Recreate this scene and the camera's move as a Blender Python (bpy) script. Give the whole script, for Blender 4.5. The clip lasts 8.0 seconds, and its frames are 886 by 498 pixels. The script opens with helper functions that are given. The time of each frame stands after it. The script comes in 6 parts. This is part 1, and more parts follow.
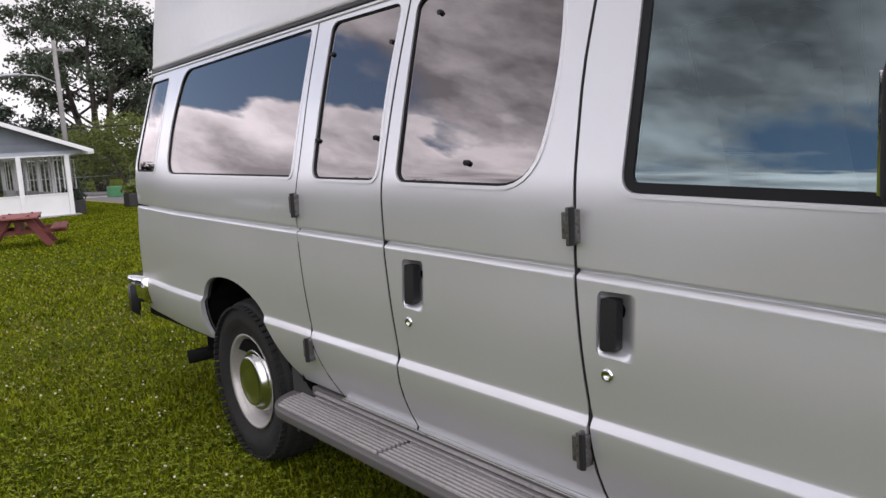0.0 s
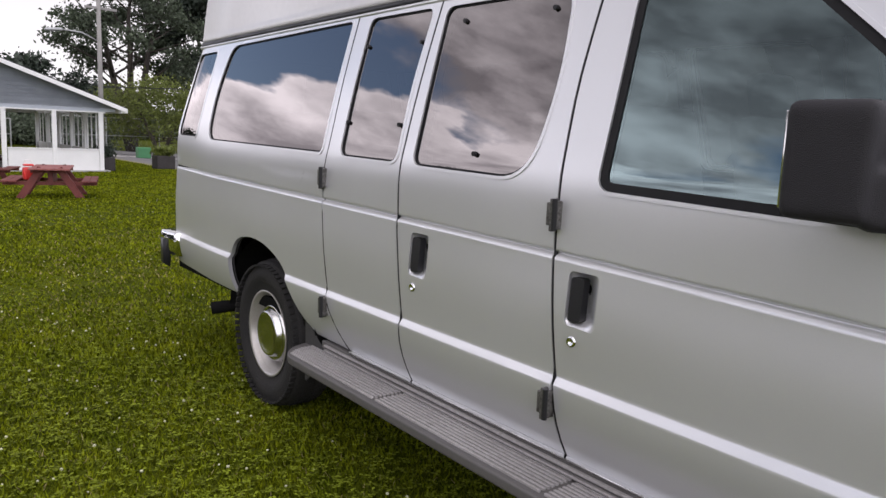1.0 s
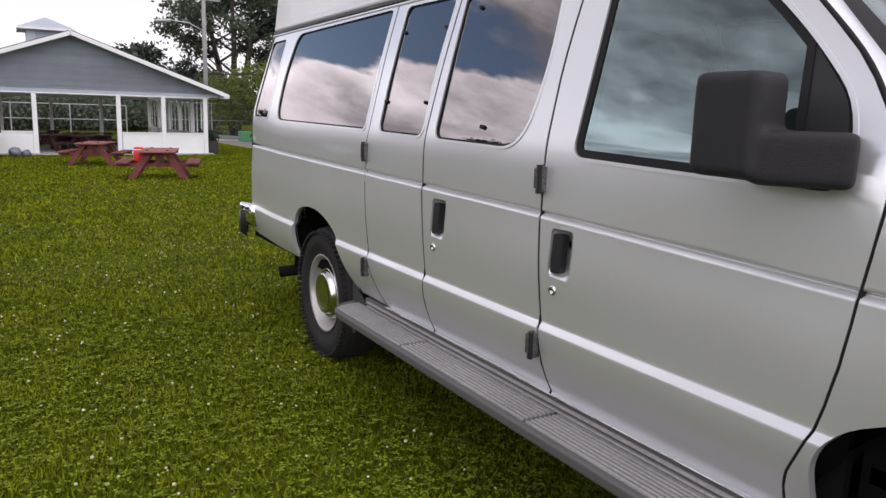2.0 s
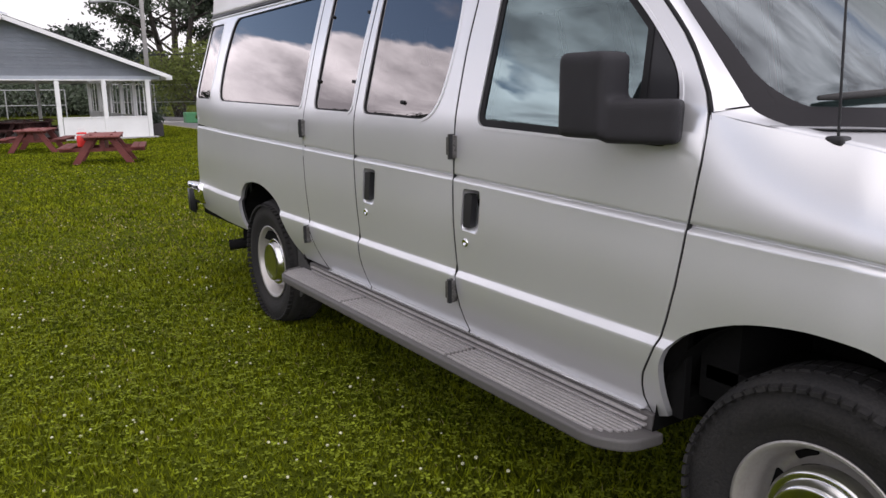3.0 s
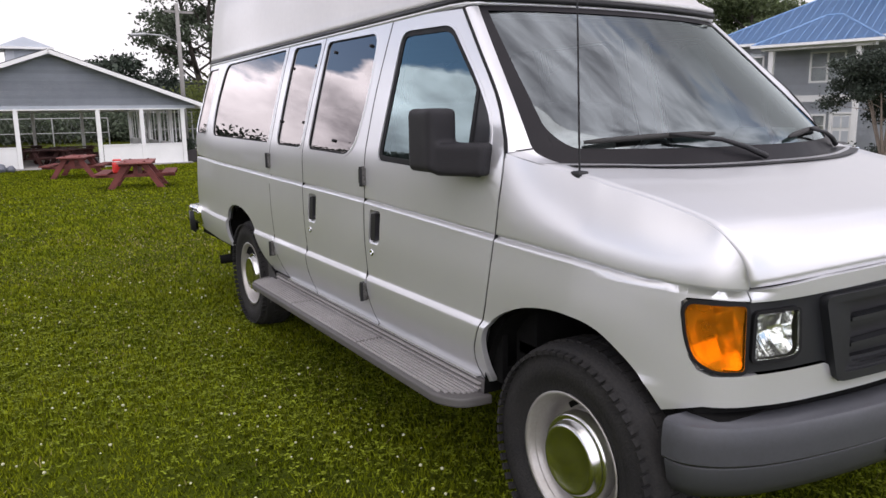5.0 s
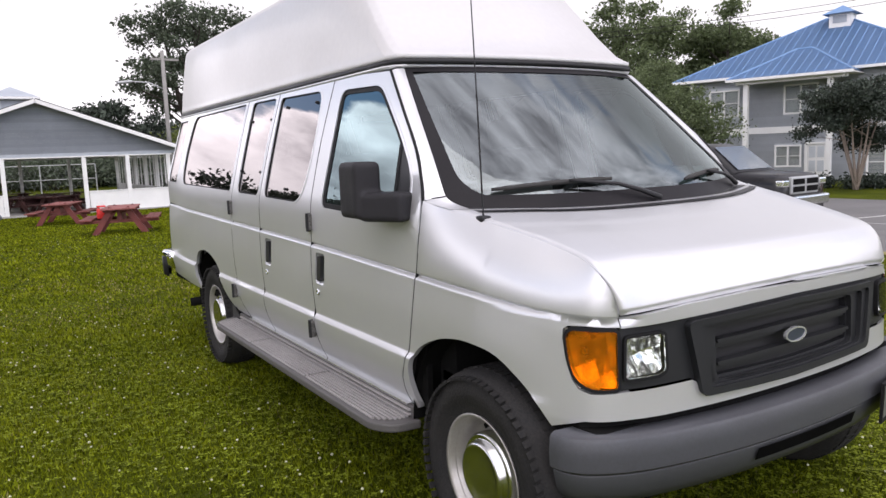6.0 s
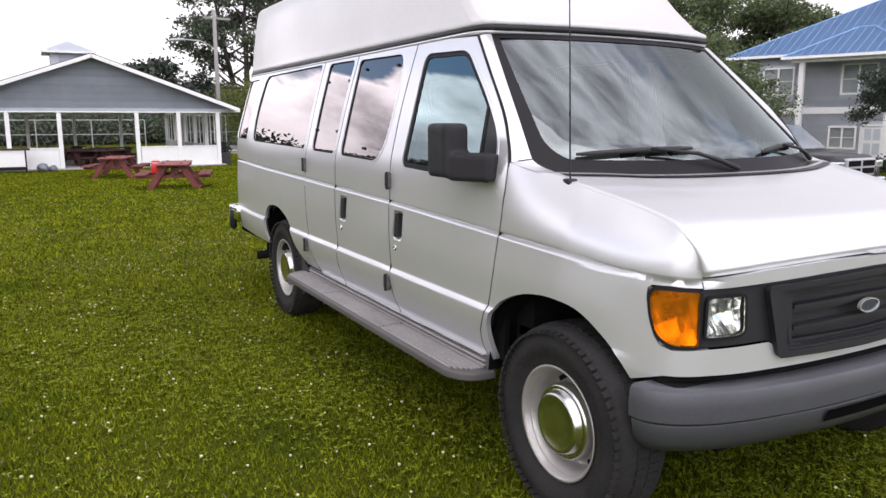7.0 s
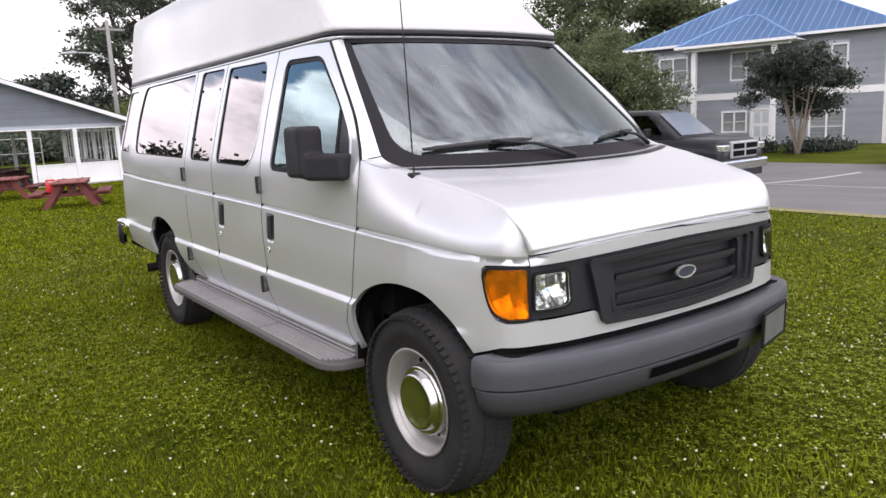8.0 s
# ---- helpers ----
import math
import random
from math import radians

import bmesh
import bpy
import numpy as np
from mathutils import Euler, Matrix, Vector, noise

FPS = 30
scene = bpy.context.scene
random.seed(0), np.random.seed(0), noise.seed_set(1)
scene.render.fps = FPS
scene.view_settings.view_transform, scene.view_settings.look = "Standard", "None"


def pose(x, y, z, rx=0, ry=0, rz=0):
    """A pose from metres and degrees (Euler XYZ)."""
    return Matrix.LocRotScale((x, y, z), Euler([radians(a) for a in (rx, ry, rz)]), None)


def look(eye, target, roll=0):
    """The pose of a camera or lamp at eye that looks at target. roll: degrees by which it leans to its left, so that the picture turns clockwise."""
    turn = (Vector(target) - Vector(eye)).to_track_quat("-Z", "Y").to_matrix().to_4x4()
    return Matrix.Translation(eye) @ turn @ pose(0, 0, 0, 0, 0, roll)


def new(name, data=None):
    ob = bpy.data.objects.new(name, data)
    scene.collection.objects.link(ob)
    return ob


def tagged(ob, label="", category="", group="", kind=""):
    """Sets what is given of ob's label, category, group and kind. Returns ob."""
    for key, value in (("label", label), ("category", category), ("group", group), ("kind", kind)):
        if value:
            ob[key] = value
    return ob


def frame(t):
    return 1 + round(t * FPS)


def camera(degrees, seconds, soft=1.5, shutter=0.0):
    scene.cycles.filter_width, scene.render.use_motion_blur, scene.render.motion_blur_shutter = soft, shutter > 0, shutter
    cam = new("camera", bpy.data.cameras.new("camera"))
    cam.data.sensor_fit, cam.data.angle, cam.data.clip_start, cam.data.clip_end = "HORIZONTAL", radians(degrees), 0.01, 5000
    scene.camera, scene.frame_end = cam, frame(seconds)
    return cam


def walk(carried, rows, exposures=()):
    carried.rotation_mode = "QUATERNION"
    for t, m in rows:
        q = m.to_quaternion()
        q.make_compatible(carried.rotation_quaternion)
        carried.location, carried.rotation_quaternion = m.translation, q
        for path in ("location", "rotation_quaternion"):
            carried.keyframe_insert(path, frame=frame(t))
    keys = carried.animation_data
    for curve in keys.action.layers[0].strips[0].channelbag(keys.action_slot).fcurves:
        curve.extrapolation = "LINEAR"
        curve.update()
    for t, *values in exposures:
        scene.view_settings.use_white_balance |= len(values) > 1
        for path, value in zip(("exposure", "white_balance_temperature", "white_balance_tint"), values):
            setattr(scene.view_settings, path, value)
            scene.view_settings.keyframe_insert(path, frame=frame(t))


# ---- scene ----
cam = camera(61.8, 8.0)
PATH = [
    (0, (-2.344, 0.310, 1.417), (-1.093, 1.846, 1.144), -3.20),
    (0.2, (-2.369, 0.257, 1.417), (-1.104, 1.793, 1.225), -2.84),
    (0.3, (-2.383, 0.226, 1.416), (-1.161, 1.797, 1.219), -2.61),
    (0.5, (-2.415, 0.163, 1.416), (-1.278, 1.791, 1.180), -2.25),
    (0.7, (-2.462, 0.103, 1.415), (-1.364, 1.753, 1.152), -0.47),
    (0.8, (-2.487, 0.073, 1.414), (-1.353, 1.696, 1.139), 0.52),
    (1, (-2.530, 0.010, 1.413), (-1.316, 1.571, 1.119), 2.30),
    (1.2, (-2.527, -0.067, 1.414), (-1.325, 1.499, 1.096), 2.01),
    (1.3, (-2.522, -0.106, 1.414), (-1.351, 1.484, 1.103), 1.76),
    (1.5, (-2.509, -0.180, 1.415), (-1.406, 1.457, 1.096), 1.47),
    (1.7, (-2.460, -0.287, 1.409), (-1.459, 1.409, 1.059), 2.06),
    (2.8, (-2.562, -0.742, 1.393), (-1.501, 0.917, 1.039), -0.87),
    (3, (-2.570, -0.815, 1.416), (-1.477, 0.807, 0.997), -0.38),
    (3.2, (-2.551, -0.893, 1.432), (-1.457, 0.747, 1.095), -1.64),
    (3.3, (-2.539, -0.937, 1.441), (-1.495, 0.742, 1.136), -2.27),
    (3.5, (-2.515, -1.025, 1.458), (-1.583, 0.739, 1.312), -3.53),
    (3.7, (-2.480, -1.119, 1.471), (-1.620, 0.674, 1.262), -3.83),
    (3.8, (-2.461, -1.167, 1.477), (-1.610, 0.629, 1.257), -3.94),
    (4, (-2.434, -1.262, 1.489), (-1.599, 0.539, 1.246), -4.24),
    (4.2, (-2.450, -1.360, 1.490), (-1.542, 0.405, 1.239), -3.10),
    (4.3, (-2.462, -1.407, 1.491), (-1.540, 0.349, 1.250), -2.63),
    (4.5, (-2.484, -1.496, 1.491), (-1.497, 0.220, 1.205), -1.50),
    (4.7, (-2.494, -1.580, 1.480), (-1.450, 0.085, 1.109), -0.54),
    (5.8, (-2.369, -2.064, 1.557), (-1.463, -0.303, 1.281), -2.49),
    (6, (-2.401, -2.106, 1.545), (-1.353, -0.423, 1.284), -2.17),
    (6.2, (-2.462, -2.133, 1.536), (-1.324, -0.518, 1.222), -2.25),
    (6.3, (-2.496, -2.147, 1.532), (-1.371, -0.529, 1.186), -2.34),
    (6.5, (-2.560, -2.170, 1.524), (-1.414, -0.568, 1.178), -2.43),
    (6.7, (-2.603, -2.158, 1.524), (-1.547, -0.497, 1.174), -1.46),
    (6.8, (-2.624, -2.150, 1.526), (-1.608, -0.464, 1.167), -1.07),
    (7, (-2.651, -2.142, 1.527), (-1.694, -0.419, 1.185), -0.10),
    (7.2, (-2.628, -2.193, 1.527), (-1.702, -0.456, 1.178), -0.53),
    (7.3, (-2.611, -2.225, 1.526), (-1.591, -0.544, 1.163), -0.70),
    (7.5, (-2.577, -2.287, 1.525), (-1.420, -0.695, 1.172), -1.13),
    (7.7, (-2.547, -2.353, 1.521), (-1.369, -0.773, 1.176), -1.76),
    (7.8, (-2.531, -2.386, 1.519), (-1.338, -0.820, 1.174), -2.18),
    (8, (-2.506, -2.444, 1.515), (-1.375, -0.831, 1.171), -2.81),
]
EXPOSURES = [(t, e + 0.22, 6550, 15) for t, e in ((0.0, 0.46), (0.5, 0.46), (1.5, 0.44), (3.0, 0.46), (3.5, 0.55), (4.5, 0.50), (6.5, 0.74), (8.0, 0.84))]
walk(cam, [(t, look(eye, target, roll)) for t, eye, target, roll in PATH], EXPOSURES)

# ---- world, sun, exposure ----
world = bpy.data.worlds.new("sky")
scene.world = world
world.use_nodes = True


def wire(tree, spec):
    """Nodes from (name, type, {settings}, {input: value or (node, output)})."""
    made = {}
    for name, kind, settings, inputs in spec:
        n = tree.nodes.new(kind)
        made[name] = n
        if "op" in settings:
            n.operation = settings["op"]
        if "blend" in settings:
            n.data_type, n.blend_type = "RGBA", settings["blend"]
        if "ramp" in settings:
            r = n.color_ramp
            while len(r.elements) < len(settings["ramp"]):
                r.elements.new(0.5)
            for e, (p, c) in zip(r.elements, settings["ramp"]):
                e.position, e.color = p, (*c, 1) if len(c) == 3 else c
        for key, v in inputs.items():
            sock = n.inputs[key]
            if isinstance(v, tuple) and len(v) == 2 and isinstance(v[0], str):
                tree.links.new(made[v[0]].outputs[v[1]], sock)
            else:
                sock.default_value = v
    return made


SUN_EL, SUN_AZ = 54.0, 216.0
CLOUD_AT = (5.1, 12.7)
sa, se = radians(SUN_AZ), radians(SUN_EL)
sun_dir = Vector((math.sin(sa) * math.cos(se), math.cos(sa) * math.cos(se), math.sin(se)))
wt = world.node_tree
wt.nodes.clear()
wn = wire(wt, [
    ("co", "ShaderNodeTexCoord", {}, {}),
    ("xyz", "ShaderNodeSeparateXYZ", {}, {0: ("co", "Generated")}),
    ("px", "ShaderNodeMath", {"op": "ADD"}, {0: ("xyz", "X"), 1: CLOUD_AT[0]}),
    ("py", "ShaderNodeMath", {"op": "ADD"}, {0: ("xyz", "Y"), 1: CLOUD_AT[1]}),
    ("pz", "ShaderNodeMath", {"op": "MULTIPLY"}, {0: ("xyz", "Z"), 1: 2.4}),
    ("pos", "ShaderNodeCombineXYZ", {}, {0: ("px", 0), 1: ("py", 0), 2: ("pz", 0)}),
    ("n1", "ShaderNodeTexNoise", {}, {"Vector": ("pos", 0), "Scale": 1.9, "Detail": 8.0, "Roughness": 0.55, "Distortion": 0.15}),
    ("n2", "ShaderNodeTexNoise", {}, {"Vector": ("pos", 0), "Scale": 5.5, "Detail": 6.0, "Roughness": 0.6}),
    ("puff", "ShaderNodeTexNoise", {}, {"Vector": ("pos", 0), "Scale": 6.0, "Detail": 6.0, "Roughness": 0.5}),
    ("tilt", "ShaderNodeMapRange", {}, {0: ("xyz", "X"), 1: -0.42, 2: -0.16, 3: 0.37, 4: 0.175}),
    ("bump", "ShaderNodeMapRange", {}, {0: ("puff", 0), 1: 0.3, 2: 0.7, 3: -0.05, 4: 0.05}),
    ("top", "ShaderNodeMath", {"op": "ADD"}, {0: ("tilt", 0), 1: ("bump", 0)}),
    ("depth", "ShaderNodeMath", {"op": "SUBTRACT"}, {0: ("top", 0), 1: ("xyz", "Z")}),
    ("low", "ShaderNodeMapRange", {}, {0: ("depth", 0), 1: 0.0, 2: 0.018, 3: 0.0, 4: 1.0}),
    ("gap", "ShaderNodeMapRange", {}, {0: ("depth", 0), 1: -0.14, 2: -0.05, 3: 0.0, 4: 0.10}),
    ("n1c", "ShaderNodeMath", {"op": "SUBTRACT"}, {0: ("n1", 0), 1: ("gap", 0)}),
    ("deck", "ShaderNodeValToRGB", {"ramp": [(0.39, (0, 0, 0)), (0.47, (1, 1, 1))]}, {0: ("n1c", 0)}),
    ("mask", "ShaderNodeMath", {"op": "MAXIMUM"}, {0: ("low", 0), 1: ("deck", 0)}),
    ("edge", "ShaderNodeMapRange", {}, {0: ("depth", 0), 1: 0.0, 2: 0.09, 3: 0.20, 4: 0.0}),
    ("core", "ShaderNodeMath", {"op": "MULTIPLY"}, {0: ("edge", 0), 1: ("low", 0)}),
    ("lit", "ShaderNodeMath", {"op": "ADD"}, {0: ("n2", 0), 1: ("core", 0)}),
    ("shade", "ShaderNodeValToRGB", {"ramp": [(0.36, (0.50, 0.485, 0.53)), (0.74, (1.82, 1.79, 1.90))]}, {0: ("lit", 0)}),
    ("side", "ShaderNodeMapRange", {}, {0: ("xyz", "X"), 1: -0.17, 2: 0.0, 3: 0.02, 4: 0.60}),
    ("wave", "ShaderNodeMapRange", {}, {0: ("n2", 0), 1: 0.3, 2: 0.7, 3: -0.05, 4: 0.07}),
    ("ahead", "ShaderNodeMapRange", {}, {0: ("xyz", "Y"), 1: -0.35, 2: 0.25, 3: 0.08, 4: 1.0}),
    ("span", "ShaderNodeMath", {"op": "MULTIPLY"}, {0: ("side", 0), 1: ("ahead", 0)}),
    ("bank", "ShaderNodeMath", {"op": "ADD"}, {0: ("span", 0), 1: ("wave", 0)}),
    ("over", "ShaderNodeMath", {"op": "SUBTRACT"}, {0: ("xyz", "Z"), 1: ("bank", 0)}),
    ("haze", "ShaderNodeMapRange", {}, {0: ("over", 0), 1: -0.08, 2: 0.16, 3: 1.0, 4: 0.0}),
    ("thin", "ShaderNodeVectorMath", {"op": "DOT_PRODUCT"}, {0: ("co", "Generated"), 1: (0.41, -0.34, 0.85)}),
    ("veil", "ShaderNodeMapRange", {}, {0: ("thin", "Value"), 1: 0.70, 2: 0.88, 3: 0.0, 4: 1.0}),
    ("hid", "ShaderNodeMath", {"op": "MAXIMUM"}, {0: ("mask", 0), 1: ("veil", 0)}),
    ("fac", "ShaderNodeMath", {"op": "MAXIMUM"}, {0: ("hid", 0), 1: ("haze", 0)}),
    ("hcol", "ShaderNodeMix", {"blend": "MIX"}, {0: ("haze", 0), 6: ("shade", 0), 7: (0.45, 0.447, 0.46, 1)}),
    ("high", "ShaderNodeMapRange", {}, {0: ("xyz", "Z"), 1: 0.06, 2: 0.60, 3: 1.0, 4: 0.27}),
    ("glow", "ShaderNodeMapRange", {}, {0: ("thin", "Value"), 1: 0.60, 2: 0.92, 3: 1.0, 4: 2.0}),
    ("bright", "ShaderNodeMath", {"op": "MULTIPLY"}, {0: ("high", 0), 1: ("glow", 0)}),
    ("cloud", "ShaderNodeVectorMath", {"op": "SCALE"}, {0: ("hcol", 2), "Scale": ("bright", 0)}),
    ("sky", "ShaderNodeTexSky", {}, {}),
    ("bg1", "ShaderNodeBackground", {}, {0: ("sky", 0), 1: 0.135}),
    ("bg2", "ShaderNodeBackground", {}, {0: ("cloud", 0), 1: 1.55}),
    ("mix", "ShaderNodeMixShader", {}, {0: ("fac", 0), 1: ("bg1", 0), 2: ("bg2", 0)}),
    ("out", "ShaderNodeOutputWorld", {}, {0: ("mix", 0)}),
])
sky = wn["sky"]
sky.sky_type, sky.sun_disc = "NISHITA", False
sky.sun_elevation, sky.sun_rotation = radians(SUN_EL), radians(SUN_AZ)
sun = new("sun", bpy.data.lights.new("sun", "SUN"))
sun.data.energy, sun.data.angle, sun.data.color = 0.95, radians(80), (1.0, 0.97, 0.94)
sun.matrix_world = look(sun_dir * 80, (0, 0, 0))
scene.view_settings.exposure = 0.0

# ---- materials ----


def material(name, colour, rough=0.5, metal=0.0, vary=0.12, scale=8.0, fine=60.0, bump=0.0, coat=0.0, ior=1.5,
             per_object=0.0, per_island=0.0, second=None, spec=0.5, leaf=0.0):
    """A surface with colour variation at two scales, uneven gloss and fine relief."""
    m = bpy.data.materials.new(name)
    m.use_nodes = True
    t = m.node_tree
    b = t.nodes["Principled BSDF"]
    b.inputs["Metallic"].default_value = metal
    b.inputs["IOR"].default_value = ior
    b.inputs["Coat Weight"].default_value = coat
    b.inputs["Coat Roughness"].default_value = 0.04
    b.inputs["Specular IOR Level"].default_value = spec
    c2 = second or tuple(min(1, v * 0.6) for v in colour)
    n = wire(t, [
        ("co", "ShaderNodeTexCoord", {}, {}),
        ("big", "ShaderNodeTexNoise", {}, {"Vector": ("co", "Object"), "Scale": scale, "Detail": 4.0}),
        ("small", "ShaderNodeTexNoise", {}, {"Vector": ("co", "Object"), "Scale": fine, "Detail": 3.0}),
        ("sum", "ShaderNodeMath", {"op": "ADD"}, {0: ("big", 0), 1: ("small", 0)}),
        ("amt", "ShaderNodeMapRange", {}, {0: ("sum", 0), 1: 0.7, 2: 1.35, 3: 0.0, 4: min(1.0, vary * 2.2)}),
        ("col", "ShaderNodeMix", {"blend": "MIX"}, {0: ("amt", 0), 6: (*colour, 1), 7: (*c2, 1)}),
        ("rgh", "ShaderNodeMapRange", {}, {0: ("big", 0), 1: 0.3, 2: 0.7, 3: max(0.0, rough - 0.06 * (rough > 0.1)), 4: rough + 0.06 * (rough > 0.1)}),
    ])
    last = (n["col"], 2)
    if per_object or per_island:
        src = t.nodes.new("ShaderNodeObjectInfo" if per_object else "ShaderNodeNewGeometry")
        k = t.nodes.new("ShaderNodeMapRange")
        k.inputs[3].default_value, k.inputs[4].default_value = 1 - max(per_object, per_island), 1 + max(per_object, per_island)
        t.links.new(src.outputs["Random" if per_object else "Random Per Island"], k.inputs[0])
        mul = t.nodes.new("ShaderNodeVectorMath")
        mul.operation = "SCALE"
        t.links.new(last[0].outputs[last[1]], mul.inputs[0])
        t.links.new(k.outputs[0], mul.inputs["Scale"])
        last = (mul, 0)
    t.links.new(last[0].outputs[last[1]], b.inputs["Base Color"])
    t.links.new(n["rgh"].outputs[0], b.inputs["Roughness"])
    if bump:
        bp = t.nodes.new("ShaderNodeBump")
        bp.inputs["Strength"].default_value = min(1.0, bump)
        bp.inputs["Distance"].default_value = 0.01
        t.links.new(n["small"].outputs[0], bp.inputs["Height"])
        t.links.new(bp.outputs[0], b.inputs["Normal"])
    if leaf:
        mix, tl = t.nodes.new("ShaderNodeMixShader"), t.nodes.new("ShaderNodeBsdfTranslucent")
        mix.inputs[0].default_value = leaf
        t.links.new(last[0].outputs[last[1]], tl.inputs[0])
        t.links.new(b.outputs[0], mix.inputs[1])
        t.links.new(tl.outputs[0], mix.inputs[2])
        t.links.new(mix.outputs[0], t.nodes["Material Output"].inputs[0])
    return m


def glass(name, tint, ior=1.6, gloss=(1, 1, 1), rough=0.0):
    """A pane: tinted see-through, mirrored by Fresnel."""
    m = bpy.data.materials.new(name)
    m.use_nodes = True
    t = m.node_tree
    t.nodes.clear()
    wire(t, [
        ("fr", "ShaderNodeFresnel", {}, {"IOR": ior}),
        ("tr", "ShaderNodeBsdfTransparent", {}, {0: (*tint, 1)}),
        ("gl", "ShaderNodeBsdfAnisotropic", {}, {"Color": (*gloss, 1), "Roughness": rough}),
        ("mx", "ShaderNodeMixShader", {}, {0: ("fr", 0), 1: ("tr", 0), 2: ("gl", 0)}),
        ("out", "ShaderNodeOutputMaterial", {}, {0: ("mx", 0)}),
    ])
    return m


SILVER = material("silver_paint", (0.645, 0.65, 0.665), 0.36, 0.60, 0.05, 1.5, 400, coat=0.2)
WHITE_GEL = material("white_gelcoat", (0.56, 0.55, 0.553), 0.34, 0, 0.08, 1.2, 30, coat=0.15)
TRIM_BLACK = material("black_trim", (0.018, 0.018, 0.02), 0.45, 0, 0.2, 6, 200, spec=0.3)
RUBBER = material("black_rubber", (0.022, 0.022, 0.023), 0.75, 0, 0.3, 10, 160, bump=0.25, second=(0.05, 0.047, 0.042))
TYRE = material("tyre_rubber", (0.014, 0.014, 0.015), 0.8, 0, 0.4, 7, 120, bump=0.35, second=(0.032, 0.030, 0.028), spec=0.2)
MIRROR_PLASTIC = material("textured_black_plastic", (0.024, 0.023, 0.026), 0.5, 0, 0.15, 8, 500, bump=0.3, spec=0.2)
VALANCE = material("dark_valance_plastic", (0.040, 0.042, 0.046), 0.5, 0, 0.25, 3, 90)
GREY_PLASTIC = material("dark_grey_plastic", (0.015, 0.016, 0.018), 0.5, 0, 0.15, 5, 300, bump=0.08, spec=0.35)
BUMPER_PAINT = material("grey_bumper_paint", (0.062, 0.065, 0.074), 0.48, 0.1, 0.35, 4, 90, second=(0.045, 0.045, 0.05))
BOARD_GREY = material("running_board_grey", (0.085, 0.080, 0.080), 0.55, 0.0, 0.3, 3, 80, bump=0.1, second=(0.09, 0.085, 0.08))
RIB_GREY = material("running_board_rib_grey", (0.36, 0.345, 0.34), 0.45, 0.0, 0.3, 3, 80, second=(0.15, 0.14, 0.135))
CHROME = material("chrome", (0.82, 0.82, 0.83), 0.05, 1.0, 0.05, 6, 60)
BRIGHT = material("bright_trim", (0.72, 0.73, 0.74), 0.22, 0.7, 0.05, 6, 60)
HUB = material("brushed_hub_chrome", (0.62, 0.62, 0.61), 0.2, 1.0, 0.15, 20, 120)
STEEL = material("silver_steel_rim", (0.42, 0.41, 0.40), 0.35, 0.5, 0.3, 12, 90, second=(0.34, 0.31, 0.28))
GASKET = material("gasket_black", (0.01, 0.01, 0.011), 0.6, 0, 0.1, spec=0.2)
HINGE = material("worn_hinge_steel", (0.20, 0.195, 0.19), 0.45, 0.6, 0.5, 30, 120, second=(0.05, 0.045, 0.04))
DARK = material("underbody_black", (0.010, 0.010, 0.010), 0.9, 0, 0.3, 4, 60, spec=0.03)
SEAT_CLOTH = material("grey_seat_cloth", (0.20, 0.20, 0.20), 0.9, 0, 0.2, 6, 300, bump=0.2)
LINING = material("dark_inner_trim", (0.045, 0.044, 0.045), 0.8, 0, 0.2, 4, 150)
HEADLINER = material("grey_headliner", (0.16, 0.155, 0.15), 0.95, 0, 0.15, 3, 200)
AMBER_BOWL = material("amber_lamp_reflector", (0.90, 0.88, 0.84), 0.22, 0.75, 0.3, 9, 30, second=(0.55, 0.50, 0.42), bump=0.3)
LAMP_REFLECT = material("lamp_reflector", (0.90, 0.91, 0.89), 0.14, 0.9, 0.2, 9, 30, second=(0.6, 0.61, 0.58), bump=0.2)
EMBLEM_BLUE = material("emblem_blue", (0.05, 0.06, 0.085), 0.2, 0.2, 0.1, coat=0.5)
PLATE = material("plate_grey", (0.13, 0.135, 0.13), 0.4, 0, 0.2, 8, 60)
TINTED = glass("tinted_side_glass", (0.05, 0.05, 0.05), 2.5, (0.97, 0.91, 0.89))
CAB_GLASS = glass("green_tinted_cab_glass", (0.42, 0.52, 0.50), 2.4, (0.76, 0.98, 1.0))
SHIELD_GLASS = glass("windshield_glass", (0.62, 0.70, 0.69), 2.45, (0.88, 0.98, 1.0), 0.0)
HOUSE_GLASS = glass("window_glass", (0.80, 0.82, 0.82), 1.6)
TRUCK_GLASS = glass("dark_car_glass", (0.12, 0.13, 0.14), 1.5, (0.62, 0.66, 0.69))
CLEAR = glass("clear_lens", (0.9, 0.92, 0.9), 1.5)
AMBER = glass("amber_lens", (0.96, 0.40, 0.02), 1.45)
FRIT = material("printed_glass_border", (0.014, 0.013, 0.015), 0.42, 0, 0.2, 5, 120, spec=0.14)

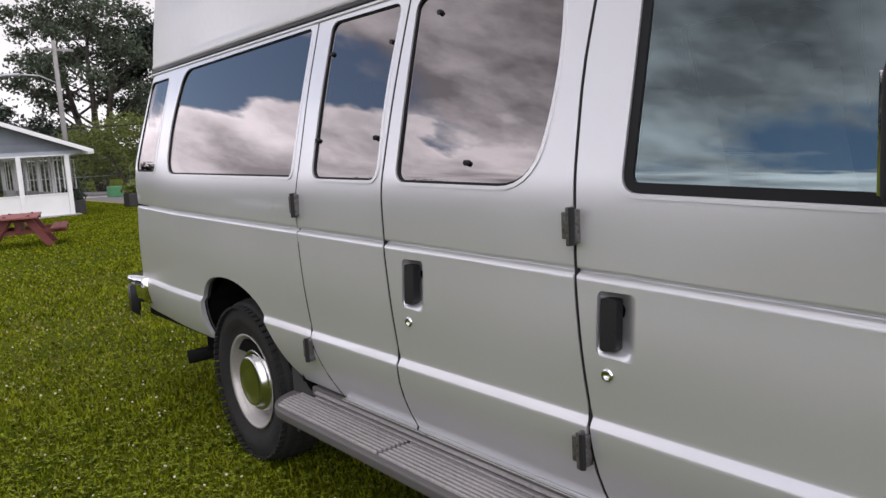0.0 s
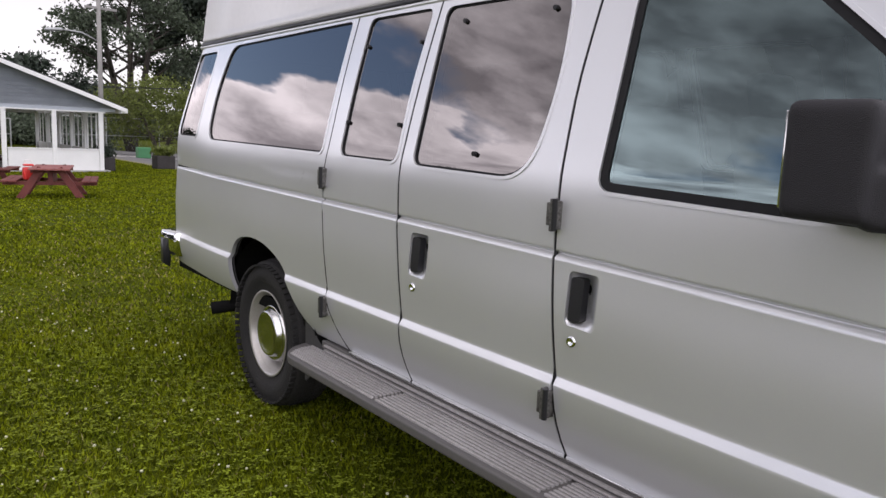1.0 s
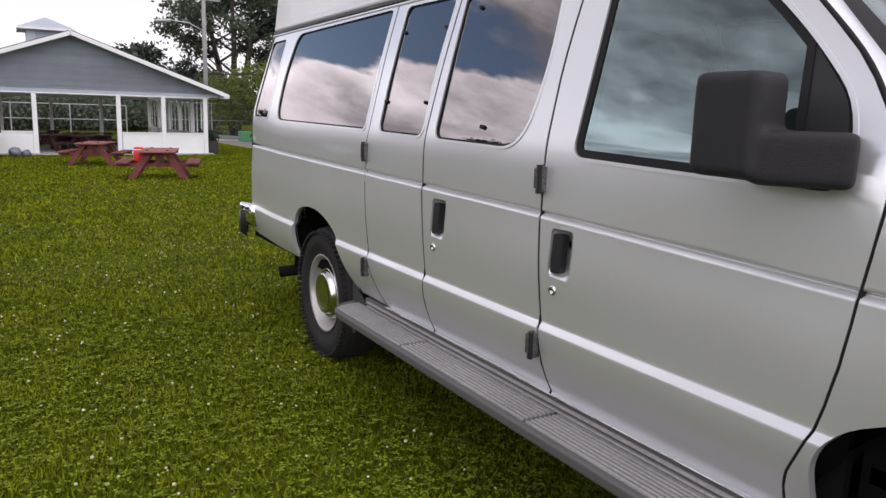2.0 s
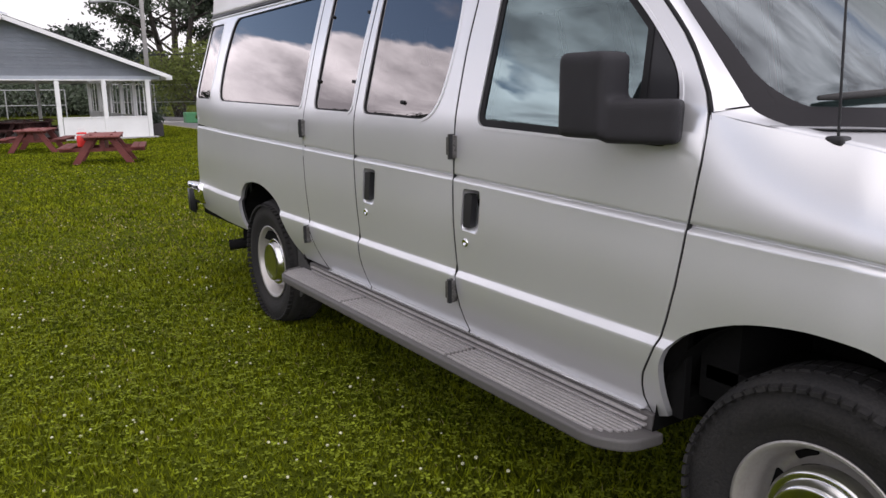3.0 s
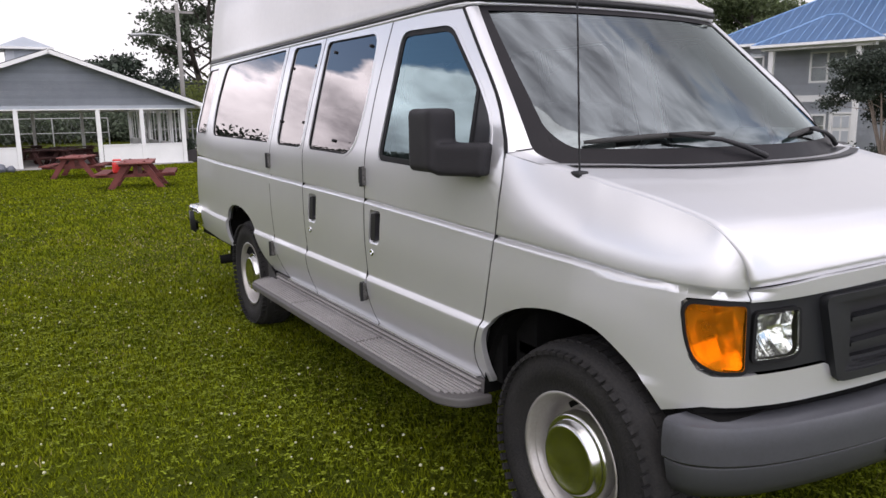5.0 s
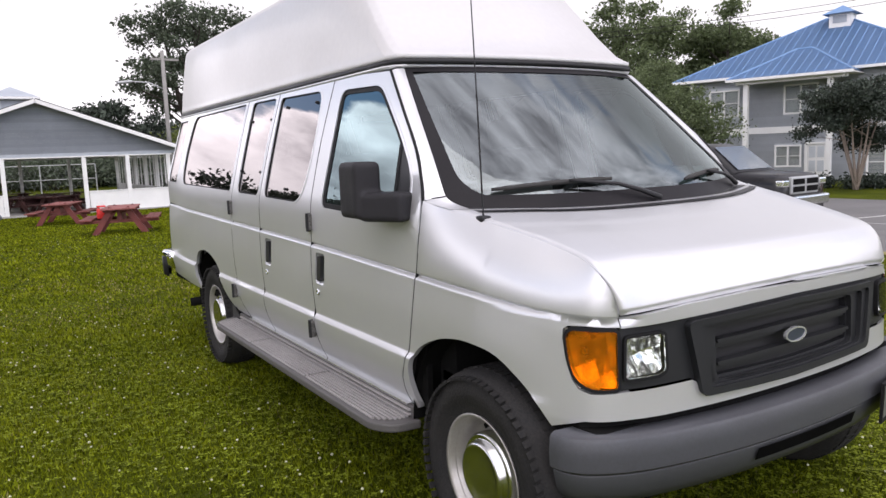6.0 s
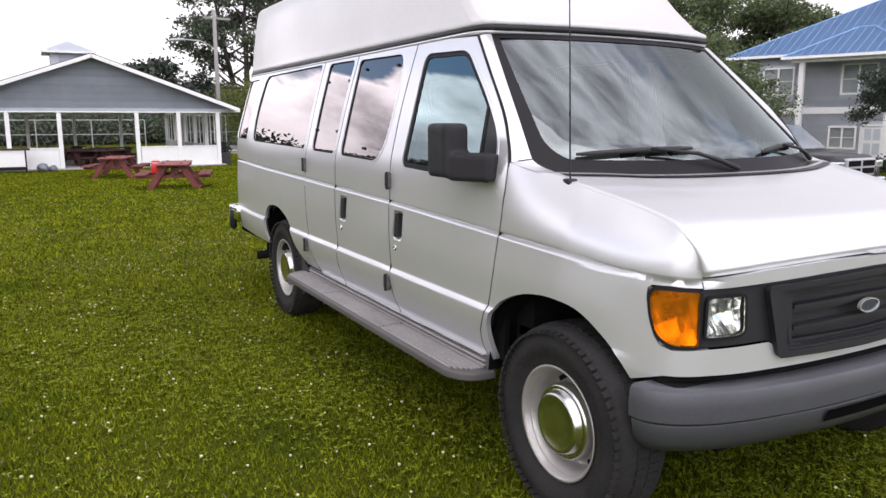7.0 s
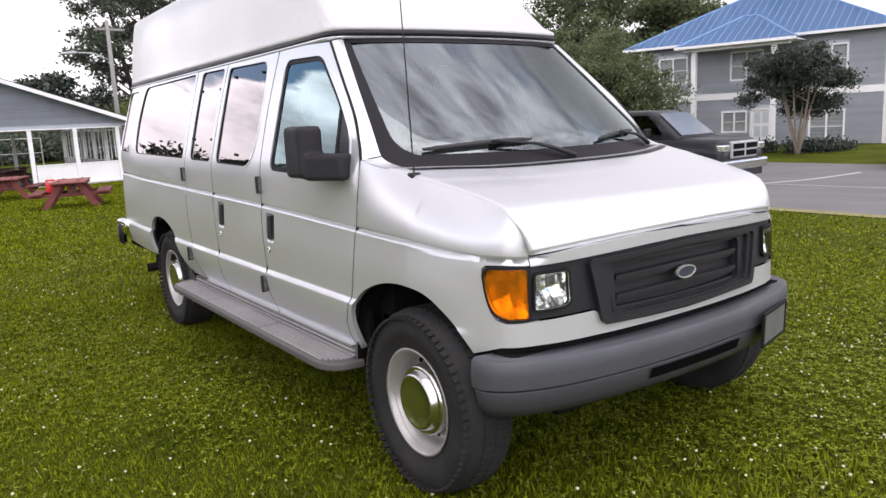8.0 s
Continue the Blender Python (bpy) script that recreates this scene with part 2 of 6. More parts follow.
GRASS_GROUND = material("mown_grass_ground", (0.085, 0.104, 0.004), 0.9, 0, 0.6, 0.6, 48, bump=1.0, second=(0.026, 0.036, 0.006), spec=0.05)
BLADE = material("grass_blade", (0.250, 0.280, 0.010), 0.7, 0, 0.6, 1.5, 5, per_island=0.7, second=(0.100, 0.140, 0.004), spec=0.12, leaf=0.5)
CLOVER_LEAF = material("clover_leaf", (0.205, 0.255, 0.020), 0.7, 0, 0.3, 0.6, 10, per_island=0.65, second=(0.20, 0.23, 0.02), spec=0.15, leaf=0.4)
DRY_BLADE = material("dry_grass_blade", (0.36, 0.31, 0.13), 0.8, 0, 0.3, 0.6, 10, per_island=0.4, spec=0.1, leaf=0.4)
CLOVER = material("white_clover_flower", (0.56, 0.56, 0.36), 0.8, 0, 0.3, 20, 90, per_island=0.4)
ASPHALT = material("asphalt", (0.155, 0.15, 0.15), 0.85, 0, 0.4, 0.5, 40, bump=0.4, second=(0.10, 0.10, 0.10))
LINE_WHITE = material("road_paint", (0.62, 0.62, 0.60), 0.7, 0, 0.3, 3, 30)
CONCRETE = material("concrete", (0.42, 0.40, 0.38), 0.85, 0, 0.3, 2, 40, bump=0.2)
WHITE_PAINT = material("white_paint", (0.78, 0.78, 0.77), 0.5, 0, 0.12, 2, 30)
BLIND_GREY = material("pale_window_blind", (0.78, 0.79, 0.79), 0.6, 0, 0.15, 3, 30)
SIDING_GREY = material("grey_siding", (0.50, 0.53, 0.565), 0.65, 0, 0.15, 1.5, 20, per_object=0.06)
SIDING_GABLE = material("blue_grey_gable_siding", (0.38, 0.415, 0.46), 0.7, 0, 0.2, 2, 20, per_object=0.09)
SHINGLE = material("dark_shingle", (0.05, 0.05, 0.055), 0.85, 0, 0.3, 4, 40, bump=0.4)
BLUE_METAL = material("blue_metal_roof", (0.14, 0.26, 0.46), 0.42, 0.1, 0.2, 1, 12, second=(0.17, 0.30, 0.52))
RED_WOOD = material("red_stained_wood", (0.165, 0.035, 0.028), 0.65, 0, 0.4, 3, 40, bump=0.3, second=(0.10, 0.022, 0.02), per_object=0.15)
RED_TOP = material("faded_red_tabletop", (0.26, 0.085, 0.075), 0.6, 0, 0.35, 3, 40, second=(0.17, 0.05, 0.045), per_object=0.12)
DARK_WOOD = material("dark_brown_wood", (0.055, 0.018, 0.015), 0.7, 0, 0.3, 3, 30, per_object=0.15)
RED_PLASTIC = material("bright_red_plastic", (0.62, 0.03, 0.025), 0.4, 0, 0.1)
BARK = material("bark", (0.06, 0.05, 0.042), 0.9, 0, 0.4, 3, 30, bump=0.8)
BARK_PALE = material("pale_smooth_bark", (0.27, 0.22, 0.18), 0.8, 0, 0.4, 3, 20)
LEAF_A = material("dark_green_leaves", (0.085, 0.110, 0.068), 0.65, 0, 0.3, 0.4, 6, per_island=0.5, leaf=0.3)
LEAF_B = material("yellow_green_leaves", (0.13, 0.16, 0.03), 0.65, 0, 0.3, 0.4, 6, per_island=0.4, leaf=0.3)
LEAF_C = material("mid_green_leaves", (0.130, 0.168, 0.075), 0.65, 0, 0.3, 0.4, 6, per_island=0.5, leaf=0.45)
LEAF_D = material("deep_green_leaves", (0.033, 0.048, 0.032), 0.7, 0, 0.3, 0.4, 6, per_island=0.5)
POLE_WOOD = material("grey_pole_wood", (0.28, 0.27, 0.255), 0.85, 0, 0.3, 2, 30)
GALV = material("galvanised_steel", (0.42, 0.43, 0.43), 0.45, 0.5, 0.2, 4, 40)
TRUCK_PAINT = material("dark_grey_truck_paint", (0.006, 0.006, 0.008), 0.32, 0.0, 0.1, 2, 200, coat=0.10, spec=0.3)
RED_CAR = material("red_car_paint", (0.35, 0.02, 0.02), 0.25, 0.1, 0.1, 2, 200, coat=0.8)
TERRACOTTA = material("dark_planter", (0.035, 0.03, 0.03), 0.8, 0, 0.2)
GREEN_BOX = material("green_painted_metal", (0.05, 0.20, 0.08), 0.5, 0, 0.15)
GREY_BAG = material("grey_plastic_bag", (0.14, 0.15, 0.18), 0.35, 0, 0.3, 12, 60)
DRY_EDGE = material("dry_grass_edge", (0.26, 0.23, 0.10), 0.95, 0, 0.5, 3, 30, bump=0.5, second=(0.16, 0.15, 0.04))

# ---- building helpers ----


def link(name, bm, mat, parent=None, smooth=False, label=""):
    me = bpy.data.meshes.new(name)
    bm.normal_update()
    bm.to_mesh(me)
    bm.free()
    return shell(name, me, mat, parent, smooth, label)


def shell(name, me, mat, parent=None, smooth=False, label=""):
    if mat:
        me.materials.append(mat)
    if smooth:
        me.shade_smooth()
    ob = new(name, me)
    if parent:
        ob.parent = parent
    if label:
        ob["label"] = label
    return ob


def part(name, bm, mat, parent, label="", smooth=False):
    return link(name, bm, mat, parent, smooth, label)


def empty(name, x=0, y=0, z=0, rz=0):
    e = new(name)
    e.empty_display_size = 0.2
    e.matrix_world = pose(x, y, z, 0, 0, rz)
    return e


def box(bm, x0, y0, z0, x1, y1, z1, m=None, bevel=0.0):
    geo = bmesh.ops.create_cube(bm, size=1.0, matrix=Matrix.Translation(((x0 + x1) / 2, (y0 + y1) / 2, (z0 + z1) / 2)) @ Matrix.Diagonal((abs(x1 - x0), abs(y1 - y0), abs(z1 - z0), 1)))
    vs = geo["verts"]
    if bevel:
        es = list({e for v in vs for e in v.link_edges})
        r = bmesh.ops.bevel(bm, geom=es, offset=bevel, segments=2, affect="EDGES", profile=0.6)
        vs = list({v for f in r["faces"] for v in f.verts} | {v for v in vs if v.is_valid})
    if m is not None:
        bmesh.ops.transform(bm, matrix=m, verts=vs)
    return vs


def boxed(x0, y0, z0, x1, y1, z1, m=None, bevel=0.0):
    bm = bmesh.new()
    box(bm, x0, y0, z0, x1, y1, z1, m, bevel)
    return bm


def tube(bm, pts, radii, sides=8, caps=True):
    """A tube along points, with a radius at each."""
    pts = [Vector(p) for p in pts]
    if not hasattr(radii, "__len__"):
        radii = [radii] * len(pts)
    rings = []
    for i, p in enumerate(pts):
        d = (pts[min(i + 1, len(pts) - 1)] - pts[max(i - 1, 0)]).normalized()
        a = d.orthogonal().normalized() if abs(d.z) > 0.95 else d.cross(Vector((0, 0, 1))).normalized()
        b = d.cross(a)
        rings.append([bm.verts.new(p + (a * math.cos(k * math.tau / sides) + b * math.sin(k * math.tau / sides)) * radii[i]) for k in range(sides)])
    for r0, r1 in zip(rings, rings[1:]):
        for k in range(sides):
            bm.faces.new((r0[k], r0[(k + 1) % sides], r1[(k + 1) % sides], r1[k]))
    if caps:
        bm.faces.new(rings[0][::-1])
        bm.faces.new(rings[-1])
    return bm


def tubed(pts, radii, sides=8):
    return tube(bmesh.new(), pts, radii, sides)


def lathe(profile, steps=64, axis="x", centre=(0, 0, 0)):
    """Turned about the x axis: profile of (x, radius)."""
    bm = bmesh.new()
    rings = []
    for x, r in profile:
        rings.append([bm.verts.new((centre[0] + x, centre[1] + r * math.cos(k * math.tau / steps), centre[2] + r * math.sin(k * math.tau / steps))) for k in range(steps)])
    for a, b in zip(rings, rings[1:]):
        for k in range(steps):
            bm.faces.new((a[k], a[(k + 1) % steps], b[(k + 1) % steps], b[k]))
    bmesh.ops.recalc_face_normals(bm, faces=bm.faces)
    return bm


def prism(bm, outline, depth, m=None):
    """A flat outline of (a, b) in the y-z plane, thickened along x."""
    f0 = [bm.verts.new((0, a, b)) for a, b in outline]
    f1 = [bm.verts.new((depth, a, b)) for a, b in outline]
    bm.faces.new(f0)
    bm.faces.new(f1[::-1])
    n = len(outline)
    for i in range(n):
        bm.faces.new((f0[i], f1[i], f1[(i + 1) % n], f0[(i + 1) % n]))
    bmesh.ops.recalc_face_normals(bm, faces=list({f for v in f0 for f in v.link_faces}))
    if m is not None:
        bmesh.ops.transform(bm, matrix=m, verts=f0 + f1)
    return bm


def rounded(pts, r, seg=5):
    """An outline with its corners rounded: r a radius, or one for each point."""
    out, n = [], len(pts)
    for i, p in enumerate(pts):
        ri = r[i] if hasattr(r, "__len__") else r
        p, a, b = Vector(p), Vector(pts[i - 1]), Vector(pts[(i + 1) % n])
        la, lb = (a - p).length, (b - p).length
        k = min(ri, la * 0.45, lb * 0.45)
        if k < 1e-4:
            out.append(tuple(p))
            continue
        s, e = p + (a - p) * (k / la), p + (b - p) * (k / lb)
        for j in range(seg + 1):
            t = j / seg
            out.append(tuple(s * (1 - t) ** 2 + p * (2 * t * (1 - t)) + e * t * t))
    return out


def grow(outline, d):
    """An outline moved outwards by d."""
    n, out = len(outline), []
    area = sum(outline[i - 1][0] * outline[i][1] - outline[i][0] * outline[i - 1][1] for i in range(n))
    s = 1 if area > 0 else -1
    for i in range(n):
        a, p, b = Vector(outline[i - 1]), Vector(outline[i]), Vector(outline[(i + 1) % n])
        t = ((p - a).normalized() + (b - p).normalized())
        if t.length < 1e-6:
            t = b - p
        t.normalize()
        out.append((p.x + t.y * d * s, p.y - t.x * d * s))
    return out


def lerp_table(table, v):
    """A value between the rows (v, value), in rising order."""
    if v <= table[0][0]:
        return table[0][1]
    for (a, fa), (b, fb) in zip(table, table[1:]):
        if v <= b:
            return fa + (fb - fa) * (v - a) / (b - a)
    return table[-1][1]


def smoothstep(a, b, v):
    t = min(1, max(0, (v - a) / (b - a)))
    return t * t * (3 - 2 * t)


def ground_z(x, y):
    """The lawn falls a little away from the van."""
    return -0.30 * smoothstep(6.5, 24, math.hypot(x + 1, y - 1)) - 0.11 * smoothstep(8, 14, x) - 0.28 * smoothstep(7.6, 19, x)

# ---- the van: the body's shape ----
# plan line of the body side, from the nose's middle round the side to the tail's middle
NOSE = [(0, -0.60), (-0.15, -0.598), (-0.30, -0.591), (-0.45, -0.578), (-0.60, -0.558), (-0.69, -0.538), (-0.76, -0.512), (-0.81, -0.482), (-0.85, -0.440),
        (-0.885, -0.375), (-0.918, -0.295), (-0.948, -0.200), (-0.970, -0.100), (-0.982, -0.03), (-0.985, 0.0)]
TAIL = [(-0.985, 4.80), (-0.982, 4.92), (-0.970, 4.965), (-0.945, 4.997), (-0.90, 5.018), (-0.82, 5.026), (-0.5, 5.03), (0, 5.03)]


def arc_table(pts, u0):
    rows, u = [(u0, *pts[0])], u0
    for a, b in zip(pts, pts[1:]):
        u += math.hypot(b[0] - a[0], b[1] - a[1])
        rows.append((u, *b))
    return rows


def curve(pts, seg=4):
    """A smooth line through points."""
    out, n = [], len(pts)
    P = [Vector(p) for p in pts]
    for i in range(n - 1):
        a, b, c, d = P[max(0, i - 1)], P[i], P[i + 1], P[min(n - 1, i + 2)]
        for j in range(seg):
            t = j / seg
            out.append(tuple(0.5 * ((2 * b) + (c - a) * t + (2 * a - 5 * b + 4 * c - d) * t * t + (3 * b - a - 3 * c + d) * t ** 3)))
    return out + [tuple(P[-1])]


NOSE_ROWS = arc_table(curve(NOSE[::-1], 5), 0.0)
NOSE_ROWS = [(-u, x, y) for u, x, y in NOSE_ROWS][::-1]
TAIL_ROWS = arc_table(curve(TAIL, 4), 4.80)
PLAN = NOSE_ROWS + TAIL_ROWS
U_NOSE, U_TAIL = PLAN[0][0], PLAN[-1][0]
PLAN_X, PLAN_Y = [(u, x) for u, x, y in PLAN], [(u, y) for u, x, y in PLAN]


def plan(u):
    x, y = lerp_table(PLAN_X, u), lerp_table(PLAN_Y, u)
    e = 0.03
    dx = lerp_table(PLAN_X, u + e) - lerp_table(PLAN_X, u - e)
    dy = lerp_table(PLAN_Y, u + e) - lerp_table(PLAN_Y, u - e)
    n = math.hypot(dx, dy)
    return x, y, -dy / n, dx / n


BELT_LINES = ((1.052, 0.0335), (1.070, 0.0217))


def belt(u):
    if u >= 0:
        return min(a + b * u for a, b in BELT_LINES)
    return lerp_table([(-1.4, 1.008), (-0.58, 1.010), (-0.488, 1.011), (-0.416, 1.014), (-0.34, 1.018), (-0.265, 1.025), (-0.12, 1.041), (0, 1.052)], u)


HOOD_Z = [(-1.4, 1.016)] + curve([(-0.572, 1.016), (-0.569, 1.020), (-0.565, 1.037), (-0.556, 1.068), (-0.545, 1.094), (-0.530, 1.121), (-0.484, 1.163), (-0.43, 1.186), (-0.367, 1.204), (-0.30, 1.220), (-0.2, 1.242), (-0.05, 1.269), (0.10, 1.296), (0.25, 1.325), (0.40, 1.357)], 10)
HOOD_IN = [(-1.4, 0.012)] + curve([(-0.572, 0.013), (-0.569, 0.0135), (-0.565, 0.015), (-0.556, 0.020), (-0.545, 0.026), (-0.530, 0.034), (-0.484, 0.058), (-0.43, 0.084), (-0.367, 0.107), (-0.30, 0.124), (-0.2, 0.138), (-0.05, 0.140), (0.10, 0.125), (0.25, 0.090), (0.40, 0.049)], 10)


def inset(u, z):
    """How far the body lies inside its plan line at that height."""
    return inset_side(u, z) + 0.03 * smoothstep(4.1, 4.9, u) * (1 - smoothstep(1.15, 1.45, z))


def inset_side(u, z):
    """The side's relief, which fades into a plain nose round the corner."""
    w = 1 - smoothstep(-0.64, -0.585, u)
    w = max(w, (1 - smoothstep(-0.36, -0.17, u)) * (1 - smoothstep(0.93, 0.99, z)))
    if w <= 0:
        return inset_flank(u, z)
    nose = lerp_table([(0.5, 0.02), (0.68, 0.004), (0.74, 0.006), (0.96, 0.014), (1.0, 0.013), (1.3, 0.012)], z)
    return inset_flank(u, z) * (1 - w) + nose * w


def inset_flank(u, z):
    zb, zc = belt(u), 0.725
    if z <= zc - 0.006:
        return -0.010 + 0.078 * (max(0, 0.71 - z) / 0.25) ** 2
    if z <= zc + 0.017:
        return -0.010 + 0.015 * (z - zc + 0.006) / 0.023
    if z <= zb - 0.019:
        t = min(1.0, max(0.0, (z - zc - 0.017) / max(1e-3, zb - zc - 0.036)))
        return 0.005 + 0.012 * t - 0.006 * math.sin(math.pi * t) ** 1.5
    if z <= zb - 0.003:
        return 0.017 + 0.021 * ((z - zb + 0.019) / 0.016) ** 1.6
    if z <= zb + 0.004:
        return 0.038 - 0.014 * (z - zb + 0.003) / 0.007
    if u < 0.40:
        zh, oh = lerp_table(HOOD_Z, u), lerp_table(HOOD_IN, u)
        s = max(0, (z - zb - 0.004) / max(0.01, zh - zb - 0.004))
        return 0.024 + (oh - 0.024) * s ** 2.0
    if z < 1.22:
        return 0.024 + 0.004 * (z - zb) / 0.1
    k = z - 1.22
    return 0.028 + (1.1 * k * k if k < 0.12 else 0.0158 + 0.285 * (k - 0.12) + 0.03 * (k - 0.12) ** 2 * 1.2)


def skin(u, z, out=0.0):
    x, y, nx, ny = plan(u)
    d = inset(u, z)
    lean = max(0.0, d - 0.03) if u >= 0.40 else 0.0
    d = out - (d - lean)
    return Vector(((x + nx * d) * (1 - lean / 0.985), y + ny * d - 0.15 * lean * smoothstep(4.6, 5.0, u), z))


def flip(f):
    def g(u, z, out=0.0):
        p = f(u, z, out)
        return Vector((-p.x, p.y, p.z))
    return g


U_CUTS = [U_NOSE + 0.03 * i for i in range(int(-U_NOSE / 0.03) + 1)] + [0.0, 0.1, 0.2, 0.3, 0.4] + [0.6 + 0.25 * i for i in range(17)] + [4.8 + 0.05 * i for i in range(1, 20)]
Z_CUTS = [0.50, 0.55, 0.60, 0.65, 0.69, 0.710, 0.7175, 0.7205, 0.740, 0.744, 0.755, 0.79, 0.83, 0.87, 0.91, 0.95, 0.99, 1.03, 1.25, 1.28, 1.31, 1.34, 1.38, 1.44, 1.52, 1.6, 1.68, 1.76, 1.84, 1.9]
B_CUTS = [-0.045, -0.026, -0.019, -0.015, -0.011, -0.007, -0.003, -0.001, 0.004, 0.007, 0.014, 0.04, 0.08]


def panel(name, outline, holes, mat, parent, f=skin, thick=0.022, out=0.0, label="", rim=True, cuts=True):
    """A sheet on the body's skin, cut to an outline of (u, z) with holes, with its edges turned in."""
    bm = bmesh.new()
    loops = []
    for pts in (outline, *holes):
        vs = [bm.verts.new((a, b, 0)) for a, b in pts]
        loops.append([bm.edges.new((vs[i], vs[(i + 1) % len(vs)])) for i in range(len(vs))])
    bmesh.ops.triangle_fill(bm, use_beauty=True, edges=[e for l in loops for e in l], normal=(0, 0, 1))
    u0, u1 = min(p[0] for p in outline), max(p[0] for p in outline)
    z0, z1 = min(p[1] for p in outline), max(p[1] for p in outline)
    if cuts:
        z_cuts = Z_CUTS + ([0.996 + 0.004 * i for i in range(20)] if -0.6 < u0 < -0.4 else [])
        planes = [((c, 0, 0), (1, 0, 0)) for c in U_CUTS if u0 < c < u1] + [((0, c, 0), (0, 1, 0)) for c in z_cuts if z0 < c < z1]
        for (a, b), lo, hi in zip(BELT_LINES, (-1, 1.2), (1.6, 9)):
            if u0 < hi and u1 > lo:
                planes += [((0, a + c, 0), (-b, 1, 0)) for c in B_CUTS if z0 < a + c + b * u1 and a + c + b * u0 < z1]
        for co, no in planes:
            bmesh.ops.bisect_plane(bm, geom=list(bm.verts) + list(bm.edges) + list(bm.faces), plane_co=co, plane_no=no, dist=1e-5)
    top = list(bm.verts)
    flat = {v: (v.co.x, v.co.y) for v in top}
    edge_pairs = [(e.verts[0], e.verts[1]) for e in bm.edges if len(e.link_faces) == 1]
    normals = {}
    for v, (a, b) in flat.items():
        v.co = f(a, b, out)
        h = 0.008 if u0 < -0.3 and b > belt(a) + 0.03 else 0.004
        n = (f(a + h, b, out) - f(a - h, b, out)).cross(f(a, b + h, out) - f(a, b - h, out))
        normals[v] = n.normalized()
    s = top[0]
    outward = normals[s].dot(f(*flat[s], out + 0.1) - f(*flat[s], out)) > 0
    for v in normals:
        if not outward:
            normals[v] = -normals[v]
    faces = list(bm.faces)
    for fc in faces:
        fc.normal_update()
        if fc.normal.dot(normals[fc.verts[0]]) < 0:
            fc.normal_flip()
    if rim:
        ring = {}
        for a, b in edge_pairs:
            for v in (a, b):
                if v not in ring:
                    ring[v] = (bm.verts.new(v.co), bm.verts.new(f(*flat[v], out - thick)))
            q = bm.faces.new((ring[a][0], ring[b][0], ring[b][1], ring[a][1]))
    bm.verts.index_update()
    bm.normal_update()
    order = [normals[v] if v in normals else None for v in bm.verts]
    plain = [v.normal.copy() for v in bm.verts]
    ob = link(name, bm, mat, parent, True, label)
    ob.data.normals_split_custom_set_from_vertices([o if o is not None else p for o, p in zip(order, plain)])
    return ob


def grid(fn, na, nb):
    bm = bmesh.new()
    vs = [[bm.verts.new(fn(i / na, j / nb)) for j in range(nb + 1)] for i in range(na + 1)]
    for i in range(na):
        for j in range(nb):
            bm.faces.new((vs[i][j], vs[i][j + 1], vs[i + 1][j + 1], vs[i + 1][j]))
    return bm


# outlines on the side, as (u, z): u runs back from the front axle
TOP = 1.945
LINE_A = [(2.945, TOP), (2.930, 1.66), (2.902, 1.36), (2.908, 1.18), (2.862, 0.96), (2.812, 0.735), (2.775, 0.655), (2.68, 0.500)]
LINE_B = [(2.335, TOP), (2.336, 1.62), (2.326, 1.36), (2.314, 1.13), (2.276, 0.94), (2.239, 0.73), (2.234, 0.66), (2.215, 0.500)]
LINE_C = [(1.520, TOP), (1.527, 1.62), (1.513, 1.42), (1.499, 1.27), (1.497, 1.11), (1.467, 0.88), (1.444, 0.725), (1.420, 0.500)]
LINE_D = [(0.905, 1.915), (0.70, 1.725), (0.528, 1.565), (0.440, 1.450), (0.393, 1.357), (0.393, 1.228), (0.413, 1.076), (0.430, 0.900), (0.474, 0.722), (0.518, 0.625), (0.530, 0.545), (0.515, 0.480)]
ARCH_F = [(0.455, 0.480), (0.462, 0.600), (0.455, 0.690), (0.395, 0.768), (0.250, 0.836), (0.100, 0.866), (-0.030, 0.866), (-0.120, 0.843), (-0.210, 0.785), (-0.285, 0.715), (-0.335, 0.650)]
ARCH_R = [(3.885, 0.525), (3.905, 0.62), (3.900, 0.745), (3.82, 0.832), (3.66, 0.866), (3.47, 0.853), (3.29, 0.79), (3.185, 0.700), (3.06, 0.57), (2.945, 0.49)]


def shift(pts, d):
    return [(a + d, b) for a, b in pts]


WIN_TAIL = rounded([(4.575, 1.366), (4.925, 1.372), (4.965, 1.62), (4.945, 1.890), (4.600, 1.893), (4.59, 1.62)], [0.03, 0.05, 0.1, 0.06, 0.03, 0.1])
WIN_A = rounded([(2.950, 1.332), (4.375, 1.355), (4.428, 1.62), (4.375, 1.908), (2.985, 1.918), (2.972, 1.62)], [0.03, 0.10, 0.2, 0.09, 0.03, 0.1])
WIN_B = rounded([(2.355, 1.318), (2.790, 1.326), (2.817, 1.60), (2.832, 1.914), (2.375, 1.910), (2.382, 1.60)], [0.05, 0.05, 0.1, 0.045, 0.045, 0.1])
WIN_C = rounded([(1.640, 1.300), (2.250, 1.314), (2.270, 1.60), (2.290, 1.903), (1.650, 1.893), (1.603, 1.60)], [0.19, 0.05, 0.1, 0.045, 0.08, 0.25], 7)
WIN_D = rounded([(0.478, 1.262), (1.362, 1.290), (1.374, 1.60), (1.392, 1.872), (0.955, 1.858), (0.655, 1.612), (0.497, 1.45)], [0.06, 0.045, 0.1, 0.07, 0.07, 0.1, 0.12])

PULLS = [("wide_side_door", 2.168, 0.985), ("front_door", 1.385, 0.972)]
van = empty("passenger_van")
tagged(van, "silver passenger van with a tall white raised roof, parked on grass", "van", kind="thing")

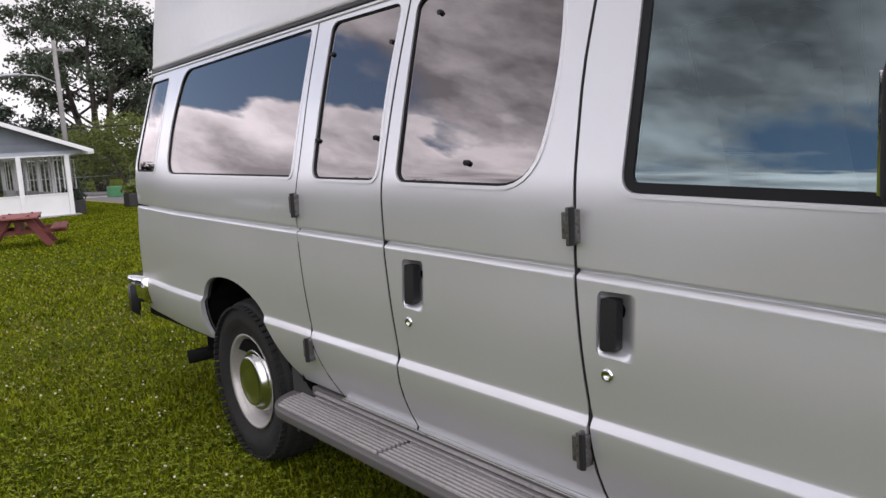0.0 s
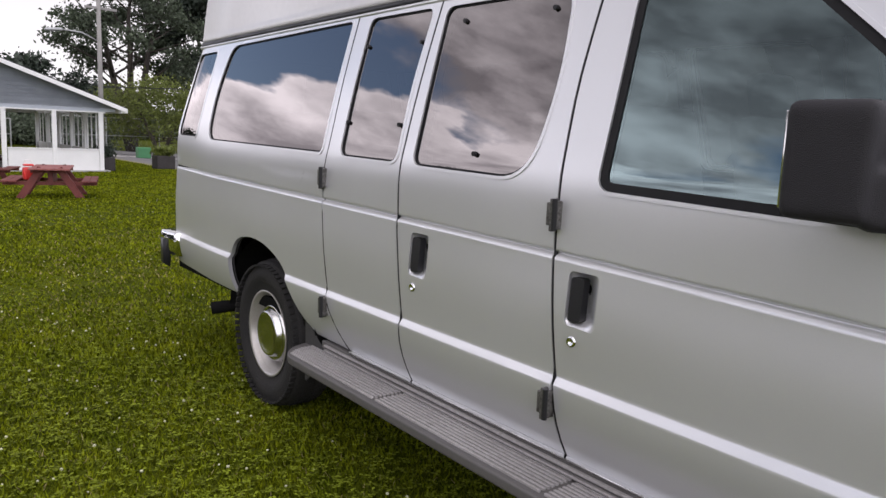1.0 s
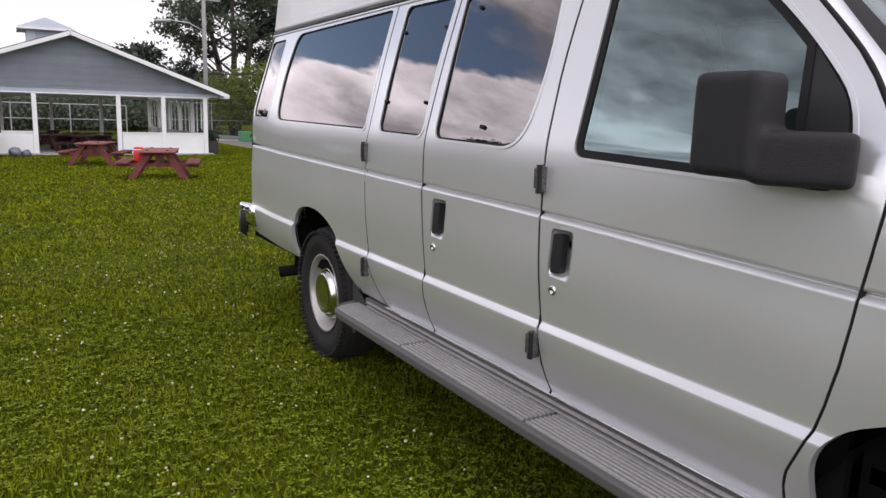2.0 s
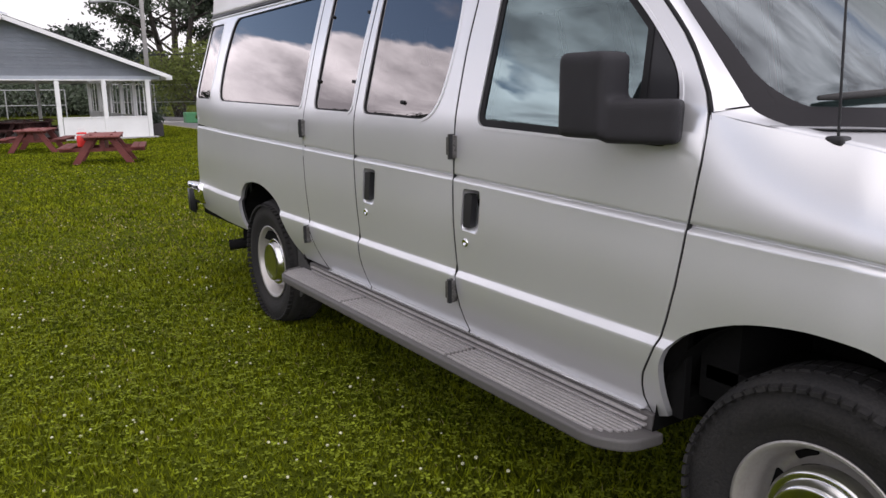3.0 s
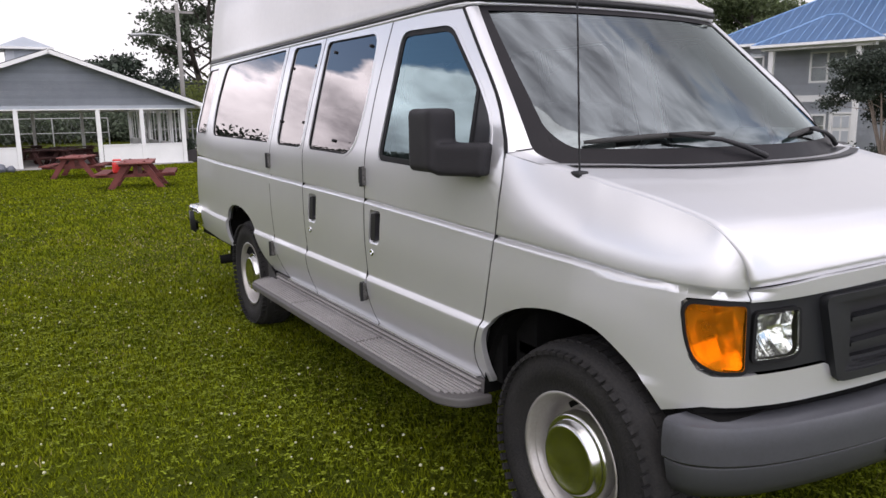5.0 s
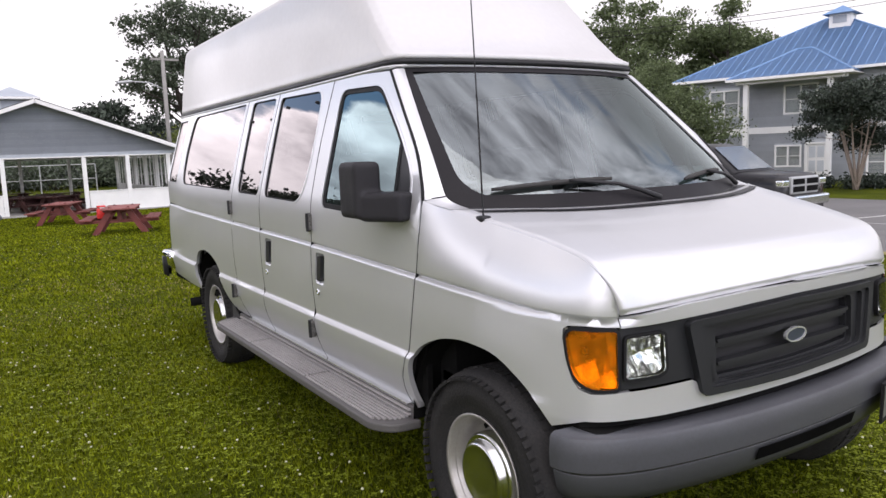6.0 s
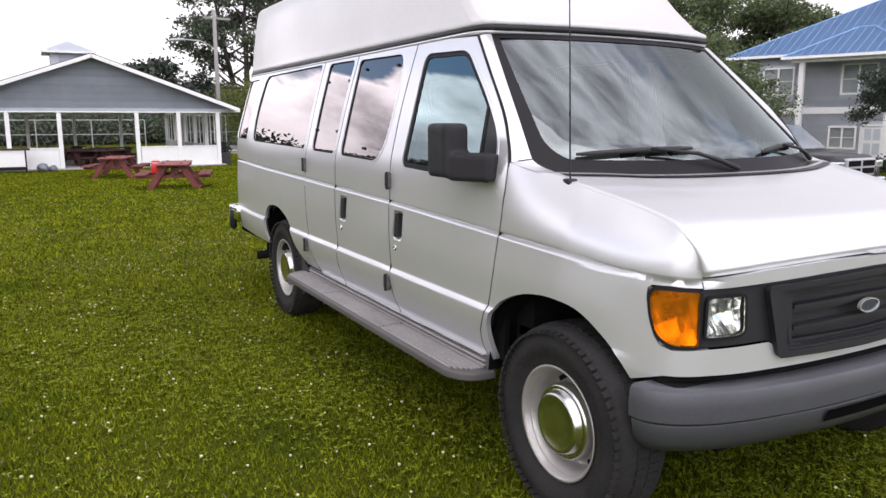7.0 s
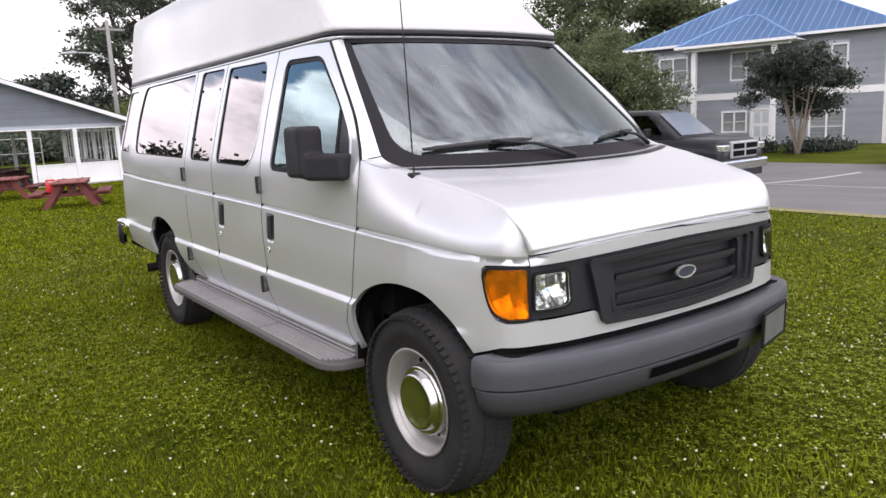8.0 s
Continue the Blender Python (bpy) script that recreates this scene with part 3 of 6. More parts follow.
quarter_outline = shift(curve(LINE_A[:6], 3), 0.003) + shift(LINE_A[6:], 0.003) + curve(ARCH_R[::-1], 4)[1:] + [(4.3, 0.525), (4.80, 0.535), (5.10, 0.56), (5.10, 1.2), (5.10, TOP)]


def side_body(f, near):
    """One side of the van: rear panel, doors, fender, glass."""
    made = {}
    made["rear"] = panel("rear_side_panel", quarter_outline, [WIN_A, WIN_TAIL], SILVER, van, f, label="silver rear side panel with a wheel arch")
    doors = (
        ("narrow_side_door", shift(curve(LINE_A[:6], 3), -0.0052) + shift(LINE_A[6:], -0.0052), shift(curve(LINE_B[:6], 3), 0.0052) + shift(LINE_B[6:], 0.0052), WIN_B),
        ("wide_side_door", shift(curve(LINE_B[:6], 3), -0.0052) + shift(LINE_B[6:], -0.0052), shift(curve(LINE_C[:7], 3), 0.0052) + shift(LINE_C[7:], 0.0052), WIN_C),
        ("front_door", shift(curve(LINE_C[:7], 3), -0.0052) + shift(LINE_C[7:], -0.0052), shift(curve(LINE_D, 2), 0.0052), WIN_D),
    )
    for name, back, front, win in doors:
        pull = [rounded([(u - 0.072, z - 0.074), (u + 0.041, z - 0.071), (u + 0.040, z + 0.086), (u - 0.070, z + 0.086)], 0.018, 4) for n, u, z in PULLS if n == name]
        made[name] = panel(name, back + front[::-1], [win] + pull, SILVER, van, f, label={"front_door": "silver front door with a tall window", "wide_side_door": "wide silver side door", "narrow_side_door": "narrow silver side door"}[name])
        for n, u, z in PULLS:
            if n == name:
                def dish(a, b, u=u, z=z):
                    d = 0.050 * smoothstep(0.0, 0.62, a) * (1 - a ** 9) * smoothstep(0.0, 0.26, b) * (1 - b ** 10)
                    return f(u - 0.076 + 0.121 * a, z - 0.078 + 0.168 * b, -0.001 - d)
                part("handle_recess", grid(dish, 18, 24), SILVER, made[name], "dished silver handle recess", True)
    panel("inner_lining", quarter_outline, [grow(WIN_A, 0.004), grow(WIN_TAIL, 0.004)], LINING, made["rear"], f, 0.004, -0.032, "dark inner trim")
    for name, back, front, win in doors:
        panel("inner_lining", back + front[::-1], [grow(win, 0.004)], LINING, made[name], f, 0.004, -0.060 if name != "narrow_side_door" else -0.032, "dark inner trim")
    fender = shift([p for p in curve(LINE_D[4:], 2)], -0.003) + curve(ARCH_F, 4)[1:]
    fender += [(-0.450, 0.683), (-0.600, 0.690), (-0.600, 0.779), (-0.520, 0.774), (-0.470, 0.772), (-0.430, 0.785), (-0.408, 0.815), (-0.388, 0.875), (-0.376, 0.940), (-0.377, 0.974), (-0.392, 0.986), (-0.45, 0.988), (-0.55, 0.985), (-0.568, 0.984), (-0.568, 1.012)]
    top = [(u, lerp_table(HOOD_Z, u) - 0.002) for u in (-0.5675, -0.5655, -0.562, -0.558, -0.552, -0.543, -0.53, -0.508, -0.484, -0.46, -0.43, -0.40, -0.367, -0.33, -0.30, -0.25, -0.2, -0.12, -0.05, 0.04, 0.10, 0.18, 0.25, 0.32)]
    made["fender"] = panel("front_fender", fender + top, [], SILVER, van, f)
    for win, owner, gl, ring in ((WIN_A, "rear", TINTED, 0.007), (WIN_TAIL, "rear", TINTED, 0.007), (WIN_B, "narrow_side_door", TINTED, 0.007), (WIN_C, "wide_side_door", TINTED, 0.007), (WIN_D, "front_door", CAB_GLASS, 0.024)):
        inner = grow(win, -ring)
        w = panel("window", grow(win, 0.004), [], gl, made[owner], f, 0.004, -0.010, rim=False)
        w.visible_shadow = False
        panel("window_seal", win, [inner], GASKET, made[owner], f, 0.01, -0.005, cuts=True)
        panel("window_lip", grow(win, 0.011), [win], SILVER, made[owner], f, 0.014, 0.0035, cuts=True)
    return made


right = side_body(skin, True)
left = side_body(flip(skin), False)

# black weatherstrips in the door gaps; nearly flush, their black also stands for gap shade
for side_f in (skin, flip(skin)):
    for line in (LINE_A, LINE_B, LINE_C, LINE_D):
        part("weatherstrip", tubed([side_f(u, z, -0.0065) for u, z in curve(line, 4)], 0.0070, 6), GASKET, van, "black rubber weatherstrip", True)

# tail, with its rear doors
for f in (skin, flip(skin)):
    panel("rear_door", [(5.106, 0.56), (U_TAIL - 0.003, 0.56), (U_TAIL - 0.003, TOP), (5.106, TOP)], [], SILVER, van, f)

# inner walls behind the gaps, floor, headliner, wheel housings
for s in (-1, 1):
    for y0, y1, z0 in ((0.42, 2.93, 0.50), (3.95, 4.93, 0.55), (2.93, 3.95, 0.88)):
        part("inner_panel", boxed(s * 0.90, y0, z0, s * 0.925, y1, 1.255), DARK, van)
part("floor_pan", boxed(-0.92, 0.42, 0.50, 0.92, 4.95, 0.56), DARK, van)
part("engine_bay", boxed(-0.86, -0.50, 0.62, 0.86, 0.40, 0.66), DARK, van)
part("chassis", boxed(-0.60, -0.45, 0.36, 0.60, 4.6, 0.52), DARK, van)
part("firewall", boxed(-0.86, 0.30, 0.56, 0.86, 0.42, 1.20), DARK, van)
for s in (-1, 1):
    for y0, y1, in0 in ((-0.39, 0.50, 0.50), (2.96, 3.98, 0.55)):
        bm = bmesh.new()
        c, r = (y0 + y1) / 2, (y1 - y0) / 2
        ring = [(c + r * math.cos(a), 0.44 + 0.44 * math.sin(a)) for a in [math.pi * k / 14 for k in range(15)]]
        ring = [(y0, 0.455)] + ring[::-1] + [(y1, 0.455)]
        a = [bm.verts.new((s * in0, y, z)) for y, z in ring]
        b = [bm.verts.new((s * (0.955 - 0.29 * max(0, -0.03 - y)), y, z)) for y, z in ring]
        for i in range(len(ring) - 1):
            bm.faces.new((a[i], a[i + 1], b[i + 1], b[i]))
        bm.faces.new(a)
        part("wheel_housing", bm, DARK, van)
part("headliner", boxed(-0.70, 1.0, 1.90, 0.70, 4.95, 1.925), HEADLINER, van)

# roof: raised white cap
ROOF = [  # height, half width, front, front bow, rear, corner
    (1.968, 0.738, 0.905, 0.10, 5.020, 0.10), (1.970, 0.755, 0.880, 0.10, 5.036, 0.10), (1.990, 0.756, 0.880, 0.10, 5.036, 0.10), (2.004, 0.751, 0.912, 0.10, 5.036, 0.10),
    (2.03, 0.746, 0.965, 0.10, 5.035, 0.09), (2.15, 0.733, 1.10, 0.10, 5.03, 0.09), (2.30, 0.714, 1.24, 0.10, 5.02, 0.09), (2.45, 0.692, 1.39, 0.10, 5.01, 0.09), (2.505, 0.680, 1.46, 0.10, 5.00, 0.09),
    (2.535, 0.655, 1.53, 0.09, 4.975, 0.09), (2.58, 0.55, 1.72, 0.08, 4.90, 0.09), (2.62, 0.35, 2.0, 0.05, 4.75, 0.08), (2.635, 0.1, 2.3, 0.0, 4.5, 0.04)]


def roof_ring(w, yf, bow, yr, r):
    pts = []
    for i in range(13):
        x = -w + r * 0.6 + (2 * w - 1.2 * r) * i / 12
        pts.append((x, yf - bow * (1 - (x / w) ** 2)))
    pts += [(w - r * 0.22, yf + r * 0.25), (w, yf + r)] + [(w, yf + r + (yr - yf - 2 * r) * k / 8) for k in range(1, 8)] + [(w, yr - r), (w - r * 0.3, yr - r * 0.3), (w - r, yr)]
    pts += [(w - r - (2 * w - 2 * r) * k / 5, yr) for k in range(1, 5)]
    pts += [(-w + r, yr), (-w + r * 0.3, yr - r * 0.3), (-w, yr - r)] + [(-w, yr - r - (yr - yf - 2 * r) * k / 8) for k in range(1, 8)] + [(-w, yf + r), (-w + r * 0.22, yf + r * 0.25)]
    return pts


def rings_mesh(rings, close_top=True):
    bm = bmesh.new()
    vs = [[bm.verts.new(p) for p in ring] for ring in rings]
    n = len(rings[0])
    for a, b in zip(vs, vs[1:]):
        for k in range(n):
            bm.faces.new((a[k], a[(k + 1) % n], b[(k + 1) % n], b[k]))
    if close_top:
        bm.faces.new(vs[-1])
    bmesh.ops.recalc_face_normals(bm, faces=bm.faces)
    return bm


roof = part("raised_roof", rings_mesh([[(x, y, z) for x, y in roof_ring(w, yf, bow, yr, r)] for z, w, yf, bow, yr, r in ROOF]), WHITE_GEL, van, "tall white fibreglass roof cap", True)
e = roof.modifiers.new("bevel", "BEVEL")
e.width, e.segments, e.limit_method, e.angle_limit = 0.007, 2, "ANGLE", radians(25)
seal = [(1.944, 0.735, 0.915, 0.09, 5.02, 0.10), (1.945, 0.763, 0.878, 0.10, 5.038, 0.10), (1.968, 0.760, 0.876, 0.10, 5.038, 0.10), (1.969, 0.735, 0.90, 0.10, 5.02, 0.10)]
part("roof_seal", rings_mesh([[(x, y, z) for x, y in roof_ring(w, yf, bow, yr, r)] for z, w, yf, bow, yr, r in seal], False), TRIM_BLACK, van, "black seal under the roof cap", True)

rail = [(1.926, 0.745, 0.92, 0.09, 5.02, 0.10), (1.930, 0.768, 0.895, 0.10, 5.038, 0.10), (1.943, 0.770, 0.890, 0.10, 5.04, 0.10), (1.944, 0.745, 0.91, 0.10, 5.02, 0.10)]
part("drip_rail", rings_mesh([[(x, y, z) for x, y in roof_ring(w, yf, bow, yr, r)] for z, w, yf, bow, yr, r in rail], False), SILVER, van, "silver drip rail above the doors", True)

# windshield: edge from cowl to roof, bowed across
SHIELD = [(0.0, 0.868, 0.285, 1.318, 0.25), (0.12, 0.862, 0.345, 1.385, 0.245), (0.35, 0.824, 0.478, 1.52, 0.215), (0.65, 0.774, 0.665, 1.705, 0.17), (0.88, 0.727, 0.830, 1.865, 0.13), (1.0, 0.706, 0.895, 1.928, 0.115)]


def shield(v, s, out=0.0):
    xe, ye, ze, bow = (lerp_table([(r[0], r[k]) for r in SHIELD], v) for k in (1, 2, 3, 4))
    low = -0.035 * (1 - abs(s) ** 3) * max(0, 1 - v * 6)
    return Vector((xe * s, ye - bow * (1 - abs(s) ** 2.4) - out * 0.8, ze + low + out * 0.6))


ws = part("windshield", grid(lambda a, b: shield(a, 2 * b - 1), 20, 40), SHIELD_GLASS, van, "wide curved windshield with a black border", True)
ws.visible_shadow = False
def glass_corner(a, b, side):
    """Rounds the clear area's lower corner."""
    v0, s0, rv, rs = 0.09, 0.93, 0.17, 0.13
    t = math.pi / 2 * a
    v1, s1 = v0 + rv * (1 - math.cos(t)), s0 - rs * (1 - math.sin(t))
    return shield(v0 + (v1 - v0) * b, side * (s0 + (s1 - s0) * b), 0.0035)


# printed border round the glass
bm = bmesh.new()
for fn, na, nb in ((lambda a, b: shield(0.10 * a, 2 * b - 1, 0.0035), 3, 40), (lambda a, b: shield(0.955 + 0.045 * a, 2 * b - 1, 0.0035), 2, 40),
                   (lambda a, b: shield(a, -1 + 0.060 * b * (1.3 - 0.6 * a), 0.0035), 16, 3), (lambda a, b: shield(a, 1 - 0.060 * b * (1.3 - 0.6 * a), 0.0035), 16, 3),
                   (lambda a, b: glass_corner(a, b, -1), 10, 3), (lambda a, b: glass_corner(a, b, 1), 10, 3)):
    g = grid(fn, na, nb)
    me = bpy.data.meshes.new("tmp")
    g.to_mesh(me)
    g.free()
    bm.from_mesh(me)
    bpy.data.meshes.remove(me)
part("border", bm, FRIT, ws, "black printed border", True)

# pillars between the front door and the glass
for s in (-1, 1):
    def pillar(a, b, s=s):
        p = skin(*[lerp_table([(1 - k / 4, q[i]) for k, q in list(enumerate(LINE_D[:5]))[::-1]], a) for i in (0, 1)])
        q = shield(0.09 + 0.90 * a, -1, 0.004)
        m = p.lerp(q, 0.06 + 0.94 * max(0, b - 0.125) / 0.875)
        m += Vector((-0.35, -0.35, 0.2)) * (0.016 * smoothstep(0.0, 0.3, a) * math.sin(math.pi * max(0, b - 0.125) / 0.875) if b > 0.1 else -0.06)
        return Vector((m.x * -s, m.y, m.z)) if s > 0 else m
    part("pillar", grid(pillar, 16, 8), SILVER, van, smooth=True)

# filler panels between fender, pillar and glass
for s in (-1, 1):
    def corner(a, b, s=s):
        lo = skin(0.10 + 0.303 * a, lerp_table(HOOD_Z, 0.10 + 0.303 * a), -0.003)
        hi = shield(0.09 * (1 - math.cos(a * math.pi / 2)), -0.84 - 0.16 * math.sin(a * math.pi / 2), 0.006)
        m = lo.lerp(hi, b)
        m.z += 0.006 * math.sin(math.pi * b) * (1 - a)
        return Vector((-m.x, m.y, m.z)) if s > 0 else m
    part("cowl_corner", grid(corner, 16, 6), SILVER, van, smooth=True)
    part("pillar_seam", tubed([corner(1.0, k / 6) for k in range(7)], 0.003, 6), GASKET, van, "dark seam at the pillar's foot", True)

# hood
HOOD_EDGE = [(u, skin(u, lerp_table(HOOD_Z, u))) for u in (-0.5715, -0.569, -0.566, -0.562, -0.556, -0.545, -0.53, -0.508, -0.484, -0.455, -0.42, -0.38, -0.34, -0.29, -0.24, -0.18, -0.12, -0.05, 0.03, 0.10, 0.18, 0.25)]


NOSE_X = sorted((abs(x), y) for x, y in NOSE)


def nose_y(x):
    return lerp_table(NOSE_X, abs(x))


def hood(a, b):
    """a: from the lip (0) to the glass (1); b: across."""
    k = a * (len(HOOD_EDGE) - 1)
    i = min(int(k), len(HOOD_EDGE) - 2)
    p = HOOD_EDGE[i][1].lerp(HOOD_EDGE[i + 1][1], k - i)
    s = 2 * b - 1
    bow = 0.075 + (0.225 - 0.075) * smoothstep(0.2, 1.0, a)
    crown = 0.030 - 0.016 * smoothstep(0.10, 0.6, a) - 0.004 * smoothstep(0.6, 1.0, a)
    x = p.x * -s * 0.997
    rise = (1 - abs(s) ** 2.2)
    ridge = 0.004 * (smoothstep(0.60, 0.72, abs(s)) - smoothstep(0.78, 0.92, abs(s))) * smoothstep(0.05, 0.3, a) * (1 - a * 0.5)
    lip_x = HOOD_EDGE[0][1].x
    front = nose_y(lip_x * s) - nose_y(lip_x)
    k = smoothstep(0.10, 0.9, a)
    roll = 0.004 * (1 - abs(s) ** 8) * smoothstep(0.0, 0.25, a)
    return Vector((x, p.y + front * (1 - k) - bow * (1 - abs(s) ** 2.6) * k, p.z + crown * rise + ridge + roll + 0.003 - 0.15 * bow * (1 - abs(s) ** 2.6) * k))


hood_ob = part("hood", grid(hood, 60, 60), SILVER, van, "broad silver hood", True)
e = hood_ob.modifiers.new("solid", "SOLIDIFY")
e.thickness, e.offset = 0.015, -1
part("cowl", grid(lambda a, b: hood(0.955 + 0.045 * a, 0.03 + 0.94 * b) + Vector((0, 0.07 * a, 0.006 - 0.004 * a)), 4, 40), TRIM_BLACK, van, "black cowl below the windshield", True)


# nose: header, lamps, grille, apron
def nose_panel(name, outline, mat, parent, out=0.0, thick=0.02, holes=(), label=""):
    return panel(name, outline, list(holes), mat, parent, nose_skin, thick, out, label)


def nose_skin(u, z, out=0.0):
    """The front, going on past the middle to the other side."""
    if u >= U_NOSE:
        return skin(u, z, out)
    p = skin(2 * U_NOSE - u, z, out)
    return Vector((-p.x, p.y, p.z))


def mir(pts):
    return [(2 * U_NOSE - a, b) for a, b in pts][::-1]


U_CUTS += [2 * U_NOSE - c for c in U_CUTS if c < 0]
M = U_NOSE
header = [(-0.571, 1.013), (-0.571, 0.982), (-0.82, 0.992), (-1.10, 1.002), (M, 1.006)]
header_top = [(-0.82, 1.036), (-1.10, 1.046), (M, 1.050)]
nose_panel("header_panel", header + mir(header)[1:] + mir(header_top) + header_top[-2::-1], SILVER, van, 0.004, label="silver strip below the hood")
apron = [(-0.600, 0.690), (-0.600, 0.779), (-0.700, 0.782), (-0.835, 0.785), (-0.852, 0.777), (-0.870, 0.738), (-0.894, 0.721), (-1.10, 0.714), (M, 0.709)]
panel("front_apron", apron + mir(apron)[1:] + [(M, 0.690)], [], SILVER, van, nose_skin, 0.03, 0.0, "silver panel below the lamps", rim=False)
gr_line = [(-0.570, 0.980), (-0.570, 0.784), (-0.833, 0.790), (-0.856, 0.780), (-0.874, 0.741), (-0.897, 0.725), (-1.10, 0.718), (M, 0.713)]
lamp_hole = rounded([(-0.584, 0.816), (-0.726, 0.820), (-0.730, 0.959), (-0.584, 0.954)], 0.010)
gr = nose_panel("grille", gr_line + mir(gr_line)[1:] + [(2 * M + 0.82, 0.990), (M, 1.004), (-0.82, 0.990)], GREY_PLASTIC, van, -0.008, 0.05, [rounded([(-0.950, 0.762), (-0.945, 0.945), (2 * M + 0.945, 0.945), (2 * M + 0.950, 0.762)], 0.03), lamp_hole, mir(lamp_hole)], "dark grey plastic grille surround")
nose_panel("grille_back", [(-0.95, 0.74), (-0.95, 0.96), (2 * M + 0.95, 0.96), (2 * M + 0.95, 0.74)], TRIM_BLACK, gr, -0.050)
for z in (0.805, 0.880):
    for dz, o, d in ((-0.020, -0.032, 0.014), (-0.008, -0.020, 0.012), (0.004, -0.012, 0.012)):
        nose_panel("slat", [(-0.962, z + dz), (-0.962, z + dz + d), (M, z + dz + d + 0.006), (2 * M + 0.962, z + dz + d), (2 * M + 0.962, z + dz), (M, z + dz + 0.006)], GREY_PLASTIC, gr, o, 0.03)


def trapeze(top, foot, z_low, z_high, r):
    """A grille outline, wider at its top, symmetrical about the nose's middle."""
    return rounded([(-foot, z_low), (-top, z_high), (M, z_high + 0.012), (2 * M + top, z_high), (2 * M + foot, z_low), (M, z_low - 0.006)], [r, r, 0.0, r, r, 0.0])


for outer, inner, o in (((0.808, 0.866, 0.728, 0.981, 0.030), (0.850, 0.890, 0.752, 0.962, 0.026), 0.020), ((0.846, 0.886, 0.748, 0.964, 0.028), (0.885, 0.915, 0.757, 0.953, 0.024), 0.008),
                        ((0.881, 0.911, 0.753, 0.957, 0.026), (0.920, 0.938, 0.764, 0.944, 0.020), -0.008), ((0.916, 0.934, 0.760, 0.948, 0.022), (0.955, 0.960, 0.773, 0.932, 0.016), -0.026)):
    nose_panel("grille_frame", trapeze(*outer), GREY_PLASTIC, gr, o, 0.04, [trapeze(*inner)], "raised dark grey frame")
def lamp_bowl(name, area, depth, flutes, mat, parent, f, label):
    """A concave reflector with upright flutes, set behind a lens on the body's skin."""
    u0, u1, z0, z1 = area

    def bowl(a, b):
        d = depth * (1 - 0.75 * abs(2 * a - 1) ** 2.2) * (1 - 0.80 * abs(2 * b - 1) ** 2.2)
        ripple = 0.003 * abs(math.sin(math.pi * flutes * (a + 0.25 * b))) + 0.0025 * abs(math.sin(math.pi * 3 * (b - 0.4 * a) + 0.7))
        return f(u0 + (u1 - u0) * a, z0 + (z1 - z0) * b, -0.006 - d + ripple)
    ob = part(name, grid(bowl, 48, 40), mat, parent, label, True)
    return ob


oval = [(M + 0.060 * math.cos(a), 0.858 + 0.027 * math.sin(a)) for a in [math.tau * k / 28 for k in range(28)]]
nose_panel("emblem", oval, BRIGHT, gr, 0.006, 0.012, [[(M + (a - M) * 0.90, 0.858 + (b - 0.858) * 0.80) for a, b in oval]], label="oval chrome badge ring")
nose_panel("emblem_face", [(M + (a - M) * 0.92, 0.858 + (b - 0.858) * 0.84) for a, b in oval], EMBLEM_BLUE, gr, 0.002, 0.004)
for side_f in (nose_skin, flip(nose_skin)):
    amber = rounded([(-0.386, 0.972), (-0.558, 0.972), (-0.558, 0.791), (-0.474, 0.789), (-0.420, 0.818), (-0.397, 0.882)], [0.035, 0.012, 0.012, 0.04, 0.04, 0.06], 6)
    lamp_bowl("turn_lamp", (-0.382, -0.562, 0.784, 0.978), 0.040, 3, AMBER_BOWL, van, side_f, "amber turn signal lamp")
    panel("amber_lens", amber, [], AMBER, van, side_f, 0.03, 0.004, "amber turn signal lens").visible_shadow = False
    panel("lamp_gasket", grow(amber, 0.012), [amber], GASKET, van, side_f, 0.02, 0.001)
    lampo = rounded([(-0.588, 0.950), (-0.722, 0.955), (-0.726, 0.838), (-0.704, 0.824), (-0.584, 0.820)], 0.012)
    hl = lamp_bowl("headlamp", (-0.580, -0.728, 0.818, 0.957), 0.055, 4, LAMP_REFLECT, van, side_f, "clear rectangular headlamp")
    panel("lens", grow(lampo, -0.003), [], CLEAR, hl, side_f, 0.006, 0.010).visible_shadow = False
    panel("bezel", grow(lampo, 0.009), [lampo], GASKET, hl, side_f, 0.06, 0.008)

# bumpers
BUMP = [(-0.962, -0.385), (-0.955, -0.437), (-0.918, -0.492), (-0.850, -0.540), (-0.745, -0.584), (-0.58, -0.622), (-0.32, -0.656), (0, -0.668)]
BUMP_FULL = BUMP + [(-x, y) for x, y in BUMP[-2::-1]]


def bumper_mesh(sect, plan_pts, capped=True):
    """A section of (out, z) carried along a plan line."""
    bm = bmesh.new()
    rows = []
    P = curve(plan_pts, 4)
    for i, (x, y) in enumerate(P):
        a, b = Vector(P[max(0, i - 1)]), Vector(P[min(len(P) - 1, i + 1)])
        d = (b - a).normalized()
        rows.append([bm.verts.new((x + d.y * o, y - d.x * o, z)) for o, z in sect])
    for r0, r1 in zip(rows, rows[1:]):
        for k in range(len(sect) - 1):
            bm.faces.new((r0[k], r0[k + 1], r1[k + 1], r1[k]))
    if capped:
        bm.faces.new(rows[0])
        bm.faces.new(rows[-1][::-1])
    bmesh.ops.recalc_face_normals(bm, faces=bm.faces)
    return bm


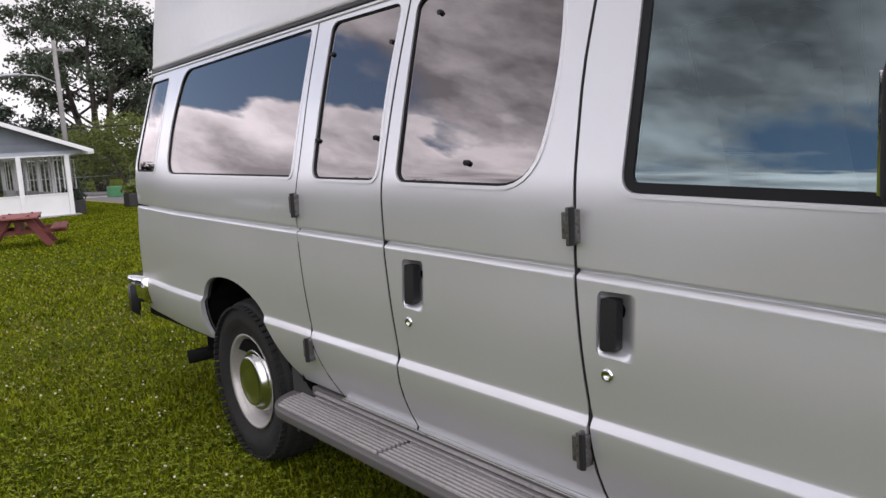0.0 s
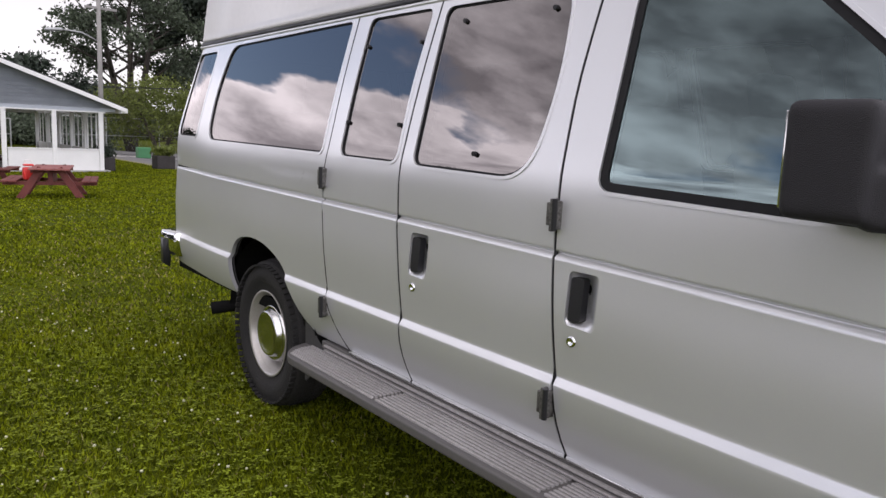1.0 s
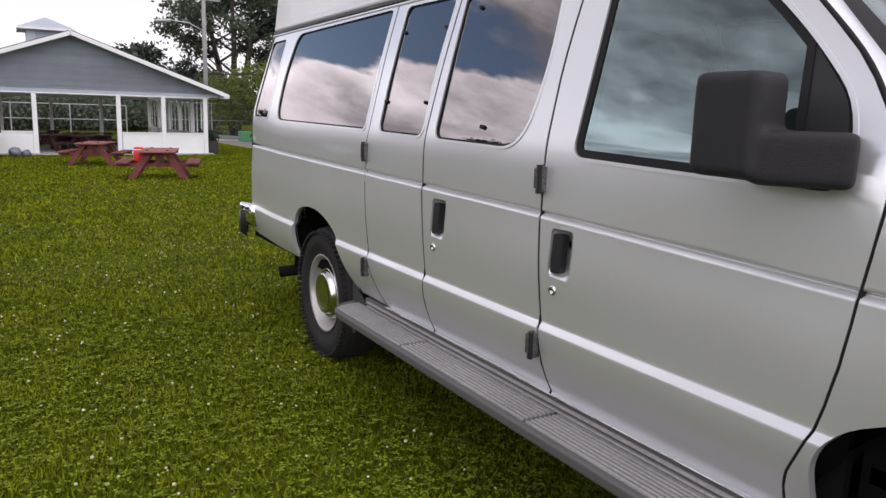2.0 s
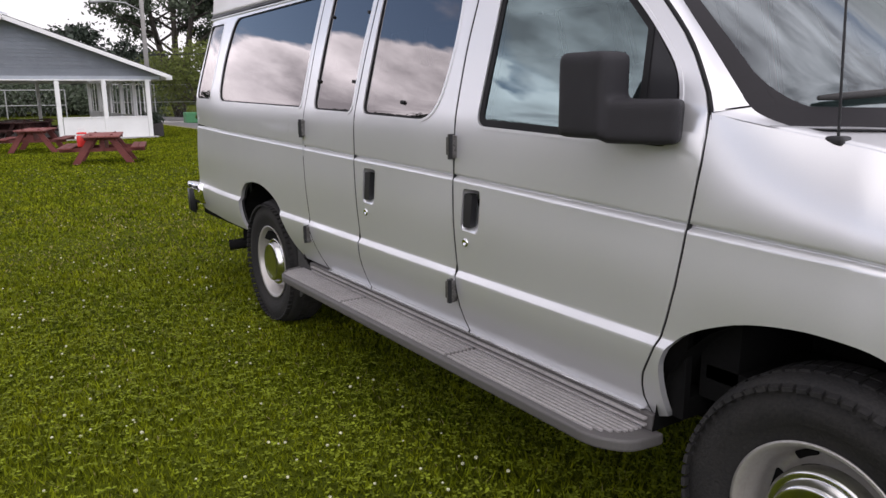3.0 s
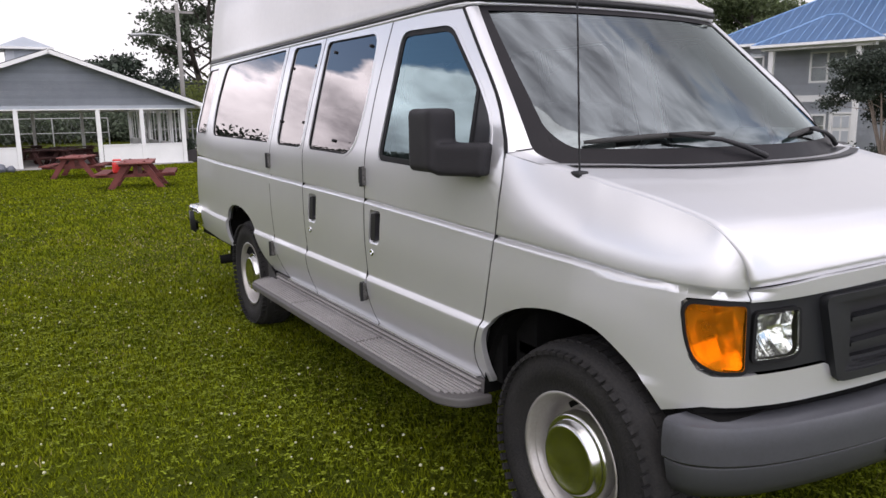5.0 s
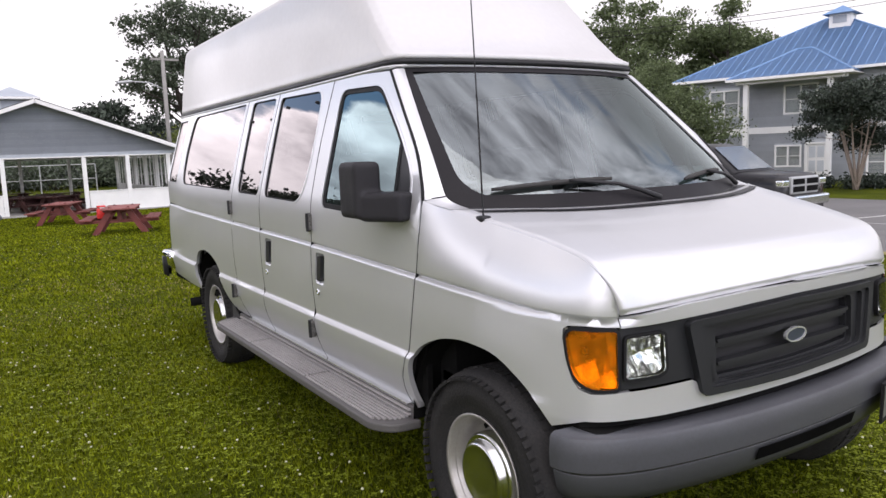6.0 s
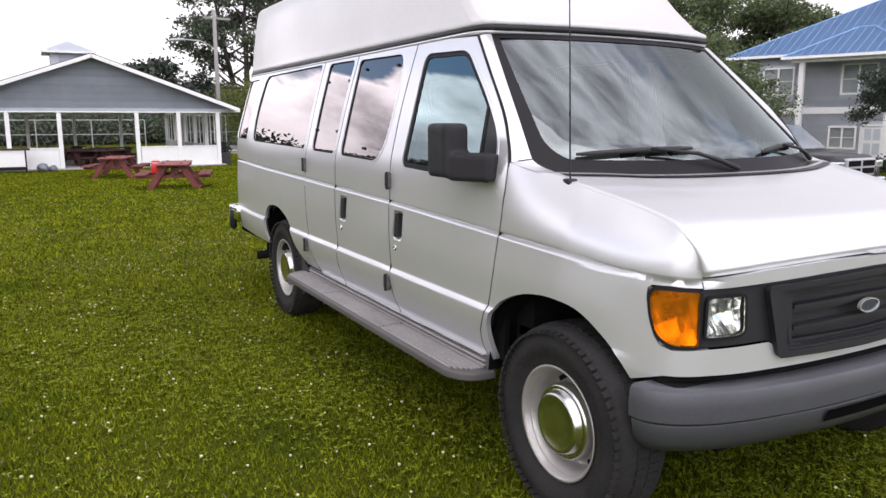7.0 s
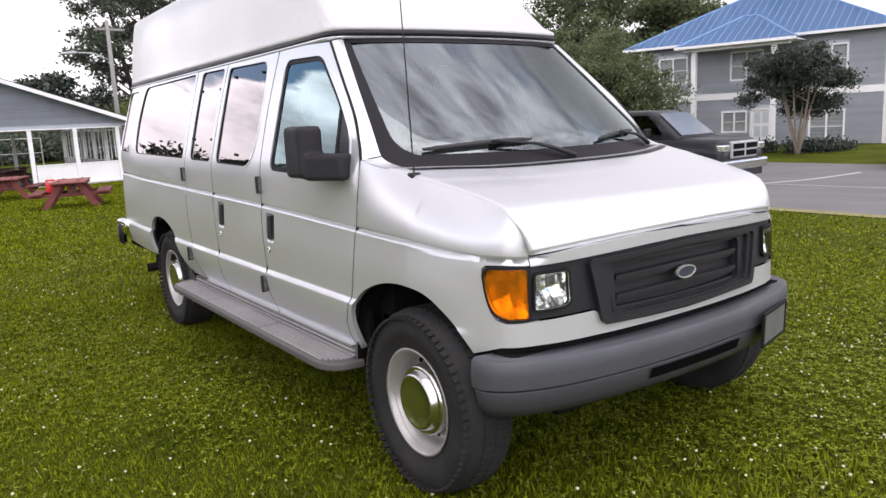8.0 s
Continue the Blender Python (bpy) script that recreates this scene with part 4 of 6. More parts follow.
bumper = part("front_bumper", bumper_mesh([(-0.10, 0.655), (-0.02, 0.662), (-0.006, 0.656), (0.0, 0.645), (0.004, 0.60), (0.002, 0.552), (-0.012, 0.540), (-0.05, 0.538), (-0.10, 0.54)], BUMP_FULL), BUMPER_PAINT, van, "grey painted steel front bumper with scuffs", True)
part("valance", bumper_mesh([(-0.06, 0.542), (-0.016, 0.541), (-0.012, 0.533), (-0.026, 0.47), (-0.050, 0.435), (-0.10, 0.425)], BUMP_FULL, False), VALANCE, bumper, "dark grey lower valance", True)
e = bumper.modifiers.new("edges", "EDGE_SPLIT")
e.split_angle = radians(38)
part("filler_strip", bumper_mesh([(-0.17, 0.60), (-0.105, 0.60), (-0.105, 0.700), (-0.17, 0.71)], BUMP_FULL), DARK, van, "black strip between bumper and apron", True)


def bump_at(x):
    P = curve(BUMP_FULL, 8)
    for (x0, y0), (x1, y1) in zip(P, P[1:]):
        if x0 <= x <= x1:
            return y0 + (y1 - y0) * (x - x0) / max(1e-6, x1 - x0)
    return -0.6


# air slot: its inner shade as a black strip over the closed valance
bm = bmesh.new()
rows = []
for k in range(13):
    xa = -0.29 + 0.58 * k / 12
    ya = bump_at(xa)
    rows.append((bm.verts.new((xa, ya + 0.018, 0.482)), bm.verts.new((xa, ya + 0.004, 0.528))))
for a, b in zip(rows, rows[1:]):
    bm.faces.new((a[0], b[0], b[1], a[1]))
bmesh.ops.solidify(bm, geom=list(bm.faces), thickness=0.006)
part("air_slot", bm, DARK, bumper, "dark air slot")
plate_m = pose(0.565, bump_at(0.565) - 0.020, 0.535, 2, 0, 14)
pl = part("license_plate", boxed(-0.15, -0.004, -0.075, 0.15, 0.004, 0.075, plate_m, 0.003), PLATE, van, "plain grey plate on the front bumper")
bm = bmesh.new()
for x0, x1, z0, z1 in ((-0.15, 0.15, 0.066, 0.078), (-0.15, 0.15, -0.078, -0.066), (-0.156, -0.144, -0.078, 0.078), (0.144, 0.156, -0.078, 0.078)):
    box(bm, x0, -0.008, z0, x1, 0.003, z1, plate_m)
part("plate_frame", bm, GASKET, pl)
rb = part("rear_bumper", bumper_mesh([(-0.10, 0.735), (-0.01, 0.74), (0.0, 0.725), (0.0, 0.62), (-0.02, 0.59), (-0.10, 0.58)], [(0.99, 4.80), (1.015, 4.98), (0.97, 5.10), (0.7, 5.155), (0, 5.17), (-0.7, 5.155), (-0.97, 5.10), (-1.015, 4.98), (-0.99, 4.80)]), CHROME, van, "chrome rear step bumper", True)
part("bumper_end", bumper_mesh([(-0.03, 0.70), (0.012, 0.69), (0.012, 0.53), (-0.03, 0.50)], [(-0.955, 5.115), (-1.005, 5.03), (-1.018, 4.93)]), TRIM_BLACK, rb, "black plastic bumper end", True)

# running board: two long ribbed pads
bm = bmesh.new()
ring = rounded([(-0.93, 3.075), (-1.045, 3.035), (-1.117, 2.93), (-1.118, 0.585), (-1.055, 0.490), (-0.93, 0.475)], [0.01, 0.06, 0.08, 0.09, 0.08, 0.01], 6)
bm.faces.new([bm.verts.new((x, y, 0.402)) for x, y in ring])
g = bmesh.ops.extrude_face_region(bm, geom=list(bm.faces))
bmesh.ops.translate(bm, vec=(0, 0, 0.038), verts=[v for v in g["geom"] if isinstance(v, bmesh.types.BMVert)])
bmesh.ops.recalc_face_normals(bm, faces=bm.faces)
rims = [e for e in bm.edges if abs(e.verts[0].co.z - e.verts[1].co.z) < 1e-5]
bmesh.ops.bevel(bm, geom=rims, offset=0.009, segments=3, affect="EDGES", profile=0.5)
board = part("running_board", bm, BOARD_GREY, van, "long grey ribbed running board")
for y0, y1 in ((0.60, 1.355), (1.375, 2.235), (2.255, 2.95)):
    for k in range(8):
        x = -1.088 + 0.0182 * k
        ya = y0 if y0 > 0.7 else 0.535 + 0.075 * max(0, (-0.985 - x) / 0.103) ** 2
        yb = y1 if y1 < 2.9 else 2.985 - 0.05 * max(0, (-0.985 - x) / 0.103) ** 2
        part("rib", boxed(x - 0.005, ya, 0.436, x + 0.005, yb, 0.4475, None, 0.002), RIB_GREY, board)
part("board_riser", boxed(-0.955, 0.50, 0.44, -0.915, 2.90, 0.492, None, 0.006), BOARD_GREY, van, "grey strip between board and sill")
for k in range(2):
    part("riser_rib", boxed(-0.968, 0.52, 0.452 + 0.02 * k, -0.95, 2.86, 0.460 + 0.02 * k, None, 0.002), RIB_GREY, van)
part("sill_edge", boxed(-0.962, 0.54, 0.492, -0.94, 2.66, 0.500, None, 0.002), CHROME, van, "bright lower sill edge")


# wheels
def wheel(x, y):
    w = empty("wheel")
    w.parent = van
    s = -1 if x < 0 else 1
    w.matrix_local = pose(x, y, 0.379)
    def turned(prof):
        return lathe([(s * a, r) for a, r in prof], 72)
    R = 0.384
    tb = turned([(-0.10, 0.222), (-0.118, 0.28), (-0.118, 0.33), (-0.105, 0.362), (-0.085, R - 0.006), (0, R), (0.085, R - 0.006), (0.102, 0.366), (0.112, 0.345), (0.120, 0.315), (0.120, 0.285), (0.116, 0.28), (0.116, 0.272), (0.112, 0.268), (0.104, 0.240), (0.098, 0.224)])
    tr = bmesh.new()
    for k in range(64):
        a = math.tau * k / 64
        m = Matrix.Rotation(a, 4, "X")
        box(tr, s * 0.055, -0.012, R - 0.024, s * 0.101, 0.012, R - 0.013, m @ pose(0, 0, 0.0, 0, s * 5, 8))
        box(tr, s * 0.006, -0.014, R - 0.012, s * 0.048, 0.014, R + 0.002, m @ Matrix.Rotation(0.05, 4, "X"))
        box(tr, -s * 0.060, -0.014, R - 0.012, -s * 0.006, 0.014, R + 0.002, m @ Matrix.Rotation(0.02, 4, "X"))
    ty = part("tyre", tb, TYRE, w, "worn black all-terrain tyre", True)
    tagged(part("tread", tr, TYRE, ty), kind="stuff")
    rim = part("rim", turned([(-0.09, 0.20), (0.078, 0.205), (0.098, 0.218), (0.106, 0.227), (0.105, 0.217), (0.096, 0.209), (0.070, 0.204), (0.064, 0.196), (0.020, 0.190), (-0.006, 0.182), (-0.010, 0.164), (0.014, 0.152), (0.040, 0.146), (0.040, 0.0)]), STEEL, w, "silver steel rim", True)
    # black plates put the vents' inner shade onto the uncut rim
    for k in range(8):
        m = Matrix.Rotation(math.tau * k / 8 + 0.2, 4, "X")
        b = bmesh.new()
        prism(b, rounded([(-0.030, 0.158), (0.030, 0.158), (0.034, 0.180), (-0.034, 0.180)], 0.008, 3), s * 0.004, m @ Matrix.Translation((s * -0.007, 0, 0)))
        part("vent_shade", b, DARK, rim)
    part("hub_cap", turned([(0.035, 0.151), (0.068, 0.149), (0.078, 0.143), (0.081, 0.136), (0.076, 0.130), (0.078, 0.125), (0.100, 0.119), (0.108, 0.113), (0.109, 0.104), (0.105, 0.098), (0.106, 0.05), (0.107, 0.0)]), HUB, w, "polished chrome hub cap", True)
    return w


for x, y in ((-0.862, 0.0), (0.862, 0.0), (-0.842, 3.505), (0.842, 3.505)):
    wheel(x, y)
part("exhaust_pipe", tubed([(-0.62, 3.6, 0.42), (-0.72, 4.05, 0.40), (-0.86, 4.16, 0.385), (-0.985, 4.19, 0.375)], 0.036, 14), DARK, van, "dark tail pipe", True)
bm = bmesh.new()
prism(bm, rounded([(3.06, 0.56), (2.93, 0.47), (2.86, 0.45), (3.0, 0.30), (3.06, 0.25)], 0.02, 3), 0.008, Matrix.Translation((-0.955, 0, 0)))
part("mud_flap", bm, RUBBER, van, "black mud flap")


# door furniture
def hinge(u, z, owner):
    b = bmesh.new()
    c = skin(u, z)
    box(b, c.x - 0.020, c.y - 0.017, z - 0.042, c.x + 0.012, c.y + 0.006, z + 0.040, None, 0.004)
    box(b, c.x - 0.026, c.y - 0.002, z - 0.050, c.x + 0.010, c.y + 0.010, z + 0.046, None, 0.004)
    box(b, c.x - 0.022, c.y + 0.008, z - 0.034, c.x + 0.012, c.y + 0.026, z + 0.034, None, 0.004)
    hob = part("hinge", b, HINGE, owner, "exposed door hinge")
    b = bmesh.new()
    tube(b, [(c.x - 0.024, c.y - 0.010, z - 0.046), (c.x - 0.024, c.y - 0.010, z + 0.046)], 0.0085, 10)
    part("hinge_pin", b, TRIM_BLACK, hob)


for owner, uz in ((right["narrow_side_door"], ((2.897, 1.226), (2.808, 0.673))), (right["wide_side_door"], ((1.498, 1.210), (1.456, 0.662)))):
    for u, z in uz:
        hinge(u, z, owner)


def handle(u, z, owner):
    """A tall recessed pull with a black grip."""
    g = rounded([(u - 0.014, z - 0.056), (u + 0.032, z - 0.060), (u + 0.033, z + 0.068), (u - 0.014, z + 0.068)], 0.010, 4)
    panel("door_handle", g, [], TRIM_BLACK, owner, skin, 0.026, -0.004, "black vertical pull handle")
    c = skin(u + 0.006, z - 0.114)
    part("lock", lathe([(-0.002, 0.017), (-0.007, 0.014), (-0.006, 0.008), (-0.001, 0.006), (-0.001, 0.0)], 18, "x", c), CHROME, owner, "round chrome door lock", True)


handle(2.168, 0.985, right["wide_side_door"])
handle(1.385, 0.972, right["front_door"])
for u, z, owner in ((2.795, 1.467, "narrow_side_door"), (2.405, 1.46, "narrow_side_door"), (2.80, 1.79, "narrow_side_door"), (2.405, 1.78, "narrow_side_door"), (1.918, 1.368, "wide_side_door"), (2.165, 1.838, "wide_side_door"), (1.715, 1.835, "wide_side_door")):
    c = skin(u, z)
    part("window_latch", lathe([(-0.003, 0.0), (-0.003, 0.008), (0.008, 0.009)], 14, "x", c), TRIM_BLACK, right[owner])

# vent corner of the front window and its bar
fd = right["front_door"]
panel("mirror_sail", rounded([(0.490, 1.275), (0.597, 1.278), (0.640, 1.590), (0.512, 1.45)], [0.03, 0.01, 0.01, 0.06]), [], TRIM_BLACK, fd, skin, 0.01, -0.002, "black corner panel behind the mirror")
panel("window_bar", [(0.588, 1.275), (0.612, 1.275), (0.664, 1.622), (0.640, 1.60)], [], GASKET, fd, skin, 0.012, 0.002)
# door mirror: upright head on a stout arm
bm = boxed(-1.122, 0.594, 1.284, -1.000, 0.765, 1.516, None, 0.022)
box(bm, -0.085, -0.105, -0.058, 0.050, 0.100, 0.060, pose(-0.985, 0.562, 1.331, 0, 0, 30), 0.018)
mir_ob = part("door_mirror", bm, MIRROR_PLASTIC, fd, "large black door mirror, folded back", True)
e = mir_ob.modifiers.new("fuse", "REMESH")
e.mode, e.voxel_size, e.use_smooth_shade = "VOXEL", 0.007, True
e = mir_ob.modifiers.new("round", "SMOOTH")
e.factor, e.iterations = 0.5, 10
part("mirror_glass", boxed(-1.105, 0.760, 1.305, -1.018, 0.768, 1.495, None, 0.002), CHROME, mir_ob)

# antenna, wipers
ant = part("antenna_base", boxed(-0.022, -0.022, -0.004, 0.022, 0.022, 0.022, pose(-0.845, 0.105, 1.285, 0, 0, 0), 0.008), TRIM_BLACK, van, "black antenna foot", True)
part("antenna_mast", tubed([(-0.845, 0.105, 1.30), (-0.843, 0.125, 1.7), (-0.842, 0.15, 2.15)], [0.0035, 0.003, 0.002], 8), TRIM_BLACK, ant, "thin black antenna mast")
for xs in (-1, 0):
    def on(s, v, o=0.02):
        return shield(v + 0.035, s, o)
    a0, a1 = (0.02, -0.47) if xs else (0.86, 0.52)
    arm_pts = [on(a0, 0.0, 0.02), on(a0 * 0.75 + a1 * 0.25, 0.040, 0.032), on((a0 + a1) / 2, 0.075, 0.036), on(a1, 0.108, 0.032)]
    wob = part("wiper", tubed(arm_pts, [0.012, 0.010, 0.008, 0.006], 8), TRIM_BLACK, van, "black wiper arm", True)
    b0, b1 = (-0.82, -0.22) if xs else (0.28, 0.72)
    bl = [on(b0 + (b1 - b0) * k / 8, 0.086 + 0.010 * math.sin(math.pi * k / 8) + 0.03 * k / 8, 0.016) for k in range(9)]
    part("wiper_blade", tubed(bl, [0.007] + [0.011] * 7 + [0.007], 6), RUBBER, wob, "rubber wiper blade", True)

# cab: dashboard, wheel, seats
part("dashboard", grid(lambda a, b: Vector((-0.80 + 1.60 * b, 0.18 + 0.10 * abs(2 * b - 1) ** 2 + 0.52 * a, 1.275 - 0.06 * a - 0.35 * max(0, a - 0.7))), 10, 20), GREY_PLASTIC, van, "grey dashboard", True)
st = [(0.42 + 0.19 * math.cos(a), 0.92 + 0.05 * math.sin(a), 1.18 + 0.17 * math.sin(a)) for a in [math.tau * k / 24 for k in range(25)]]
part("steering_wheel", tubed(st, 0.016, 8), TRIM_BLACK, van)


def seat(x, y, wid):
    s = empty("van_seat", x, y, 0.56)
    s.parent = van
    part("cushion", boxed(-wid / 2, -0.25, 0.22, wid / 2, 0.25, 0.40, None, 0.05), SEAT_CLOTH, s, smooth=True)
    part("base", boxed(-wid / 2 + 0.06, -0.2, 0.0, wid / 2 - 0.06, 0.2, 0.22), DARK, s)
    part("backrest", boxed(-wid / 2, -0.07, 0.0, wid / 2, 0.07, 0.62, pose(0, 0.26, 0.38, -12, 0, 0), 0.05), SEAT_CLOTH, s, smooth=True)
    part("headrest", boxed(-0.13, -0.05, 0.0, 0.13, 0.05, 0.18, pose(0, 0.39, 0.99, -12, 0, 0), 0.04), SEAT_CLOTH, s, smooth=True)


for x, y, w in ((-0.45, 1.25, 0.52), (0.45, 1.25, 0.52), (0.15, 2.4, 1.2), (0.15, 3.3, 1.2), (0.0, 4.3, 1.5)):
    seat(x, y, w)

# ---- ground ----
def axis(lo, hi, step, far):
    return sorted({*[-f for f in far], *far, *[lo + step * i for i in range(int((hi - lo) / step) + 1)]})


def ground_mesh():
    xs = axis(-30, 36, 1.5, (45, 60, 80, 120, 200, 400, 800))
    ys = axis(-30, 48, 1.5, (60, 80, 120, 200, 400, 800))
    vs = [(x, y, ground_z(x, y)) for y in ys for x in xs]
    n = len(xs)
    fs = [(j * n + i, j * n + i + 1, (j + 1) * n + i + 1, (j + 1) * n + i) for j in range(len(ys) - 1) for i in range(n - 1)]
    me = bpy.data.meshes.new("ground")
    me.from_pydata(vs, [], fs)
    return me


tagged(shell("ground", ground_mesh(), GRASS_GROUND, None, True), "mown yellow-green lawn with clover", "lawn", kind="structure")


def sheet(x0, x1, y0, y1, lift, step=1.5):
    """A thin paved sheet that follows the ground."""
    bm = bmesh.new()
    nx, ny = max(1, int((x1 - x0) / step)), max(1, int((y1 - y0) / step))
    vs = [[bm.verts.new((x0 + (x1 - x0) * i / nx, y0 + (y1 - y0) * j / ny, ground_z(x0 + (x1 - x0) * i / nx, y0 + (y1 - y0) * j / ny) + lift)) for j in range(ny + 1)] for i in range(nx + 1)]
    for i in range(nx):
        for j in range(ny):
            bm.faces.new((vs[i][j], vs[i + 1][j], vs[i + 1][j + 1], vs[i][j + 1]))
    return bm


tagged(link("parking_lot", sheet(7.75, 24.0, -45, 62, 0.008), ASPHALT), "grey asphalt parking lot beside the lawn", "parking lot", kind="structure")
for x0, x1, y0, y1 in ((14.95, 20.9, 8.55, 8.67), (15.40, 15.51, -9.0, 8.55)):
    tagged(link("parking_line", sheet(x0, x1, y0, y1, 0.014, 0.6), LINE_WHITE), "white painted parking bay line on asphalt", "road marking", "parking bay lines", "structure")
tagged(link("lawn_edge", sheet(7.50, 7.80, -45, 62, 0.012), DRY_EDGE), "dry tan grass along the asphalt edge", "lawn edge", kind="structure")
tagged(link("concrete_path", sheet(4.6, 40, 44.5, 47.5, 0.03, 3), CONCRETE), "pale concrete path behind the lawn", "path", kind="structure")


# ---- pavilion ----
def pavilion():
    z0 = ground_z(-0.6, 30)
    p = empty("picnic_pavilion", 0, 29.6, z0)
    tagged(p, "open white picnic pavilion with a blue-grey gable end", "pavilion")
    xl, xr, depth, eave = -5.05, 4.35, 13.0, 2.2
    apex_x, apex_z = -0.3, 4.25
    part("floor_slab", boxed(xl - 0.2, -0.2, -0.1, xr + 0.2, depth + 0.2, 0.06), CONCRETE, p, "concrete slab")
    for y in (0.0, depth):
        for x in ((-5.05, -3.25, -1.55, 1.18, 2.75, 4.3) if y == 0 else (-5.05, -2.6, -0.4, 1.9, 4.3)):
            part("post", boxed(x - 0.075, y - 0.075, 0.05, x + 0.075, y + 0.075, eave, None, 0.008), WHITE_PAINT, p)
    for x in (xr,):
        for k in range(1, 5):
            y = depth * k / 5
            part("post", boxed(x - 0.075, y - 0.075, 0.05, x + 0.075, y + 0.075, eave, None, 0.008), WHITE_PAINT, p)
    part("beam", boxed(xl - 0.1, -0.04, eave - 0.02, xr + 0.1, 0.10, eave + 0.12), WHITE_PAINT, p)
    part("siding_board", boxed(xl - 0.45, -0.065, eave + 0.0, xr + 0.45, -0.045, eave + 0.115), SIDING_GABLE, p)
    part("beam", boxed(xl - 0.1, depth - 0.10, eave - 0.02, xr + 0.1, depth + 0.10, eave + 0.14), WHITE_PAINT, p)
    for x in (xl, xr):
        part("beam", boxed(x - 0.1, 0.1, eave - 0.02, x + 0.1, depth - 0.1, eave + 0.14), WHITE_PAINT, p)
    # gable boards, each a lapped strip
    ex, ez = 0.62, eave + 0.12
    gl, gr_ = xl - ex, xr + ex
    n = 15
    for k in range(n):
        za, zb = ez + (apex_z - ez) * k / n, ez + (apex_z - ez) * (k + 1) / n
        fa, fb = (za - ez) / (apex_z - ez), (zb - ez) / (apex_z - ez)
        bm = bmesh.new()
        lo = [(gl + (apex_x - gl) * fa, za), (gr_ + (apex_x - gr_) * fa, za)]
        hi = [(gr_ + (apex_x - gr_) * fb, zb), (gl + (apex_x - gl) * fb, zb)]
        vs = [bm.verts.new((lo[0][0], -0.06, lo[0][1])), bm.verts.new((lo[1][0], -0.06, lo[1][1])), bm.verts.new((hi[0][0], -0.035, hi[0][1])), bm.verts.new((hi[1][0], -0.035, hi[1][1]))]
        bm.faces.new(vs)
        bmesh.ops.solidify(bm, geom=list(bm.faces), thickness=0.02)
        part("siding_board", bm, SIDING_GABLE, p)
    part("gable_trim", boxed(xl - 0.1, -0.085, eave - 0.045, xr + 0.1, -0.045, eave - 0.003), WHITE_PAINT, p, "white trim under the gable")
    # two roof slopes and white rakes
    for sx, xe in ((-1, gl), (1, gr_)):
        L = math.hypot(xe - apex_x, apex_z - ez)
        ang = math.degrees(math.atan2(apex_z - ez, abs(xe - apex_x)))
        m = pose(apex_x, 0, apex_z, 0, sx * ang, 0)
        a, b = sorted((0.0, sx * (L + 0.12)))
        part("roof_slope", boxed(a, -0.42, 0.02, b, depth + 0.4, 0.10, m), SHINGLE, p, "dark shingled roof slope")
        part("rake_board", boxed(a, -0.47, -0.07, b, -0.42, 0.07, m), WHITE_PAINT, p, "white rake board")
        part("soffit", boxed(a, -0.42, -0.03, b, depth + 0.4, 0.015, m), WHITE_PAINT, p)
        c0, c1 = sorted((xe - sx * 0.1, xe + sx * 0.12))
        part("eave_board", boxed(c0 + 0.06 * sx, -0.42, ez - 0.14, c1 + 0.06 * sx, depth + 0.4, ez + 0.02), WHITE_PAINT, p)
    # cupola
    cx, cy, w = -0.85, 3.8, 0.70
    part("cupola_wall", boxed(cx - w, cy - w, apex_z - 0.9, cx + w, cy + w, apex_z + 0.36), SIDING_GREY, p)
    part("cupola_vent", boxed(cx - w + 0.3, cy - w - 0.012, apex_z - 0.05, cx + w - 0.12, cy - w + 0.02, apex_z + 0.28), SIDING_GABLE, p, "grey louvred vent")
    bm = bmesh.new()
    b = [bm.verts.new((cx + sx * (w + 0.28), cy + sy * (w + 0.28), apex_z + 0.40)) for sx, sy in ((-1, -1), (1, -1), (1, 1), (-1, 1))]
    t = bm.verts.new((cx, cy, apex_z + 0.88))
    for k in range(4):
        bm.faces.new((b[k], b[(k + 1) % 4], t))
    bm.faces.new(b[::-1])
    part("cupola_roof", bm, SIDING_GABLE, p, "small grey pyramid roof")
    part("cupola_trim", boxed(cx - w - 0.3, cy - w - 0.3, apex_z + 0.32, cx + w + 0.3, cy + w + 0.3, apex_z + 0.41), WHITE_PAINT, p)
    # half walls and pickets
    for x0, x1 in ((1.28, 4.22), (-4.97, -1.63)):
        part("half_wall", boxed(x0, -0.035, 0.04, x1, 0.035, 0.80), WHITE_PAINT, p, "white panelled half wall")
        part("wall_cap", boxed(x0, -0.06, 0.80, x1, 0.06, 0.84), WHITE_PAINT, p)
    part("half_wall", boxed(xr - 0.035, 0.08, 0.04, xr + 0.035, depth - 0.1, 0.80), WHITE_PAINT, p)
    for k in range(16):
        y = 0.75 + (depth - 1.5) * k / 15
        part("picket", boxed(xr - 0.05, y - 0.05, 0.80, xr - 0.02, y + 0.05, eave), WHITE_PAINT, p)
    return p


pavilion()


